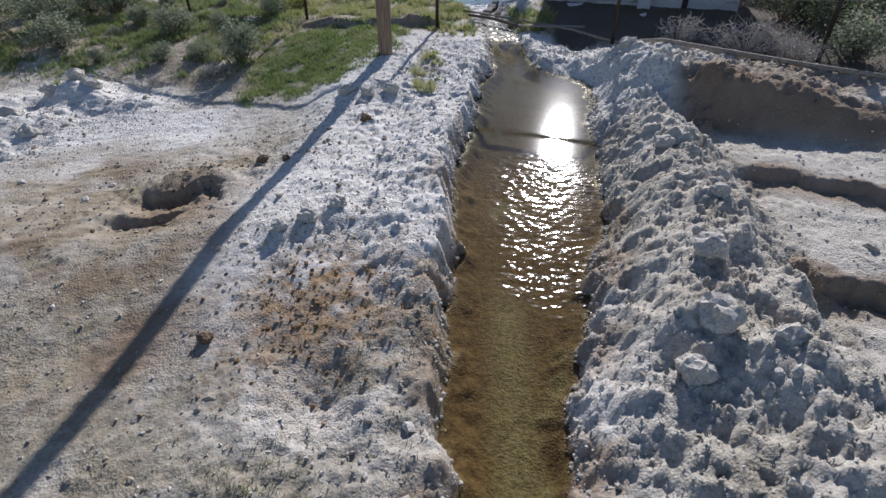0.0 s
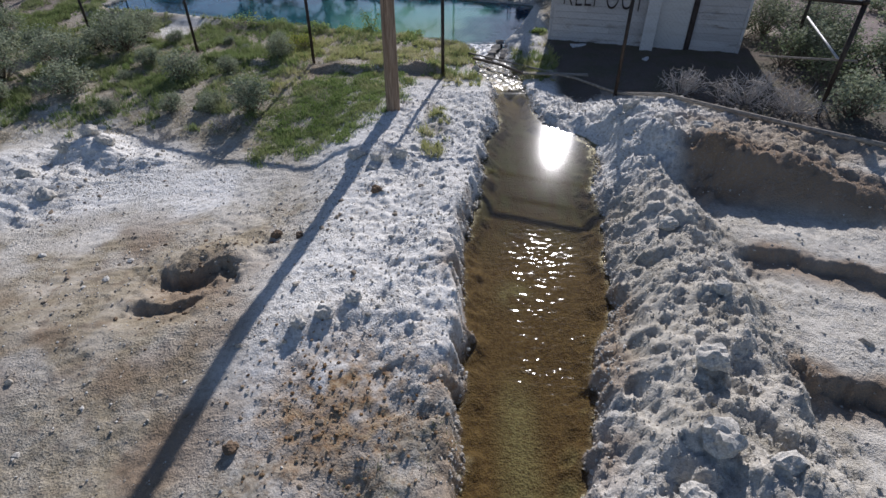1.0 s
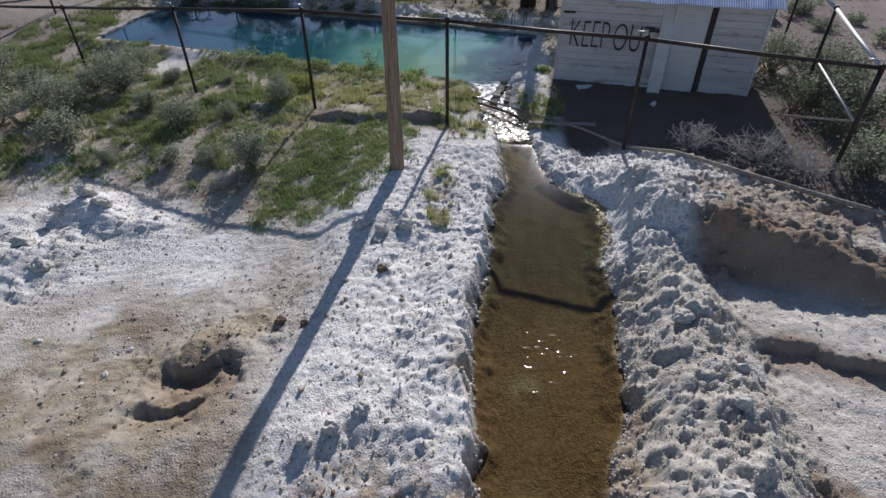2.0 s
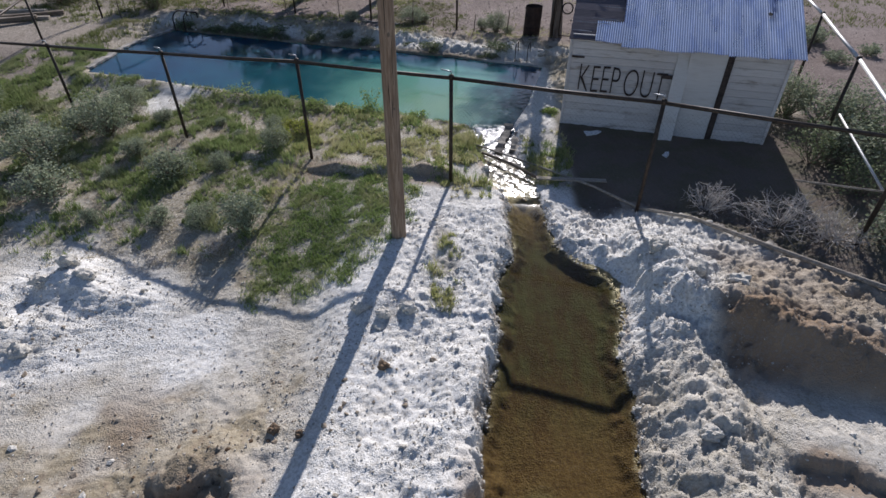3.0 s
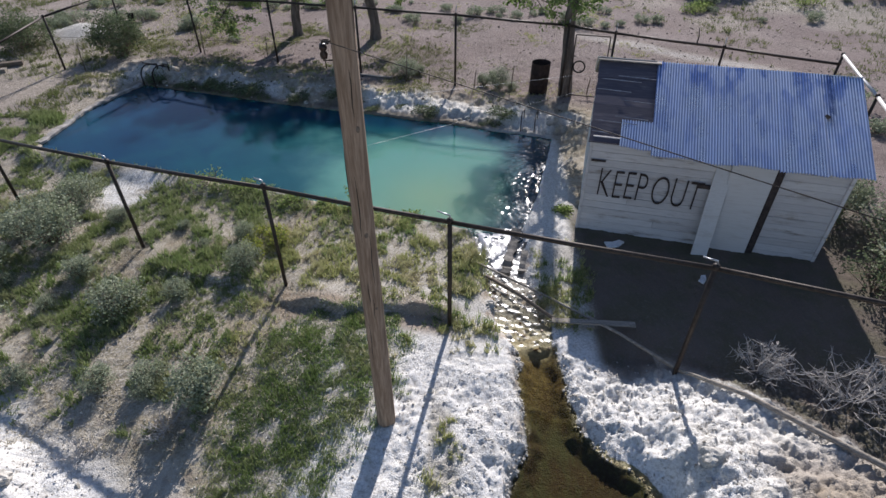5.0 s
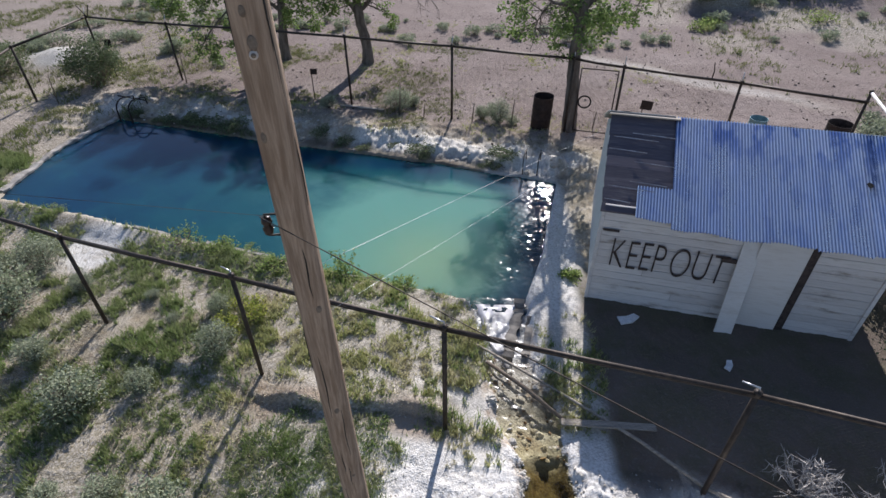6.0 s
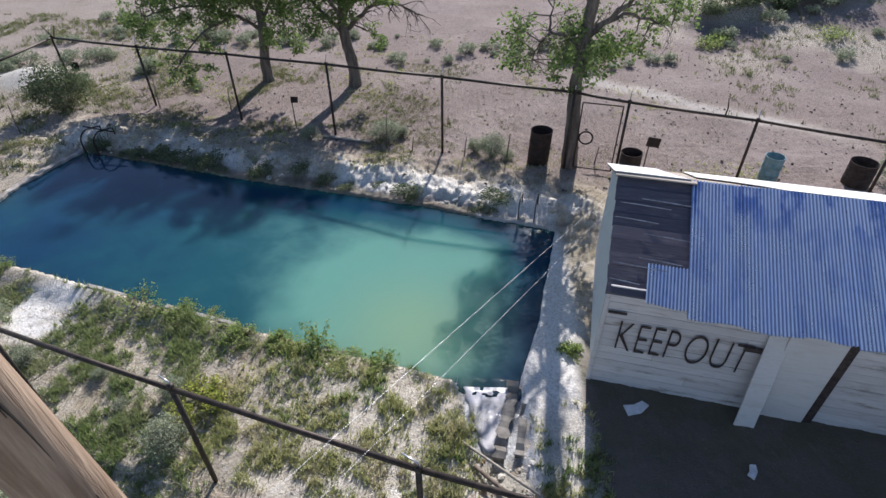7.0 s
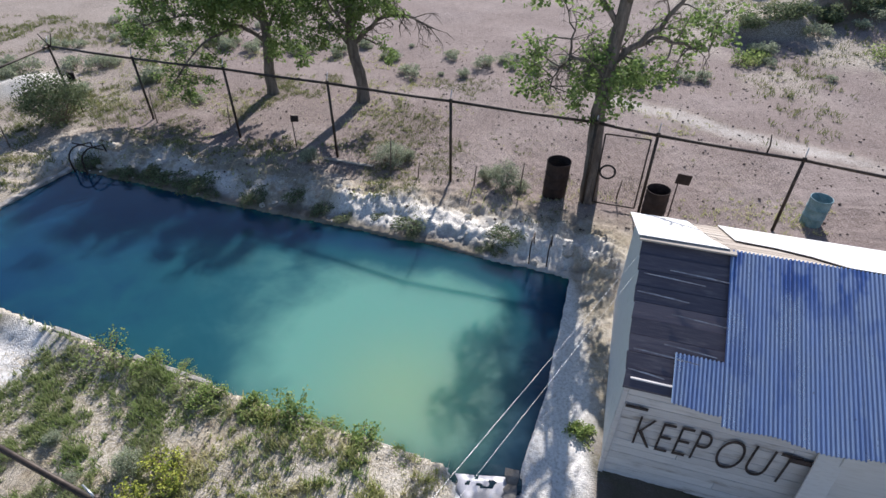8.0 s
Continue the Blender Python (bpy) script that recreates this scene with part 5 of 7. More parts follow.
# ---- drums, signs, ladder, stakes ----
def make_drum(x, y, r, h, mat, label, open_top=True, lean=0.0):
    z0 = ground_z(x, y)
    d = thing("drum", (x, y, z0 - 0.02), label, "drum")
    prof = [(0, r - 0.004), (0.02, r), (h * 0.32, r), (h * 0.335, r + 0.010), (h * 0.35, r), (h * 0.65, r), (h * 0.665, r + 0.010), (h * 0.68, r), (h - 0.02, r), (h - 0.01, r + 0.008), (h, r + 0.004)]
    bm = bmesh.new()
    tube(bm, [(lean * z, 0, z) for z, _ in prof], [q for _, q in prof], 24, False)
    if open_top:
        tube(bm, [(lean * z, 0, z) for z in (h, h - 0.02, 0.15)], [r + 0.003, r - 0.012, r - 0.014], 24, False)
    part("shell", bm, M[mat], d, "", True)
    b2 = bmesh.new()
    bmesh.ops.create_circle(b2, cap_ends=True, segments=24, radius=r - 0.013, matrix=pose(lean * (0.35 if open_top else h), 0, 0.35 if open_top else h - 0.015))
    part("bottom" if open_top else "lid", b2, M["black" if open_top else mat], d)
    part("rim", tubes(([(lean * h + r * math.cos(a), r * math.sin(a), h) for a in (2 * math.pi * i / 24 for i in range(25))], 0.009), sides=6), M[mat], d, "", True)
    return d


make_drum(2.76, 20.85, 0.27, 0.92, "rust", "tall rusty brown steel drum by the bank", True, 0.03)
make_drum(4.87, 20.06, 0.25, 0.72, "rust", "rusty open steel drum behind the gate")
make_drum(8.30, 20.05, 0.215, 0.66, "teal", "faded teal open steel drum on gravel")
make_drum(10.35, 19.9, 0.30, 0.6, "rust", "squat rusty open drum outside the fence")


def make_sign(x, y, top, w, h, label, rz=0):
    z0 = ground_z(x, y)
    s = thing("stake_sign", (x, y, z0), label, "sign", "signs on stakes", rz)
    part("stake", tubes((((0, 0, -0.2), (0, 0, top)), 0.014), sides=6), M["rust"], s, "", True)
    part("plate", box(bmesh.new(), -w / 2, w / 2, -0.03, -0.018, top - h, top, pose(0, 0, 0, 0, 5, 0), 0.003), M["rust"], s, "dark rusty blank plate")


make_sign(5.24, 20.10, 1.10, 0.30, 0.24, "small rusty plate on a stake by the gate", -10)
make_sign(-4.0, 22.75, 0.95, 0.20, 0.17, "small dark plate on a leaning stake", 15)
make_sign(-11.2, 24.6, 1.25, 0.22, 0.26, "small dark plate on a stake by a bush", 10)
for x, y, h in ((-1.25, 21.55, 0.95), (0.85, 21.1, 0.55), (1.95, 20.9, 0.75), (-6.3, 23.9, 0.7), (-8.55, 24.0, 1.0), (-11.8, 22.2, 0.9), (4.2, 20.75, 0.5), (-0.55, 21.4, 0.4)):
    single("stake", tubes((((x, y, ground_z(x, y) - 0.2), (x + 0.03, y, ground_z(x, y) + h * 0.5), (x + 0.06, y + 0.02, ground_z(x, y) + h)), [0.018, 0.016, 0.012]), sides=6), M["stem"], "thin weathered wooden stake in the ground", "stake", "stakes by the fence", "", True)
single("fence_prong", tubes((((6.68, 19.86, 1.78), (6.70, 19.88, 2.0), (6.66, 19.9, 2.22)), [0.018, 0.016, 0.010]), sides=6), M["steel"], "bent rusty prong above the fence rail", "bracket", "", "", True)

ladder = thing("pool_ladder", (-9.45, 21.45, -0.05), "rusty bent pipe handrails of a pool ladder", "ladder", "", -14)
for dx in (0.0, 0.42):
    pts = [(dx, -0.10, -0.5), (dx, -0.12, 0.15)] + [(dx, -0.12 + 0.30 * (1 - math.cos(a)), 0.30 + 0.26 * math.sin(a)) for a in (0.2, 0.6, 1.0, 1.4, 1.8)] + [(dx, 0.62, 0.46), (dx, 0.66, -0.15)]
    part("handrail", tubes((pts, 0.020), sides=8), M["rust"], ladder, "", True)
part("crossbar", tubes((((-0.22, 0.30, 0.57), (0.72, 0.34, 0.50)), 0.017), sides=6), M["rust"], ladder, "", True)
for z in (-0.05, -0.32):
    part("rung", tubes((((0, -0.11, z), (0.42, -0.11, z)), 0.015), sides=6), M["rust"], ladder, "", True)
steps = thing("pool_ladder", (2.05, 18.33, -0.06), "thin pipe ladder standing in the pool corner", "ladder", "", -15)
for dx in (0.0, 0.36):
    part("handrail", tubes((((dx, 0, -0.6), (dx, 0, 0.42), (dx, 0.10, 0.52), (dx, 0.42, 0.52), (dx, 0.5, 0.0)), 0.015), sides=6), M["steel"], steps, "", True)
for z in (-0.3, 0.0):
    part("rung", tubes((((0, 0, z), (0.36, 0, z)), 0.012), sides=6), M["steel"], steps, "", True)


# ---- timber and pipe on the ground ----
def lying(name, pts, radii, mat, label, category, lift=0.0, sides=8):
    run = [(x, y, ground_z(x, y) + lift) for x, y in pts]
    return single(name, tubes((run, radii), sides=sides), M[mat], label, category, "", "", True)


single("fallen_rail", tubes(([(0.62, 12.80, 0.02), (1.9, 11.82, 0.03), (3.0, 10.92, 0.04)] + [(x, fallen_line(x) - 0.02, 0.02 + max(ground_z(x + d, fallen_line(x + d) - 0.02) for d in (-0.1, 0.0, 0.1))) for x in (3.7, 4.4, 5.2, 6.2, 7.4)], [0.019, 0.021, 0.024, 0.028, 0.034, 0.042, 0.042, 0.036]), sides=8), M["old_wood"], "long fallen grey pole lying over the bank", "pole", "", "", True)
single("fallen_log", tubes(([(0.95, 12.32, 0.0), (1.5, 11.8, 0.03), (2.05, 11.22, 0.0)], [0.030, 0.034, 0.026]), sides=9), M["stem"], "dark fallen log beside the outlet", "log", "", "", True)
bm = bmesh.new()
box(bm, 0, 1.32, -0.055, 0.055, 0, 0.03, pose(1.96, 11.20, 0.03, 0, 0, -3), 0.006)
single("plank", bm, M["old_wood"], "weathered grey plank lying across the outlet", "plank")
single("pipe", tubes((((17.5, 37.5, ground_z(17.5, 37.5) + 0.1), (18.6, 37.6, ground_z(18.6, 37.6) + 0.25), (19.6, 37.0, ground_z(19.6, 37.0) + 0.1)), 0.06), sides=8), M["white_pipe"], "pale bent pipe lying on the far slope", "pipe", "", "", True)
single("board", box(bmesh.new(), -0.7, 0.7, -0.06, 0.06, 0, 0.03, pose(-2.4, 21.95, ground_z(-2.4, 21.95) + 0.01, 0, 0, -14), 0.004), M["old_wood"], "pale board lying on the far bank", "board")
for i, (x, y, L, r) in enumerate(((-15.6, 21.8, 2.6, 12), (-15.2, 22.3, 2.2, 25), (-16.0, 22.6, 2.4, 5), (-15.4, 21.4, 1.8, 30))):
    single("timber", box(bmesh.new(), -L / 2, L / 2, -0.1, 0.1, 0, 0.12, pose(x, y, ground_z(x, y) + 0.02 + 0.03 * i, 0, 0, r), 0.01), M["stem" if i % 2 else "old_wood"], "old dark timber in a loose pile", "timber", "timber pile")


# ---- trees ----
def leaf_cloud(centres, per, spread, size, rnd, droop=0.4):
    """Small folded leaves strewn about points."""
    n = 0
    V, F = [], []
    for c, s in centres:
        for _ in range(int(per * s)):
            g = rnd.normal(0, 1, 3)
            g *= spread * s / (0.6 + np.linalg.norm(g) * 0.5)
            p = np.array(c) + g * (1, 1, 0.85)
            a, b = rnd.uniform(0, 2 * math.pi), rnd.uniform(-1.0, 1.0)
            u = np.array((math.cos(a), math.sin(a), -droop + 0.6 * b))
            u /= np.linalg.norm(u)
            w = np.cross(u, rnd.normal(0, 1, 3))
            w /= np.linalg.norm(w) + 1e-6
            L = size * rnd.uniform(0.6, 1.25)
            V += [p, p + u * L * 0.5 + w * L * 0.32, p + u * L, p + u * L * 0.5 - w * L * 0.32]
            F.append((n, n + 1, n + 2, n + 3))
            n += 4
    return np.array(V), np.array(F)


def make_tree(x, y, seed, label, trunk, trunk_r, limbs, clumps, crown, per=90):
    """Trunk and limbs along set lines; twigs, then leaves in hanging clumps; `crown` is (centre, radii, count) for the
    higher boughs, added largely out of view for their shade.
    """
    rs, z0 = np.random.RandomState(seed), ground_z(x, y)
    tree = thing("tree", (x, y, z0), label, "tree", "trees behind the pool")
    rnd = random.Random(seed)
    trunk = [Vector(p) for p in trunk]
    fine = []
    for a, b in zip(trunk, trunk[1:]):
        fine += [a.lerp(b, k / 4) for k in range(4)]
    fine.append(trunk[-1])
    n = len(fine) - 1
    bm = bmesh.new()
    tube(bm, fine, [trunk_r * (1.0 + 0.7 * math.exp(-k * 1.1)) * (1 - 0.42 * k / n) for k in range(n + 1)], 12)
    for v in bm.verts:
        v.co += Vector((noise.noise(v.co * 5), noise.noise(v.co * 5 + Vector((9, 0, 0))), 0)) * trunk_r * 0.22
    part("trunk", bm, M["bark"], tree, "grey furrowed trunk", True)
    nodes = []

    def twig(b, p, d, L, r, depth):
        pts, rad, q, dd = [p], [r], p.copy(), d.normalized()
        for k in range(4):
            dd = (dd + Vector(rs.normal(0, 0.22, 3)) + Vector((0, 0, -0.05))).normalized()
            q = q + dd * (L / 4)
            pts.append(q.copy())
            rad.append(r * (1 - 0.7 * (k + 1) / 4))
        tube(b, pts, rad, 4, False)
        if depth:
            for k in range(3):
                side = Vector(rs.normal(0, 1, 3))
                twig(b, pts[1 + rs.randint(0, 4)], dd * 0.6 + side * 0.55, L * rs.uniform(0.4, 0.7), r * 0.5, depth - 1)

    def limb(pts, r, bare):
        pts = [Vector(p) for p in pts]
        line = []
        for a, c in zip(pts, pts[1:]):
            line += [a.lerp(c, k / 3) + Vector(rs.normal(0, 0.025, 3)) * (k > 0) for k in range(3)]
        line.append(pts[-1])
        m = len(line) - 1
        b = bmesh.new()
        tube(b, line, [r * (1 - 0.72 * k / m) for k in range(m + 1)], 8)
        for k in range(2, m + 1):
            nodes.append((line[k], r * (1 - 0.72 * k / m)))
            for _ in range(bare):
                d = (line[k] - line[k - 1]).normalized() + Vector(rs.normal(0, 0.8, 3))
                twig(b, line[k], d, rs.uniform(0.35, 0.8), max(0.010, r * 0.25), 1)
        part("limb", b, M["bark"], tree, "", True)

    for pts, r, bare in limbs:
        limb(pts, r, bare)
    centres = [(Vector(c), q) for c, q in clumps]
    (cx, cy, cz), (ax, ay, az_), count = crown
    while count:
        g = Vector([rnd.uniform(-1, 1) for _ in range(3)])
        if 0.25 < g.length < 1:
            centres.append((Vector((cx + g.x * ax, cy + g.y * ay, cz + g.z * az_)), rnd.uniform(0.8, 1.5)))
            count -= 1
    spray = bmesh.new()
    spots = []
    for c, q in centres:
        p, r = min(nodes, key=lambda e: (e[0] - c).length + 0.6 * max(0.0, e[0].z - c.z))
        mid = p.lerp(c, 0.5) + Vector((0, 0, 0.10)) + Vector(rs.normal(0, 0.06, 3))
        tube(spray, (p, mid, c), [min(r, 0.024), 0.015, 0.007], 5, False)
        for _ in range(7):
            e = c + Vector(rs.normal(0, 0.19 * q, 3))
            e.z -= 0.06
            tube(spray, (c, c.lerp(e, 0.6) + Vector((0, 0, 0.03)), e), [0.006, 0.004, 0.002], 3, False)
            spots.append((tuple(e), 0.75 * q))
    tagged(part("branchwork", spray, M["bark"], tree, "", True), "", "", "", "stuff")
    V, F = leaf_cloud(spots, per / 7.0, 0.17, 0.095, rs, 0.5)
    ob = new("crown", np_mesh("crown", V, F, M["tree_leaf"]))
    ob.parent = tree
    tagged(ob, "loose clumps of small green leaves")
    return tree


make_tree(3.56, 20.66, 11, "half-bare cottonwood with hanging green leaf clumps by the gate",
          [(0, 0, -0.25), (-0.06, 0, 0.9), (-0.15, 0, 2.2), (-0.10, 0, 3.3), (0.0, 0.02, 4.4), (0.08, 0.1, 5.6)], 0.18,
          [([(-0.12, 0, 3.05), (0.25, 0.05, 3.5), (0.75, 0.1, 3.85), (1.15, 0.15, 4.5), (1.6, 0.3, 5.2)], 0.085, 1),
           ([(0.1, 0.05, 3.45), (0.7, 0.15, 3.68), (1.3, 0.25, 3.55), (1.85, 0.3, 3.4)], 0.055, 1),
           ([(-0.14, 0, 3.0), (-0.5, 0.0, 3.25), (-0.9, 0.0, 3.35), (-1.05, 0.05, 3.1), (-1.2, 0.05, 2.7)], 0.05, 3),
           ([(-0.9, 0.0, 3.35), (-0.85, 0.1, 3.8), (-1.1, 0.1, 4.3)], 0.028, 2),
           ([(-0.05, 0, 3.9), (-0.7, 0.3, 4.6), (-1.3, 0.5, 5.3)], 0.06, 1),
           ([(0.0, 0.02, 4.3), (0.1, -0.7, 4.9), (0.1, -1.3, 5.5)], 0.05, 1),
           ([(0.0, 0.02, 4.2), (-0.1, 0.8, 4.8), (-0.2, 1.4, 5.4)], 0.05, 1),
           ([(-0.12, 0.0, 3.0), (0.05, 0.6, 3.1), (0.2, 1.1, 2.9), (0.5, 1.4, 2.6)], 0.04, 1),
           # unseen north limb, added to carry leaves that shade the pool's north-east bank
           ([(0.04, 0.05, 4.6), (0.1, 1.6, 5.0), (0.2, 3.4, 5.1), (0.3, 4.8, 4.9), (0.4, 6.0, 4.7)], 0.06, 2)],
          [((-1.52, 0.05, 3.62), 1.0), ((-1.50, 0.05, 3.40), 1.1), ((-1.56, 0.05, 3.15), 1.1), ((-1.52, 0.1, 2.9), 1.0), ((-1.62, 0.05, 2.62), 0.7),
           ((-0.45, -0.15, 3.55), 1.0), ((-0.35, -0.2, 3.3), 1.2), ((-0.5, -0.15, 3.02), 1.1), ((-0.05, -0.25, 3.12), 1.1), ((0.3, -0.2, 3.15), 1.2), ((0.62, -0.15, 3.0), 1.1), ((0.35, -0.3, 2.8), 1.0),
           # some back and low clumps here are added to shade the pool corner
           ((-0.1, 1.2, 2.9), 1.1), ((0.2, 1.25, 2.6), 1.1), ((0.6, 1.2, 2.65), 1.1), ((0.9, 1.1, 2.5), 0.9), ((0.35, 1.35, 2.3), 0.9), ((-0.25, 1.2, 2.5), 1.0), ((-0.15, 0.35, 2.85), 0.9), ((-0.55, 0.2, 2.65), 0.8), ((0.85, -0.1, 3.1), 0.7), ((-0.3, 0.7, 3.3), 1.2), ((0.4, 0.8, 3.5), 1.1), ((-0.1, -0.5, 2.6), 0.7), ((-0.55, 0.1, 2.15), 0.8), ((-0.85, 0.3, 2.3), 0.8), ((-0.3, 1.2, 2.8), 1.0),
           ((1.15, 0.25, 4.0), 1.0), ((1.45, 0.3, 4.15), 1.1), ((1.8, 0.3, 3.85), 0.9), ((1.25, 0.2, 3.2), 0.7), ((1.22, 0.2, 2.95), 0.5), ((1.65, 0.4, 3.45), 0.8), ((2.1, 0.5, 4.1), 1.0), ((2.3, 0.6, 3.7), 0.7),
           ((-1.6, 0.3, 4.45), 1.0), ((-1.05, 0.2, 4.5), 0.9), ((-0.5, 0.1, 4.45), 0.8),
           # unseen clumps on the north limb, placed to block sun from that bank
           ((0.1, 5.2, 4.5), 1.3), ((0.5, 5.6, 4.5), 1.3), ((0.3, 6.1, 4.6), 1.3), ((0.8, 6.2, 4.6), 1.2), ((-0.3, 5.7, 4.6), 1.2), ((0.9, 5.1, 4.6), 1.1), ((0.0, 6.6, 4.7), 1.2), ((-0.6, 6.3, 4.7), 1.1), ((0.5, 4.5, 4.7), 1.0)],
          ((0.2, 0.6, 5.2), (1.3, 1.2, 0.7), 2), 230)
make_tree(-2.80, 26.0, 23, "grey-barked cottonwood with a wide open crown on gravel",
          [(0.05, 0, -0.25), (0.02, 0, 0.7), (-0.12, 0, 1.5), (-0.18, 0.02, 2.0), (-0.12, 0.1, 3.0), (0.0, 0.2, 4.2)], 0.20,
          [([(-0.15, 0, 1.75), (0.3, 0.0, 2.15), (0.85, -0.05, 2.55), (1.5, -0.1, 2.62), (2.1, -0.1, 2.35)], 0.085, 3),
           ([(-0.16, 0, 1.7), (-0.5, -0.1, 2.1), (-0.85, -0.2, 2.5), (-1.4, -0.2, 3.2)], 0.08, 1),
           ([(-0.18, 0.02, 2.0), (0.15, 0.2, 2.7), (0.5, 0.3, 3.4), (0.7, 0.4, 4.2)], 0.07, 1),
           ([(-0.15, 0, 2.1), (-0.3, -0.7, 2.8), (-0.5, -1.3, 3.4)], 0.06, 1)],
          [((-1.25, -0.3, 2.75), 1.3), ((-1.6, -0.4, 2.45), 1.3), ((-1.35, -0.5, 2.1), 1.2), ((-1.75, -0.5, 1.9), 1.0), ((-1.0, -0.3, 2.3), 1.1), ((-1.55, -0.5, 1.5), 0.8), ((-0.75, -0.3, 2.6), 1.2), ((-2.05, -0.3, 2.5), 1.2), ((-0.5, -0.5, 2.3), 1.0), ((-2.3, -0.2, 2.9), 1.3),
           ((0.05, -0.2, 2.75), 1.2), ((0.45, -0.2, 2.9), 1.2), ((0.85, -0.2, 2.95), 1.0), ((-0.3, -0.3, 3.0), 1.2), ((0.75, -0.2, 1.85), 0.8), ((0.95, -0.2, 1.65), 0.6), ((1.2, -0.1, 3.0), 0.9), ((-0.9, 0.0, 3.2), 1.4), ((0.2, 0.0, 3.4), 1.4), ((-1.7, 0.0, 3.4), 1.4), ((0.9, 0.2, 3.6), 1.3)],
          ((-0.4, -0.2, 3.6), (2.1, 1.5, 0.7), 34), 360)
make_tree(-5.78, 26.35, 37, "slender cottonwood with drooping leafy branches on gravel",
          [(0, 0, -0.25), (-0.03, 0, 0.6), (0.08, 0, 1.4), (0.15, 0, 2.1), (0.05, 0.1, 3.2), (0.1, 0.2, 4.3)], 0.18,
          [([(0.1, 0, 1.6), (-0.25, -0.1, 1.95), (-0.7, -0.2, 2.15), (-1.4, -0.4, 2.5), (-2.3, -0.5, 2.45), (-3.3, -0.6, 2.2)], 0.075, 1),
           ([(0.14, 0, 2.2), (-0.5, -0.2, 2.9), (-1.3, -0.3, 3.3), (-2.4, -0.3, 3.5)], 0.07, 1),
           ([(0.15, 0, 2.0), (0.6, -0.1, 2.6), (1.0, -0.1, 3.3)], 0.06, 1),
           ([(-0.7, -0.2, 2.15), (-1.2, -0.9, 2.0), (-1.8, -1.4, 1.5), (-2.2, -1.7, 1.0)], 0.04, 2),
           ([(0.1, 0.05, 2.8), (0.0, 0.7, 3.5), (0.1, 1.2, 4.2)], 0.05, 1)],
          [((-3.4, -0.5, 2.45), 1.3), ((-3.2, -0.6, 2.1), 1.2), ((-3.6, -0.6, 1.8), 1.1), ((-3.0, -0.8, 1.7), 1.2), ((-3.9, -0.4, 2.2), 1.0), ((-2.7, -0.6, 2.3), 1.2), ((-2.3, -0.8, 2.0), 1.1), ((-1.9, -0.6, 2.3), 1.1), ((-1.4, -0.6, 2.2), 1.2), ((-1.0, -0.5, 2.5), 1.2),
           ((-1.6, -1.2, 1.6), 1.1), ((-2.1, -1.5, 1.2), 1.1), ((-1.5, -1.5, 1.0), 0.9), ((-2.5, -1.6, 0.8), 0.9), ((-1.9, -1.8, 0.6), 0.8), ((-1.1, -1.0, 1.5), 1.0), ((-0.6, -0.5, 2.4), 1.0), ((0.4, -0.4, 1.8), 0.8), ((0.65, -0.5, 2.1), 1.1), ((0.95, -0.4, 2.4), 1.1), ((0.5, -0.5, 1.5), 0.7), ((-0.3, -0.3, 2.9), 1.3), ((-1.6, -0.2, 3.0), 1.4), ((-2.6, -0.3, 3.0), 1.4), ((0.6, -0.2, 3.1), 1.3), ((-3.3, -0.3, 3.0), 1.3)],
          ((-1.1, -0.2, 3.3), (2.6, 1.5, 0.7), 46), 380)


# ---- bushes ----
def make_bush(name, place, seed, r, h, mat, label, category, group, leaves=420, size=0.05, stems=16, flat=0.6, twiggy=False):
    rs = np.random.RandomState(seed)
    x, y = place
    bush = thing(name, (x, y, ground_z(x, y) - 0.02), label, category, group)
    bm = bmesh.new()
    centres = []
    for i in range(stems):
        a, t = rs.uniform(0, 2 * math.pi), math.sqrt(rs.uniform(0.02, 1))
        tip = Vector((r * t * math.cos(a), r * t * math.sin(a), h * (1 - 0.55 * t * t) * rs.uniform(0.75, 1.1)))
        mid = tip * 0.5 + Vector((0, 0, -0.08 * h)) + Vector(rs.normal(0, 0.05 * r, 3))
        tube(bm, ((0, 0, -0.05), mid, tip), [0.012 if not twiggy else 0.008, 0.007, 0.003], 4, False)
        for f in (0.75, 1.0):
            centres.append((tuple(mid.lerp(tip, f)), 1.0))
        for k in range(3 if not twiggy else 9):
            p = mid.lerp(tip, rs.uniform(0.1, 0.9))
            q = p + Vector(rs.normal(0, 1, 3)).normalized() * r * rs.uniform(0.15, 0.4)
            q.z = max(q.z, 0.02)
            tube(bm, (p, p.lerp(q, 0.5) + Vector(rs.normal(0, 0.02, 3)), q), [0.005, 0.004, 0.002], 3, False)
            if rs.rand() < 0.7:
                centres.append((tuple(q), 0.7))
    part("branchwork", bm, M["twig" if twiggy else "stem"], bush)
    if leaves:
        V, F = leaf_cloud(centres, leaves / max(1, len(centres)), 0.26 * r, size, rs, -0.3)
        V[:, 2] = np.maximum(V[:, 2], 0.0)
        ob = new("foliage", np_mesh("foliage", V, F, M[mat]))
        ob.parent = bush
    return bush


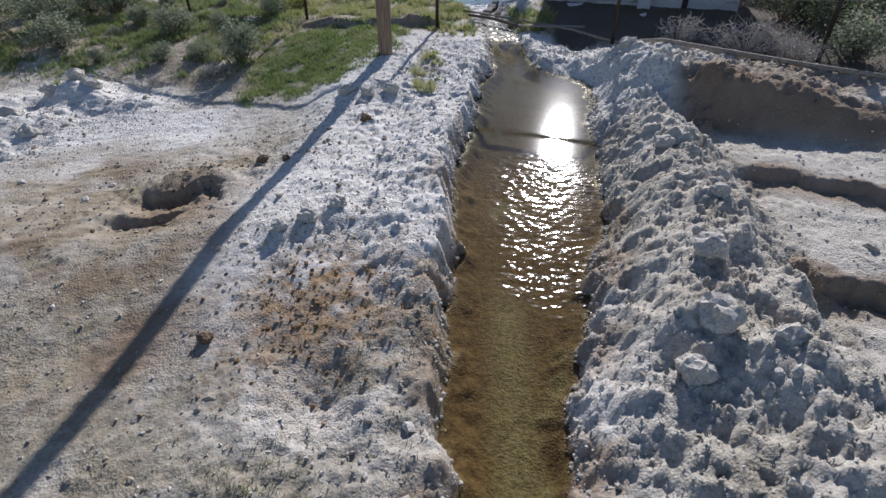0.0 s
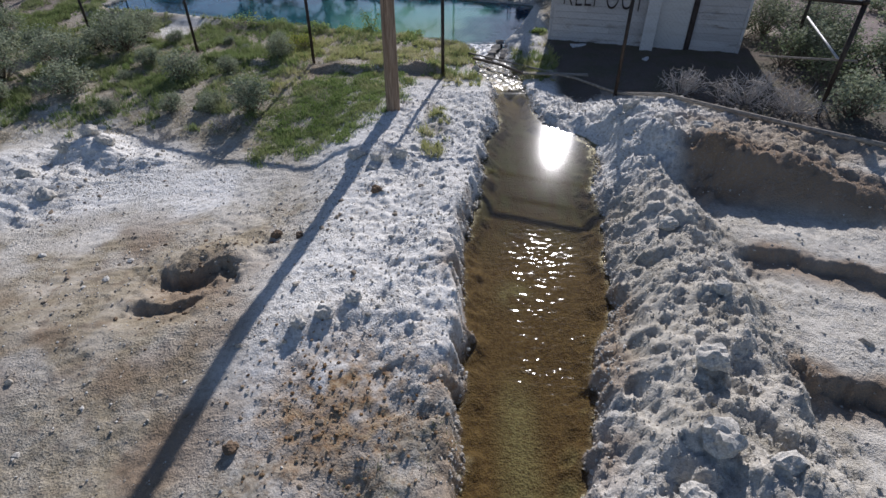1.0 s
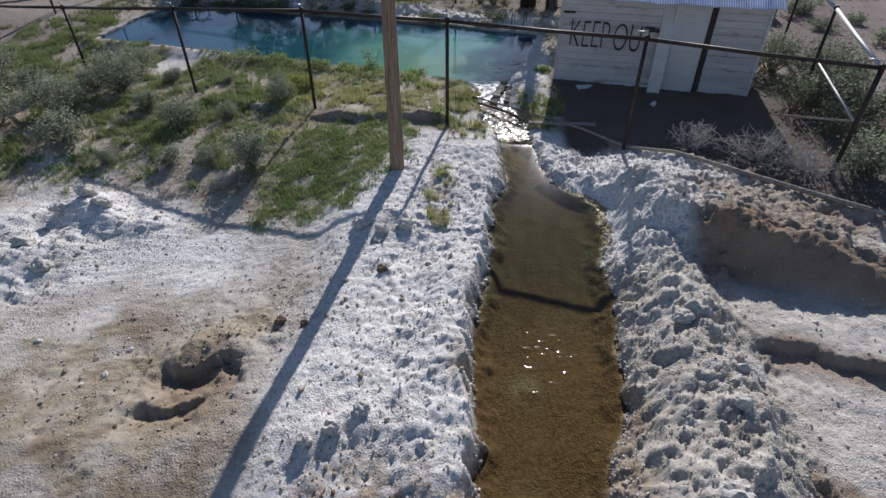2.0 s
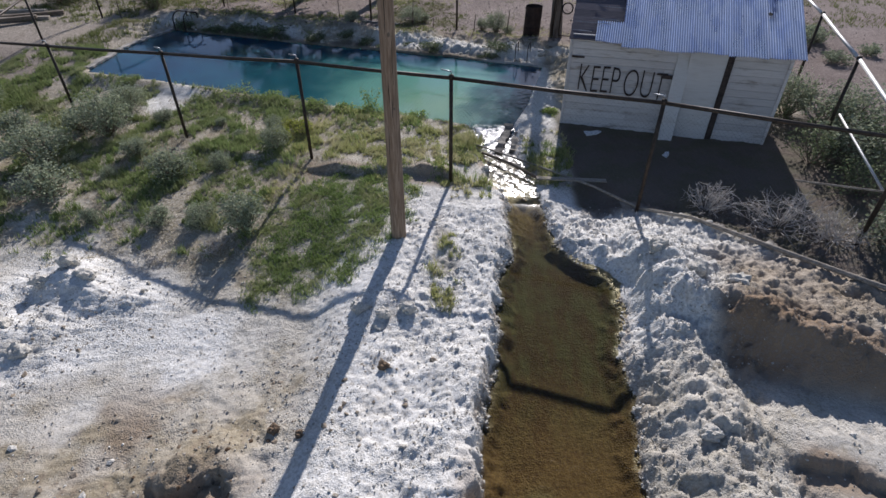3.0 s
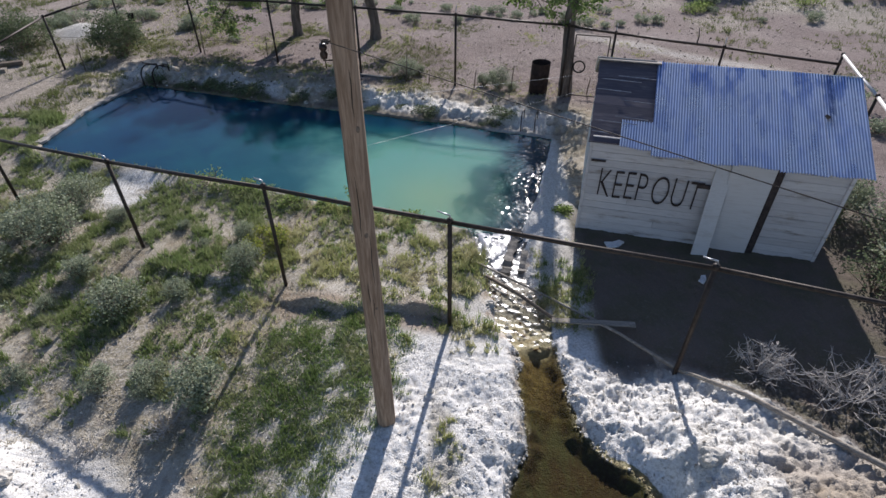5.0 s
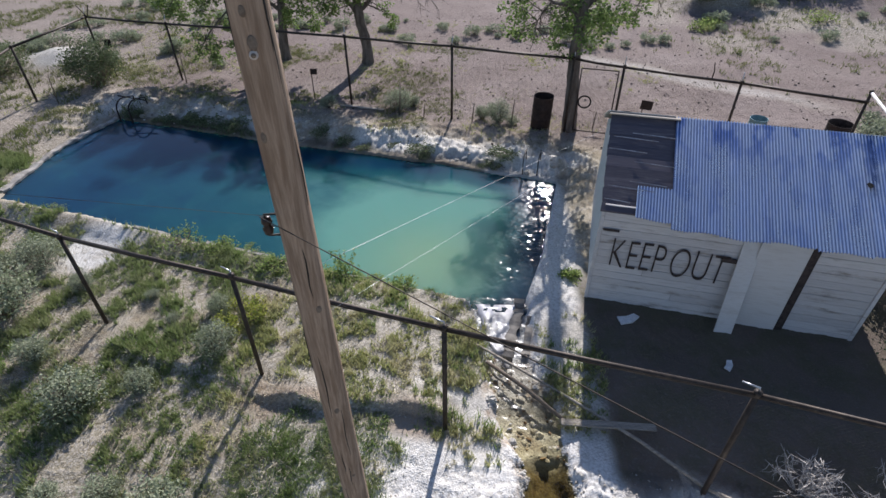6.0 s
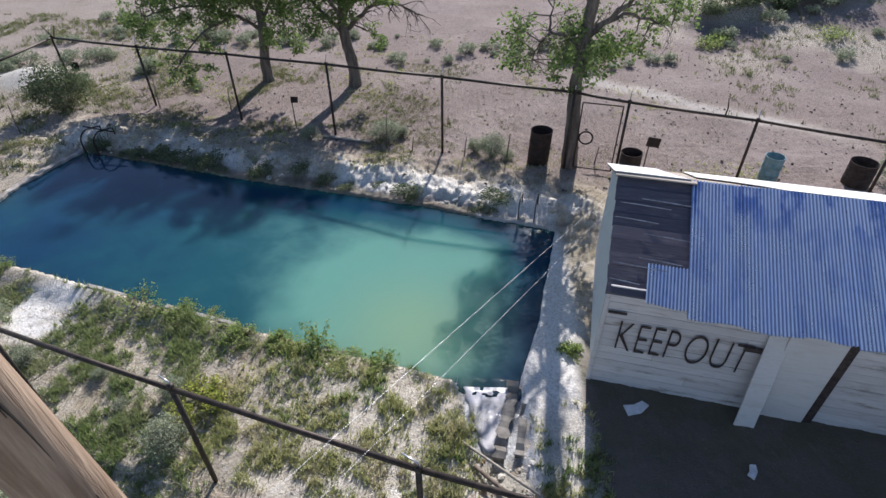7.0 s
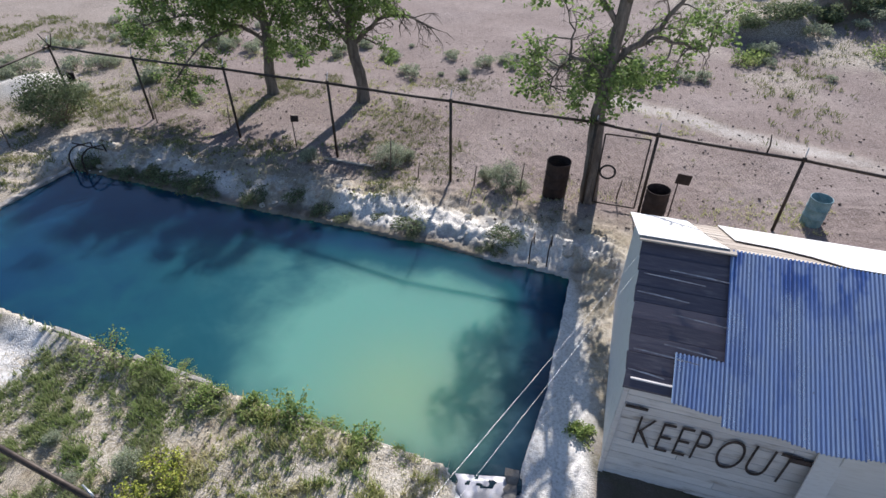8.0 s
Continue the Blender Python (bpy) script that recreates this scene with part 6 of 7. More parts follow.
SAGE = [make_bush("sagebrush", (-3.28, 9.80), 1, 0.40, 0.80, "sage", "tall feathery grey-green sagebrush on pale soil", "shrub", "sagebrush", 3000, 0.05, 40),
        make_bush("sagebrush", (-5.44, 11.61), 2, 0.48, 0.58, "sage", "grey-green sagebrush on pale soil", "shrub", "sagebrush", 2600, 0.05, 34),
        make_bush("sagebrush", (-7.79, 13.54), 3, 0.62, 1.05, "sage", "tall grey-green sagebrush by the fence", "shrub", "sagebrush", 4200, 0.055, 44),
        make_bush("sagebrush", (-10.3, 27.2), 4, 0.42, 0.40, "sage", "grey-green sagebrush on the far gravel", "shrub", "far sagebrush", 900, 0.075, 14),
        make_bush("sagebrush", (-12.6, 28.2), 5, 0.5, 0.45, "sage", "grey-green sagebrush on the far gravel", "shrub", "far sagebrush", 1000, 0.075, 14)]


def spread_bushes():
    rnd = random.Random(12)
    spots = [(-8.55, 13.8, 0.9), (-7.65, 11.0, 1.15), (-8.48, 12.2, 1.0), (-5.0, 10.05, 0.6), (-4.25, 10.15, 0.6), (-7.95, 14.9, 0.8), (-9.7, 13.3, 0.95), (-10.8, 13.6, 1.0), (-9.6, 11.7, 0.9),
             (-6.6, 12.5, 0.7), (-4.5, 11.9, 0.55), (-11.8, 14.8, 0.9), (-8.9, 10.4, 0.8), (-6.4, 10.2, 0.45), (-3.5, 12.6, 0.5), (-6.7, 14.2, 0.5)]
    for i in range(9):
        x = rnd.uniform(-12, -3.4)
        spots.append((x, rnd.uniform(9.7, 13.0) + 0.22 * max(0, -x - 6), rnd.uniform(0.25, 0.5)))
    for i in range(7):
        x = rnd.uniform(-9, -2.6)
        spots.append((x, 13.3 - 0.24 * (x + 2.6) * 0.9 + rnd.uniform(-0.5, 0.6), rnd.uniform(0.25, 0.45)))
    spots += [(1.6, 21.1, 0.62), (1.15, 21.35, 0.5), (2.0, 21.0, 0.45), (-1.3, 22.0, 0.7), (-0.9, 22.3, 0.5), (8.3, 12.2, 1.6), (8.9, 13.4, 1.3), (9.3, 11.2, 1.5), (7.6, 9.4, 1.2), (8.2, 14.5, 0.9), (-3.4, 21.9, 0.6)]
    near = len(spots) - 1
    for i in range(34):
        t = i / 33
        spots.append((-9.5 + 17.5 * t + rnd.uniform(-0.5, 0.5), 31.0 - 2.6 * t + rnd.gauss(0, 0.7), rnd.uniform(0.3, 0.85)))
    for i in range(34):
        x, y = rnd.uniform(-17, -7.5), rnd.uniform(25.5, 34)
        spots.append((x - 2.5 if math.hypot(x + 14.1, y - 26.3) < 1.6 else x, y, rnd.uniform(0.35, 0.95)))
    for i in range(46):
        spots.append((rnd.uniform(11, 26), rnd.uniform(27, 44), rnd.uniform(0.5, 1.0)))
    for i in range(12):
        spots.append((rnd.uniform(10.8, 14), rnd.uniform(12, 22), rnd.uniform(0.5, 1.2)))
    for i, (x, y, s) in enumerate(spots):
        q = Matrix.LocRotScale((x, y, ground_z(x, y) - 0.02), Euler((0, 0, rnd.uniform(0, 6.28))), (s, s, s * rnd.uniform(0.8, 1.1)))
        c = copy_thing(SAGE[i % 3] if i <= near else SAGE[3 + i % 2], q)
        if i > near:
            tagged(c, "grey-green sagebrush on the far gravel", "", "far sagebrush")
        elif i > near - 10:
            tagged(c, "grey-green shrub beside the fence", "", "shrubs by the fence")


spread_bushes()
for x, y, r, h, s in ((-11.4, 23.9, 0.85, 1.5, 5), (-15.3, 24.6, 1.0, 1.3, 6)):
    make_bush("juniper_bush", (x, y), s, r, h, "green_bush", "large dark green bush outside the fence", "bush", "dark bushes", 8000, 0.065, 60)
for x, y, r, h, s in ((11.2, 32.5, 0.6, 0.4, 71), (12.3, 32.8, 0.7, 0.4, 72), (13.2, 33.0, 0.6, 0.35, 73), (14.6, 33.4, 0.5, 0.6, 74), (15.7, 33.9, 0.7, 0.9, 75), (16.6, 33.6, 0.5, 0.5, 76), (17.4, 34.2, 0.7, 0.7, 77)):
    make_bush("greasewood", (x, y), s, r, h, "green_bush", "dark green brush along the far gully", "shrub", "gully brush", 1500, 0.09, 22)
for x, y, r, h, s in ((10.3, 30.0, 0.5, 0.3, 81), (10.9, 30.4, 0.45, 0.25, 82), (15.2, 30.2, 0.7, 0.35, 83)):
    make_bush("rabbitbrush", (x, y), s, r, h, "weed", "bright yellow-green low brush on the slope", "shrub", "slope brush", 700, 0.08, 14)
for x, y, r, h, s in ((7.6, 12.1, 0.6, 0.8, 15), (8.6, 12.6, 0.7, 0.9, 16), (7.9, 10.9, 0.6, 0.6, 17), (7.5, 14.2, 0.5, 0.6, 18), (8.7, 11.6, 0.6, 0.7, 19)):
    make_bush("shrub", (x, y), s, r, h, "green_bush", "leafy green shrub in the shed's shade", "shrub", "shrubs by the shed", 1200, 0.06, 24)
for x, y, r, h, s in ((-1.78, 14.42, 0.34, 0.30, 31), (-0.55, 14.15, 0.28, 0.20, 32), (-2.35, 14.55, 0.25, 0.22, 33), (2.62, 14.4, 0.2, 0.3, 34), (-5.2, 15.48, 0.45, 0.25, 35), (-4.3, 15.2, 0.35, 0.22, 36), (2.5, 16.6, 0.15, 0.2, 37)):
    make_bush("weed_clump", (x, y), s, r, h * 0.36, "weed", "bright green leafy weeds at the pool edge", "weed", "weeds at the pool", 700, 0.05, 16)
tall = thing("tall_weed", (-1.66, 14.50, -0.05), "tall thin green weed beside the water", "weed")
bm = bmesh.new()
rs = np.random.RandomState(77)
cs = []
for i in range(9):
    e = Vector((rs.uniform(-0.28, 0.28), rs.uniform(-0.15, 0.2), rs.uniform(0.35, 0.7)))
    tube(bm, ((0, 0, 0), e * 0.55 + Vector((0, 0, 0.08)), e), [0.006, 0.004, 0.002], 4, False)
    cs += [(tuple(e * f), 0.5) for f in (0.35, 0.55, 0.75, 0.95)]
part("stalks", bm, M["lawn"], tall)
V, F = leaf_cloud(cs, 9, 0.06, 0.06, rs)
ob = new("leaves", np_mesh("leaves", V, F, M["lawn"]))
ob.parent = tall
for x, y, s in ((-3.05, 13.25, 41), (-3.5, 13.0, 42), (-3.3, 13.55, 43)):
    make_bush("flowering_weed", (x, y), s, 0.26, 0.34, "yellow", "yellow-flowered weed clump near the fence", "weed", "yellow weeds", 520, 0.045, 14)
for x, y, r, h, s in ((4.85, 10.25, 0.5, 0.55, 51), (5.95, 9.85, 0.80, 0.62, 52), (6.7, 9.55, 0.6, 0.5, 53)):
    make_bush("dead_bush", (x, y), s, r, h, "twig", "bleached leafless tumbleweed in the shade", "dead bush", "dead bushes", 0, 0.03, 34, 0.6, True)
make_bush("dead_bush", (-3.65, 9.30), 54, 0.35, 0.25, "twig", "small grey dead bush on pale soil", "dead bush", "dead bushes", 0, 0.03, 16, 0.6, True)
make_bush("dead_bush", (-4.75, 8.95), 55, 0.3, 0.22, "twig", "small grey dead bush on pale soil", "dead bush", "dead bushes", 0, 0.03, 12, 0.6, True)


# ---- grass: uncounted blades ----
def blades(name, x, y, h, wid, mat, label, seed, lean=0.5):
    rs = np.random.RandomState(seed)
    n = len(x)
    z = land(x, y) - 0.01
    a = rs.uniform(0, 2 * np.pi, n)
    hh = h * rs.uniform(0.5, 1.2, n) * (1 + 1.6 * fbm(x * 2.6, y * 2.6, 88))
    b = rs.uniform(0, 2 * np.pi, n)
    lx, ly = np.cos(b) * lean * hh * rs.rand(n), np.sin(b) * lean * hh * rs.rand(n)
    wx, wy = np.cos(a) * wid, np.sin(a) * wid
    V = np.empty((n, 3, 3))
    V[:, 0] = np.stack([x - wx, y - wy, z], 1)
    V[:, 1] = np.stack([x + wx, y + wy, z], 1)
    V[:, 2] = np.stack([x + lx, y + ly, z + hh], 1)
    F = np.arange(3 * n).reshape(n, 3)
    tagged(new(name, np_mesh(name, V.reshape(-1, 3), F, M[mat])), label, "grass", "", "stuff")


def strew(n, x0, x1, y0, y1, seed, weight):
    rs = np.random.RandomState(seed)
    x, y = rs.uniform(x0, x1, n), rs.uniform(y0, y1, n)
    k = rs.rand(n) < weight(x, y)
    return x[k], y[k]


def tufted(x, y, per, spread, seed):
    """Blades gathered into tufts."""
    rs = np.random.RandomState(seed)
    k = np.repeat(np.arange(len(x)), per)
    g = spread * (0.4 + rs.rand(len(x)))[k]
    return x[k] + rs.normal(0, 1, len(k)) * g, y[k] + rs.normal(0, 1, len(k)) * g


x, y = strew(26000, -3.8, -0.1, 7.8, 12.2, 1, lambda x, y: 0.62 * greenness(x, y)[0] * sm(-0.28, 0.05, fbm(x * 4.5, y * 4.5, 89)))
x, y = tufted(x, y, 9, 0.05, 101)
blades("lawn_grass", x, y, 0.065, 0.008, "lawn", "short lush green grass beside the pole", 1)
x, y = strew(52000, -13, 3, 7.4, 19, 2, lambda x, y: greenness(x, y)[1] * (0.72 + 0.28 * np.maximum(sm(-4, -1.5, x), sm(-9.8, -10.6, x))) * sm(-0.10, 0.12, fbm(x * 2.3, y * 2.3, 71)) * (1 - 0.45 * sm(0.02, 0.16, fbm(x * 1.0, y * 1.0, 146)) * sm(-4.5, -3.0, x)) * (pool_distance(x, y) < -0.06))
x, y = tufted(x, y, 13, 0.035, 102)
w = x < -3.2 + 0.6 * fbm(x, y, 148)
blades("meadow_grass", x[~w], y[~w], 0.11, 0.010, "dry_grass", "yellow-green patchy grass round the pool", 2, 0.8)
blades("meadow_grass", x[w], y[w], 0.12, 0.010, "west_grass", "olive-green patchy grass among the sagebrush", 10, 0.8)
x, y = strew(13000, -13, 3, 9.0, 19, 3, lambda x, y: 0.9 * greenness(x, y)[1] * sm(0.0, 0.15, fbm(x * 1.1, y * 1.1, 72)) * (pool_distance(x, y) < -0.06))
x, y = tufted(x, y, 12, 0.035, 103)
blades("green_grass", x, y, 0.12, 0.010, "lawn", "fresh green grass tufts near the water", 3, 0.7)
x, y = strew(120000, -11, 1.0, 9.0, 15.5, 8, lambda x, y: sm(-0.5, -1.5, x - 0.5 * (y - 10)) * (0.15 + 0.6 * sm(-0.1, 0.15, fbm(x * 1.7, y * 1.7, 87))) * (pool_distance(x, y) < -0.08))
blades("straw_litter", x, y, 0.055, 0.008, "straw", "flattened dry straw on the pale soil", 8, 2.2)
x, y = strew(60000, -11, 8.5, 19.0, 27.5, 11, lambda x, y: sm(-0.5, -1.2, pool_distance(x, y)) * (0.10 + 0.8 * sm(-0.05, 0.15, fbm(x * 1.4, y * 1.4, 152)) * sm(25.5, 22.5, y + 0.25 * x)))
blades("dry_litter", x, y, 0.05, 0.009, "straw", "flattened dry litter on the gravel behind the pool", 11, 2.2)
x, y = strew(16000, -12, 3, 19.3, 28.0, 12, lambda x, y: sm(-0.4, -1.0, pool_distance(x, y)) * sm(0.02, 0.18, fbm(x * 0.9, y * 0.9, 153)) * sm(4.0, -2.0, x))
x, y = tufted(x, y, 8, 0.05, 108)
blades("far_bank_grass", x, y, 0.07, 0.009, "olive_grass", "olive grass under the far trees", 12, 0.9)
x, y = strew(12000, -24, -9, 14, 34, 4, lambda x, y: 0.8 * sm(-0.1, 0.12, fbm(x * 0.6, y * 0.6, 73)) * (pool_distance(x, y) < -0.1))
x, y = tufted(x, y, 8, 0.06, 104)
k = blob(x, y, -14.1, 26.3, 1.2, 1.0) < 0.3
x, y = x[k], y[k]
blades("far_grass", x, y, 0.14, 0.013, "olive_grass", "olive-green tufted grass on the far flat", 4, 0.8)
x, y = strew(12000, 7, 30, 22, 50, 5, lambda x, y: 0.8 * sm(6, 12, x + 0.25 * (y - 30)) * sm(-0.08, 0.12, fbm(x * 0.4, y * 0.4, 74)))
x, y = tufted(x, y, 8, 0.08, 106)
blades("slope_grass", x, y, 0.13, 0.013, "olive_grass", "patchy grass on the far slope", 5, 0.8)
x, y = strew(9000, -13, 9, 19.5, 31, 6, lambda x, y: 0.7 * sm(0.0, 0.16, fbm(x * 0.8, y * 0.8, 75)) * (pool_distance(x, y) < -0.2))
x, y = tufted(x, y, 9, 0.05, 105)
blades("bank_grass", x, y, 0.08, 0.010, "dry_grass", "thin dry grass on the gravel", 6, 0.9)


x, y = strew(2600, -1.6, 0.85, 1.0, 3.4, 9, lambda x, y: np.clip(blob(x, y, -0.4, 1.35, 0.45, 0.9) + 0.35 * sm(0.4, 0.65, x) * sm(0.88, 0.8, x) * sm(-0.1, 0.15, fbm(x * 3, y * 3, 147)) + 0.35 * blob(x, y, -0.5, 2.0, 0.3, 1.0) + 0.25 * blob(x, y, 0.2, 2.4, 0.3, 1.0), 0, 1))
x, y = tufted(x, y, 6, 0.02, 107)
blades("bank_moss", x, y, 0.035, 0.004, "olive_grass", "thin olive grass on the stained bank", 9, 1.0)


# ---- clods and stones: uncounted ----
def clods(name, x, y, size, mat, label, seed, sink=0.35):
    rs = np.random.RandomState(seed)
    bm = bmesh.new()
    bmesh.ops.create_icosphere(bm, subdivisions=1, radius=1.0)
    base = np.array([v.co[:] for v in bm.verts])
    face = np.array([[v.index for v in f.verts] for f in bm.faces])
    bm.free()
    if len(x) > 4000:
        base = np.array([(1, 0, 0), (-1, 0, 0), (0, 1, 0), (0, -1, 0), (0, 0, 1), (0, 0, -1)], float)
        face = np.array([(0, 2, 4), (2, 1, 4), (1, 3, 4), (3, 0, 4), (2, 0, 5), (1, 2, 5), (3, 1, 5), (0, 3, 5)])
    n, k = len(x), len(base)
    z = land(x, y)
    q = rs.normal(0, 1, (n, 3, 3))
    R = np.linalg.qr(q)[0]
    s = size[:, None] * rs.uniform(0.6, 1.25, (n, 3))
    jit = 1 + rs.normal(0, 0.16, (n, k))
    P = base[None] * jit[..., None] * s[:, None, :]
    P = np.einsum("nij,nkj->nki", R, P)
    P[..., 2] *= 0.75
    P += np.stack([x, y, z + size * (0.55 - sink)], 1)[:, None, :]
    F = (face[None] + (np.arange(n) * k)[:, None, None]).reshape(-1, 3)
    tagged(new(name, np_mesh(name, P.reshape(-1, 3), F, M[mat])), label, "soil", "", "stuff")


def on_banks(x, y):
    inside = np.minimum(x - bank_left(y), bank_right(y) - x)
    dark = 0.9 * sm(3.9, 4.5, x) * sm(6.0, 6.6, y) + blob(x, y, -0.25, 2.95, 0.9, 1.2) + blob(x, y, -2.3, 5.0, 0.9, 1.0)
    return np.clip((roughness_of(x, y) - 0.2) * 1.2 + 0.05, 0, 1) * (inside < -0.03) * sm(10.8, 9.8, y) * np.where(x > 3.4, sm(0.05, -0.1, y - fallen_line(x)), 1.0) * np.clip(1 - dark, 0.08, 1)


rs = np.random.RandomState(9)
x, y = strew(70000, -7.2, 7.4, 0.4, 10.8, 21, on_banks)
clods("mineral_crumbs", x, y, 0.005 + 0.019 * rs.rand(len(x)) ** 3, "white_clod", "pale crumbs of mineral crust on the banks", 22)
x, y = strew(1200, -6.8, 7.2, 0.4, 10.6, 23, lambda x, y: on_banks(x, y) ** 1.6)
clods("mineral_clods", x, y, 0.025 + 0.045 * rs.rand(len(x)) ** 2, "white_clod", "lumpy pale clods of mineral crust", 24, 0.5)
x, y = strew(30000, -8, 0.5, 0.5, 8.5, 25, lambda x, y: 0.16 + 0.7 * sm(0.06, 0.2, fbm(x * 1.3, y * 1.3, 76)))
clods("soil_crumbs", x, y, 0.004 + 0.014 * rs.rand(len(x)) ** 4, "tan_clod", "brown crumbs of soil on the flat", 26)
x, y = strew(9000, -12, 14, 19.3, 32, 27, lambda x, y: (pool_distance(x, y) < -0.3) * 0.8)
clods("gravel_stones", x, y, 0.008 + 0.040 * rs.rand(len(x)) ** 5, "gravel_clod", "dark stones strewn on the gravel flat", 28)
x, y = strew(260, -9.5, 3.2, 18.2, 22.4, 33, lambda x, y: sm(-1.5, -0.9, pool_distance(x, y)) * sm(-0.03, -0.12, pool_distance(x, y)) * sm(17.9, 18.6, y + 0.25 * x))
clods("bank_rocks", x, y, 0.02 + 0.10 * rs.rand(len(x)) ** 3, "white_clod", "pale broken crust along the far bank", 34, 0.5)
x, y = strew(260, -3.4, -1.4, 3.7, 5.9, 29, lambda x, y: np.clip(blob(x, y, -2.3, 5.3, 0.6, 1) + blob(x, y, -2.4, 4.4, 0.6, 0.8), 0, 1))
clods("dug_clods", x, y, 0.010 + 0.030 * rs.rand(len(x)) ** 3, "brown_clod", "dark clods round the dug holes", 30, 0.6)


def make_clod(x, y, s, mat, label, seed):
    rs = np.random.RandomState(seed)
    bm = bmesh.new()
    bmesh.ops.create_icosphere(bm, subdivisions=3, radius=1.0)
    o = Vector(rs.uniform(-50, 50, 3))
    z0 = ground_z(x, y)
    for v in bm.verts:
        d = 1 + 0.45 * noise.noise(v.co * 1.3 + o) + 0.28 * noise.noise(v.co * 3.1 + o) + 0.14 * noise.noise(v.co * 7 + o)
        v.co = Vector((v.co.x * s * d, v.co.y * s * d * 0.85, v.co.z * s * d * 0.75))
        v.co += Vector((x, y, z0 + s * 0.25))
    return single("clod", bm, M[mat], label, "clod", "large clods")


for i, (x, y, s, mt) in enumerate(((-0.33, 4.22, 0.085, "white_clod"), (-0.60, 4.02, 0.10, "white_clod"), (-0.85, 3.88, 0.08, "white_clod"), (-0.43, 6.55, 0.075, "brown_clod"), (-1.15, 2.62, 0.07, "brown_clod"),
                                   (3.0, 3.30, 0.14, "white_clod"), (2.85, 2.55, 0.17, "white_clod"), (3.25, 2.35, 0.12, "white_clod"), (2.55, 2.15, 0.13, "white_clod"), (3.45, 4.3, 0.10, "white_clod"), (3.3, 5.6, 0.11, "white_clod"),
                                   (-0.2, 7.55, 0.12, "white_clod"), (-0.55, 7.45, 0.10, "white_clod"), (-0.9, 7.6, 0.12, "white_clod"), (-5.9, 8.75, 0.16, "white_clod"), (-5.5, 8.5, 0.14, "white_clod"), (-6.2, 8.4, 0.15, "white_clod"),
                                   (-6.3, 7.5, 0.15, "white_clod"), (-5.8, 7.1, 0.14, "white_clod"), (3.9, 8.1, 0.16, "white_clod"), (4.4, 7.9, 0.15, "white_clod"), (3.5, 8.6, 0.14, "white_clod"), (-1.3, 5.65, 0.06, "brown_clod"), (-1.65, 5.75, 0.07, "brown_clod"), (1.0, 11.6, 0.09, "white_clod"))):
    make_clod(x, y, s, mt, "pale lump of mineral crust on the bank" if mt == "white_clod" else "dark brown clod on pale soil", 100 + i)


# ---- small plants along the pool's rim ----
rnd = random.Random(90)
rim_weed = make_bush("weed_clump", (-3.1, 14.62), 61, 0.30, 0.22, "weed", "bright green leafy weeds at the pool edge", "weed", "weeds at the pool", 800, 0.045, 16)
for i in range(22):
    t = rnd.uniform(0, 1) ** 0.8
    x = 0.5 - 9.4 * t
    y = 13.92 - 0.302 * (x - 0.5) - 0.10 - abs(rnd.gauss(0, 0.22))
    if -8.0 < x < -6.2:
        continue
    q = rnd.uniform(0.35, 0.95)
    copy_thing(rim_weed, Matrix.LocRotScale((x, y, ground_z(x, y) - 0.02), Euler((0, 0, rnd.uniform(0, 6.28))), (q * 1.5, q * 1.0, q * rnd.uniform(0.18, 0.34))))
bank_weed = make_bush("bank_weed", (-6.0, 20.55), 62, 0.36, 0.26, "green_bush", "dark green weeds hanging over the far bank", "weed", "weeds on the far bank", 800, 0.055, 16)
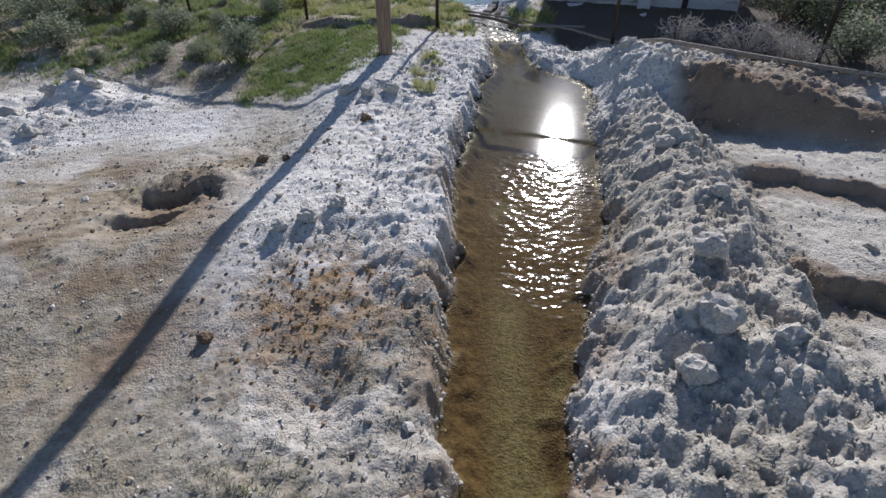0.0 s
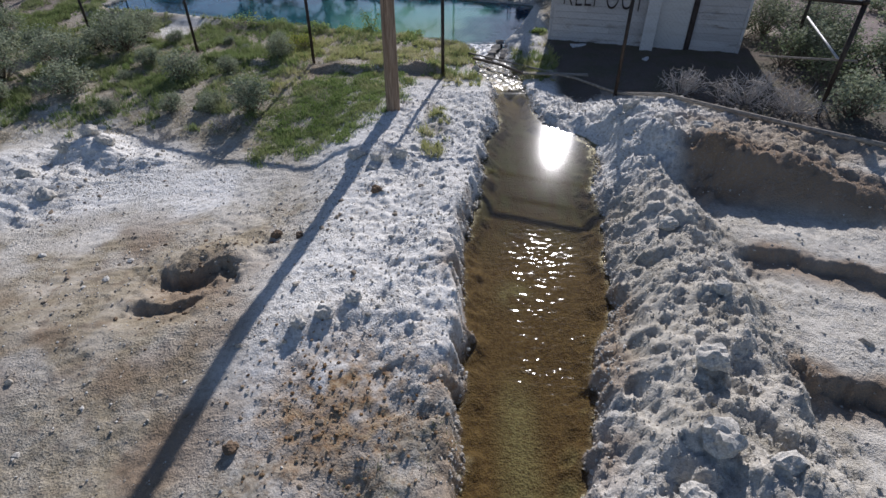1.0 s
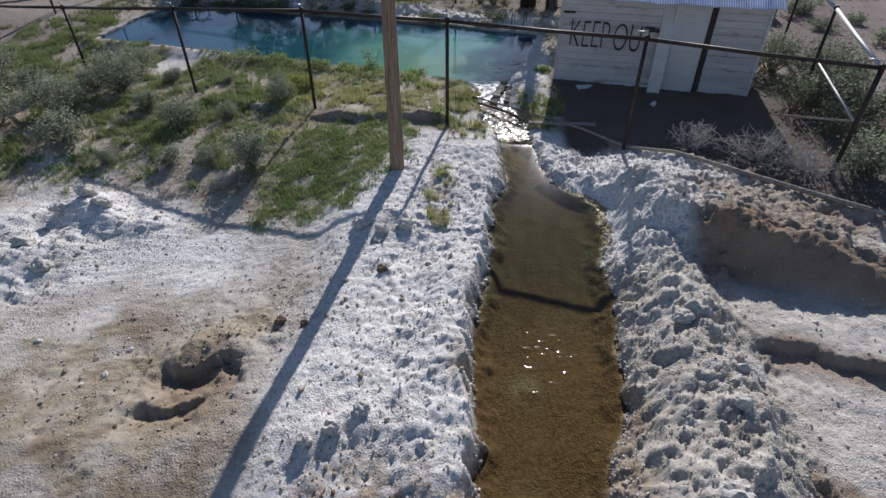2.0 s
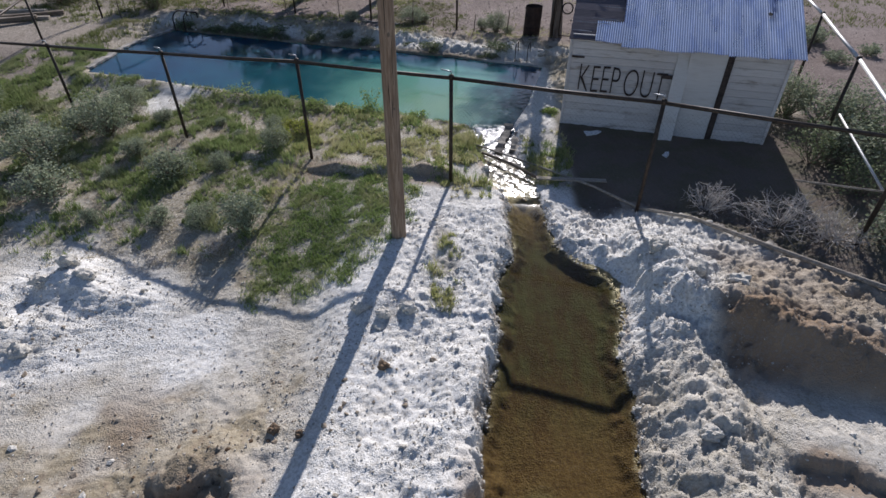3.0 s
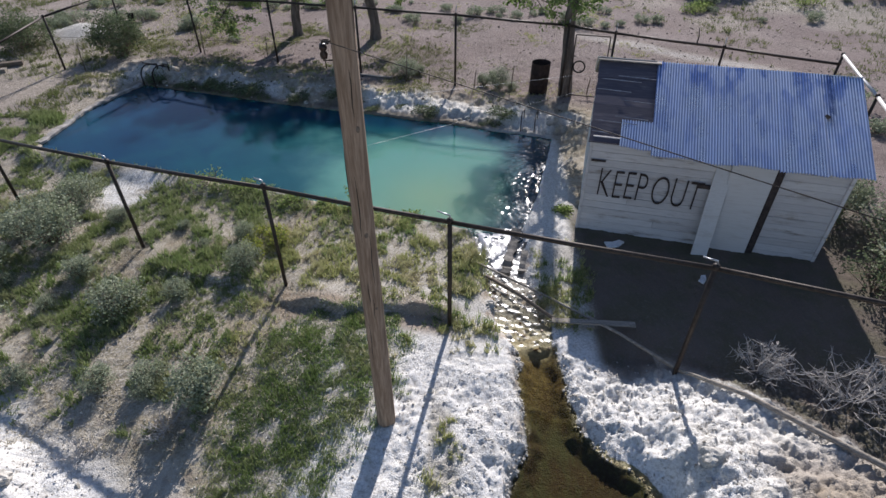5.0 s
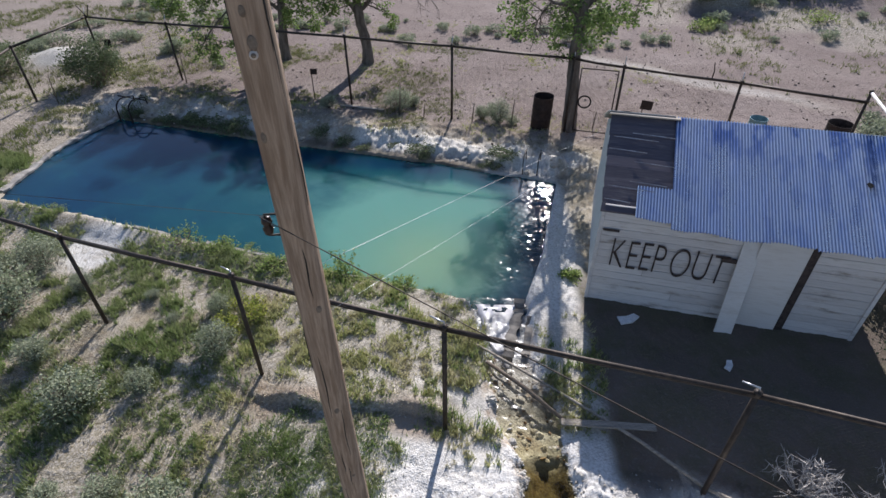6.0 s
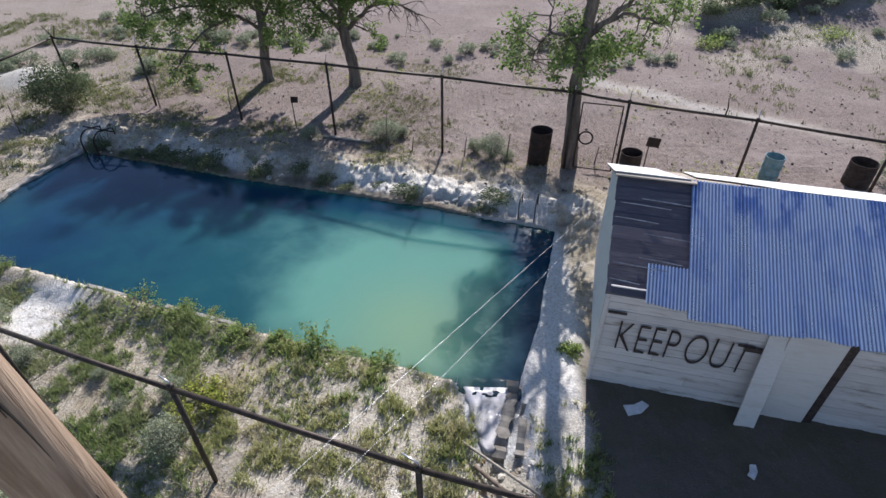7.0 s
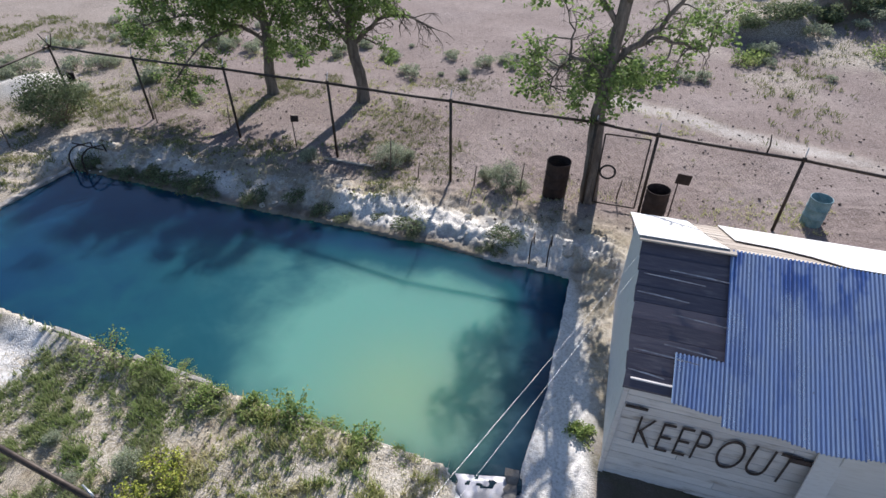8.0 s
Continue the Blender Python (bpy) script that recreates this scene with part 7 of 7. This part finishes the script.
for i in range(34):
    t = i / 33
    x = -9.2 + 10.9 * t + rnd.uniform(-0.25, 0.25)
    if rnd.random() < 0.25 or 0.0 < x < 0.9:
        continue
    y = 21.36 - 0.272 * (x + 9.4) + 0.16 + abs(rnd.gauss(0, 0.18))
    q = rnd.uniform(0.4, 1.1)
    copy_thing(bank_weed, Matrix.LocRotScale((x, y, ground_z(x, y) - 0.03), Euler((0, 0, rnd.uniform(0, 6.28))), (q * 1.3, q * 0.8, q * rnd.uniform(0.6, 1.0))))
x, y = strew(1400, -1.6, 0.8, 1.9, 4.0, 91, lambda x, y: np.clip(blob(x, y, -0.25, 2.95, 0.9, 1.0), 0, 1))
clods("orange_crumbs", x, y, 0.007 + 0.02 * np.random.RandomState(92).rand(len(x)) ** 3, "rust_clod", "rust-brown crumbs on the stained bank", 93)
x, y = strew(420, 0.85, 2.2, 10.7, 13.6, 94, lambda x, y: sm(-0.25, -0.02, in_ditch(x, y)) * np.where(y > 12.4, 0.0, 0.8))
clods("outlet_stones", x, y, 0.012 + 0.05 * np.random.RandomState(95).rand(len(x)) ** 3, "white_clod", "wet crusted stones in the outlet trickle", 96, 0.35)
x, y = strew(70, 0.85, 2.1, 10.7, 12.6, 97, lambda x, y: sm(-0.15, 0.05, in_ditch(x, y)))
clods("outlet_pebbles", x, y, 0.012 + 0.03 * np.random.RandomState(98).rand(len(x)) ** 2, "rust_clod", "rust-stained pebbles in the outlet trickle", 99, 0.35)
x, y = strew(2600, -7.5, 0.2, 0.8, 7.6, 111, lambda x, y: 0.03 + 0.9 * sm(0.10, 0.24, fbm(x * 1.15, y * 1.15, 112)) * sm(0.2, -0.6, x) + 0.8 * np.clip(blob(x, y, -1.55, 5.7, 0.35, 1) + blob(x, y, -3.3, 5.2, 0.4, 1) + blob(x, y, -2.0, 5.4, 0.4, 0.8), 0, 1))
clods("soil_lumps", x, y, 0.010 + 0.045 * np.random.RandomState(113).rand(len(x)) ** 4, "tan_clod", "crusted brown lumps of soil on the flat", 114, 0.75)
x, y = strew(60000, 0.5, 3.2, 0.5, 10.9, 121, lambda x, y: sm(-0.16, -0.06, in_ditch(x, y)) * sm(0.01, -0.02, in_ditch(x, y)) * (0.35 + 0.65 * sm(-0.1, 0.1, fbm(x * 3, y * 3, 122))))
clods("waterline_crust", x, y, 0.006 + 0.022 * np.random.RandomState(123).rand(len(x)) ** 3, "white_clod", "cream-white crust of crumbs along the waterline", 124, 0.3)
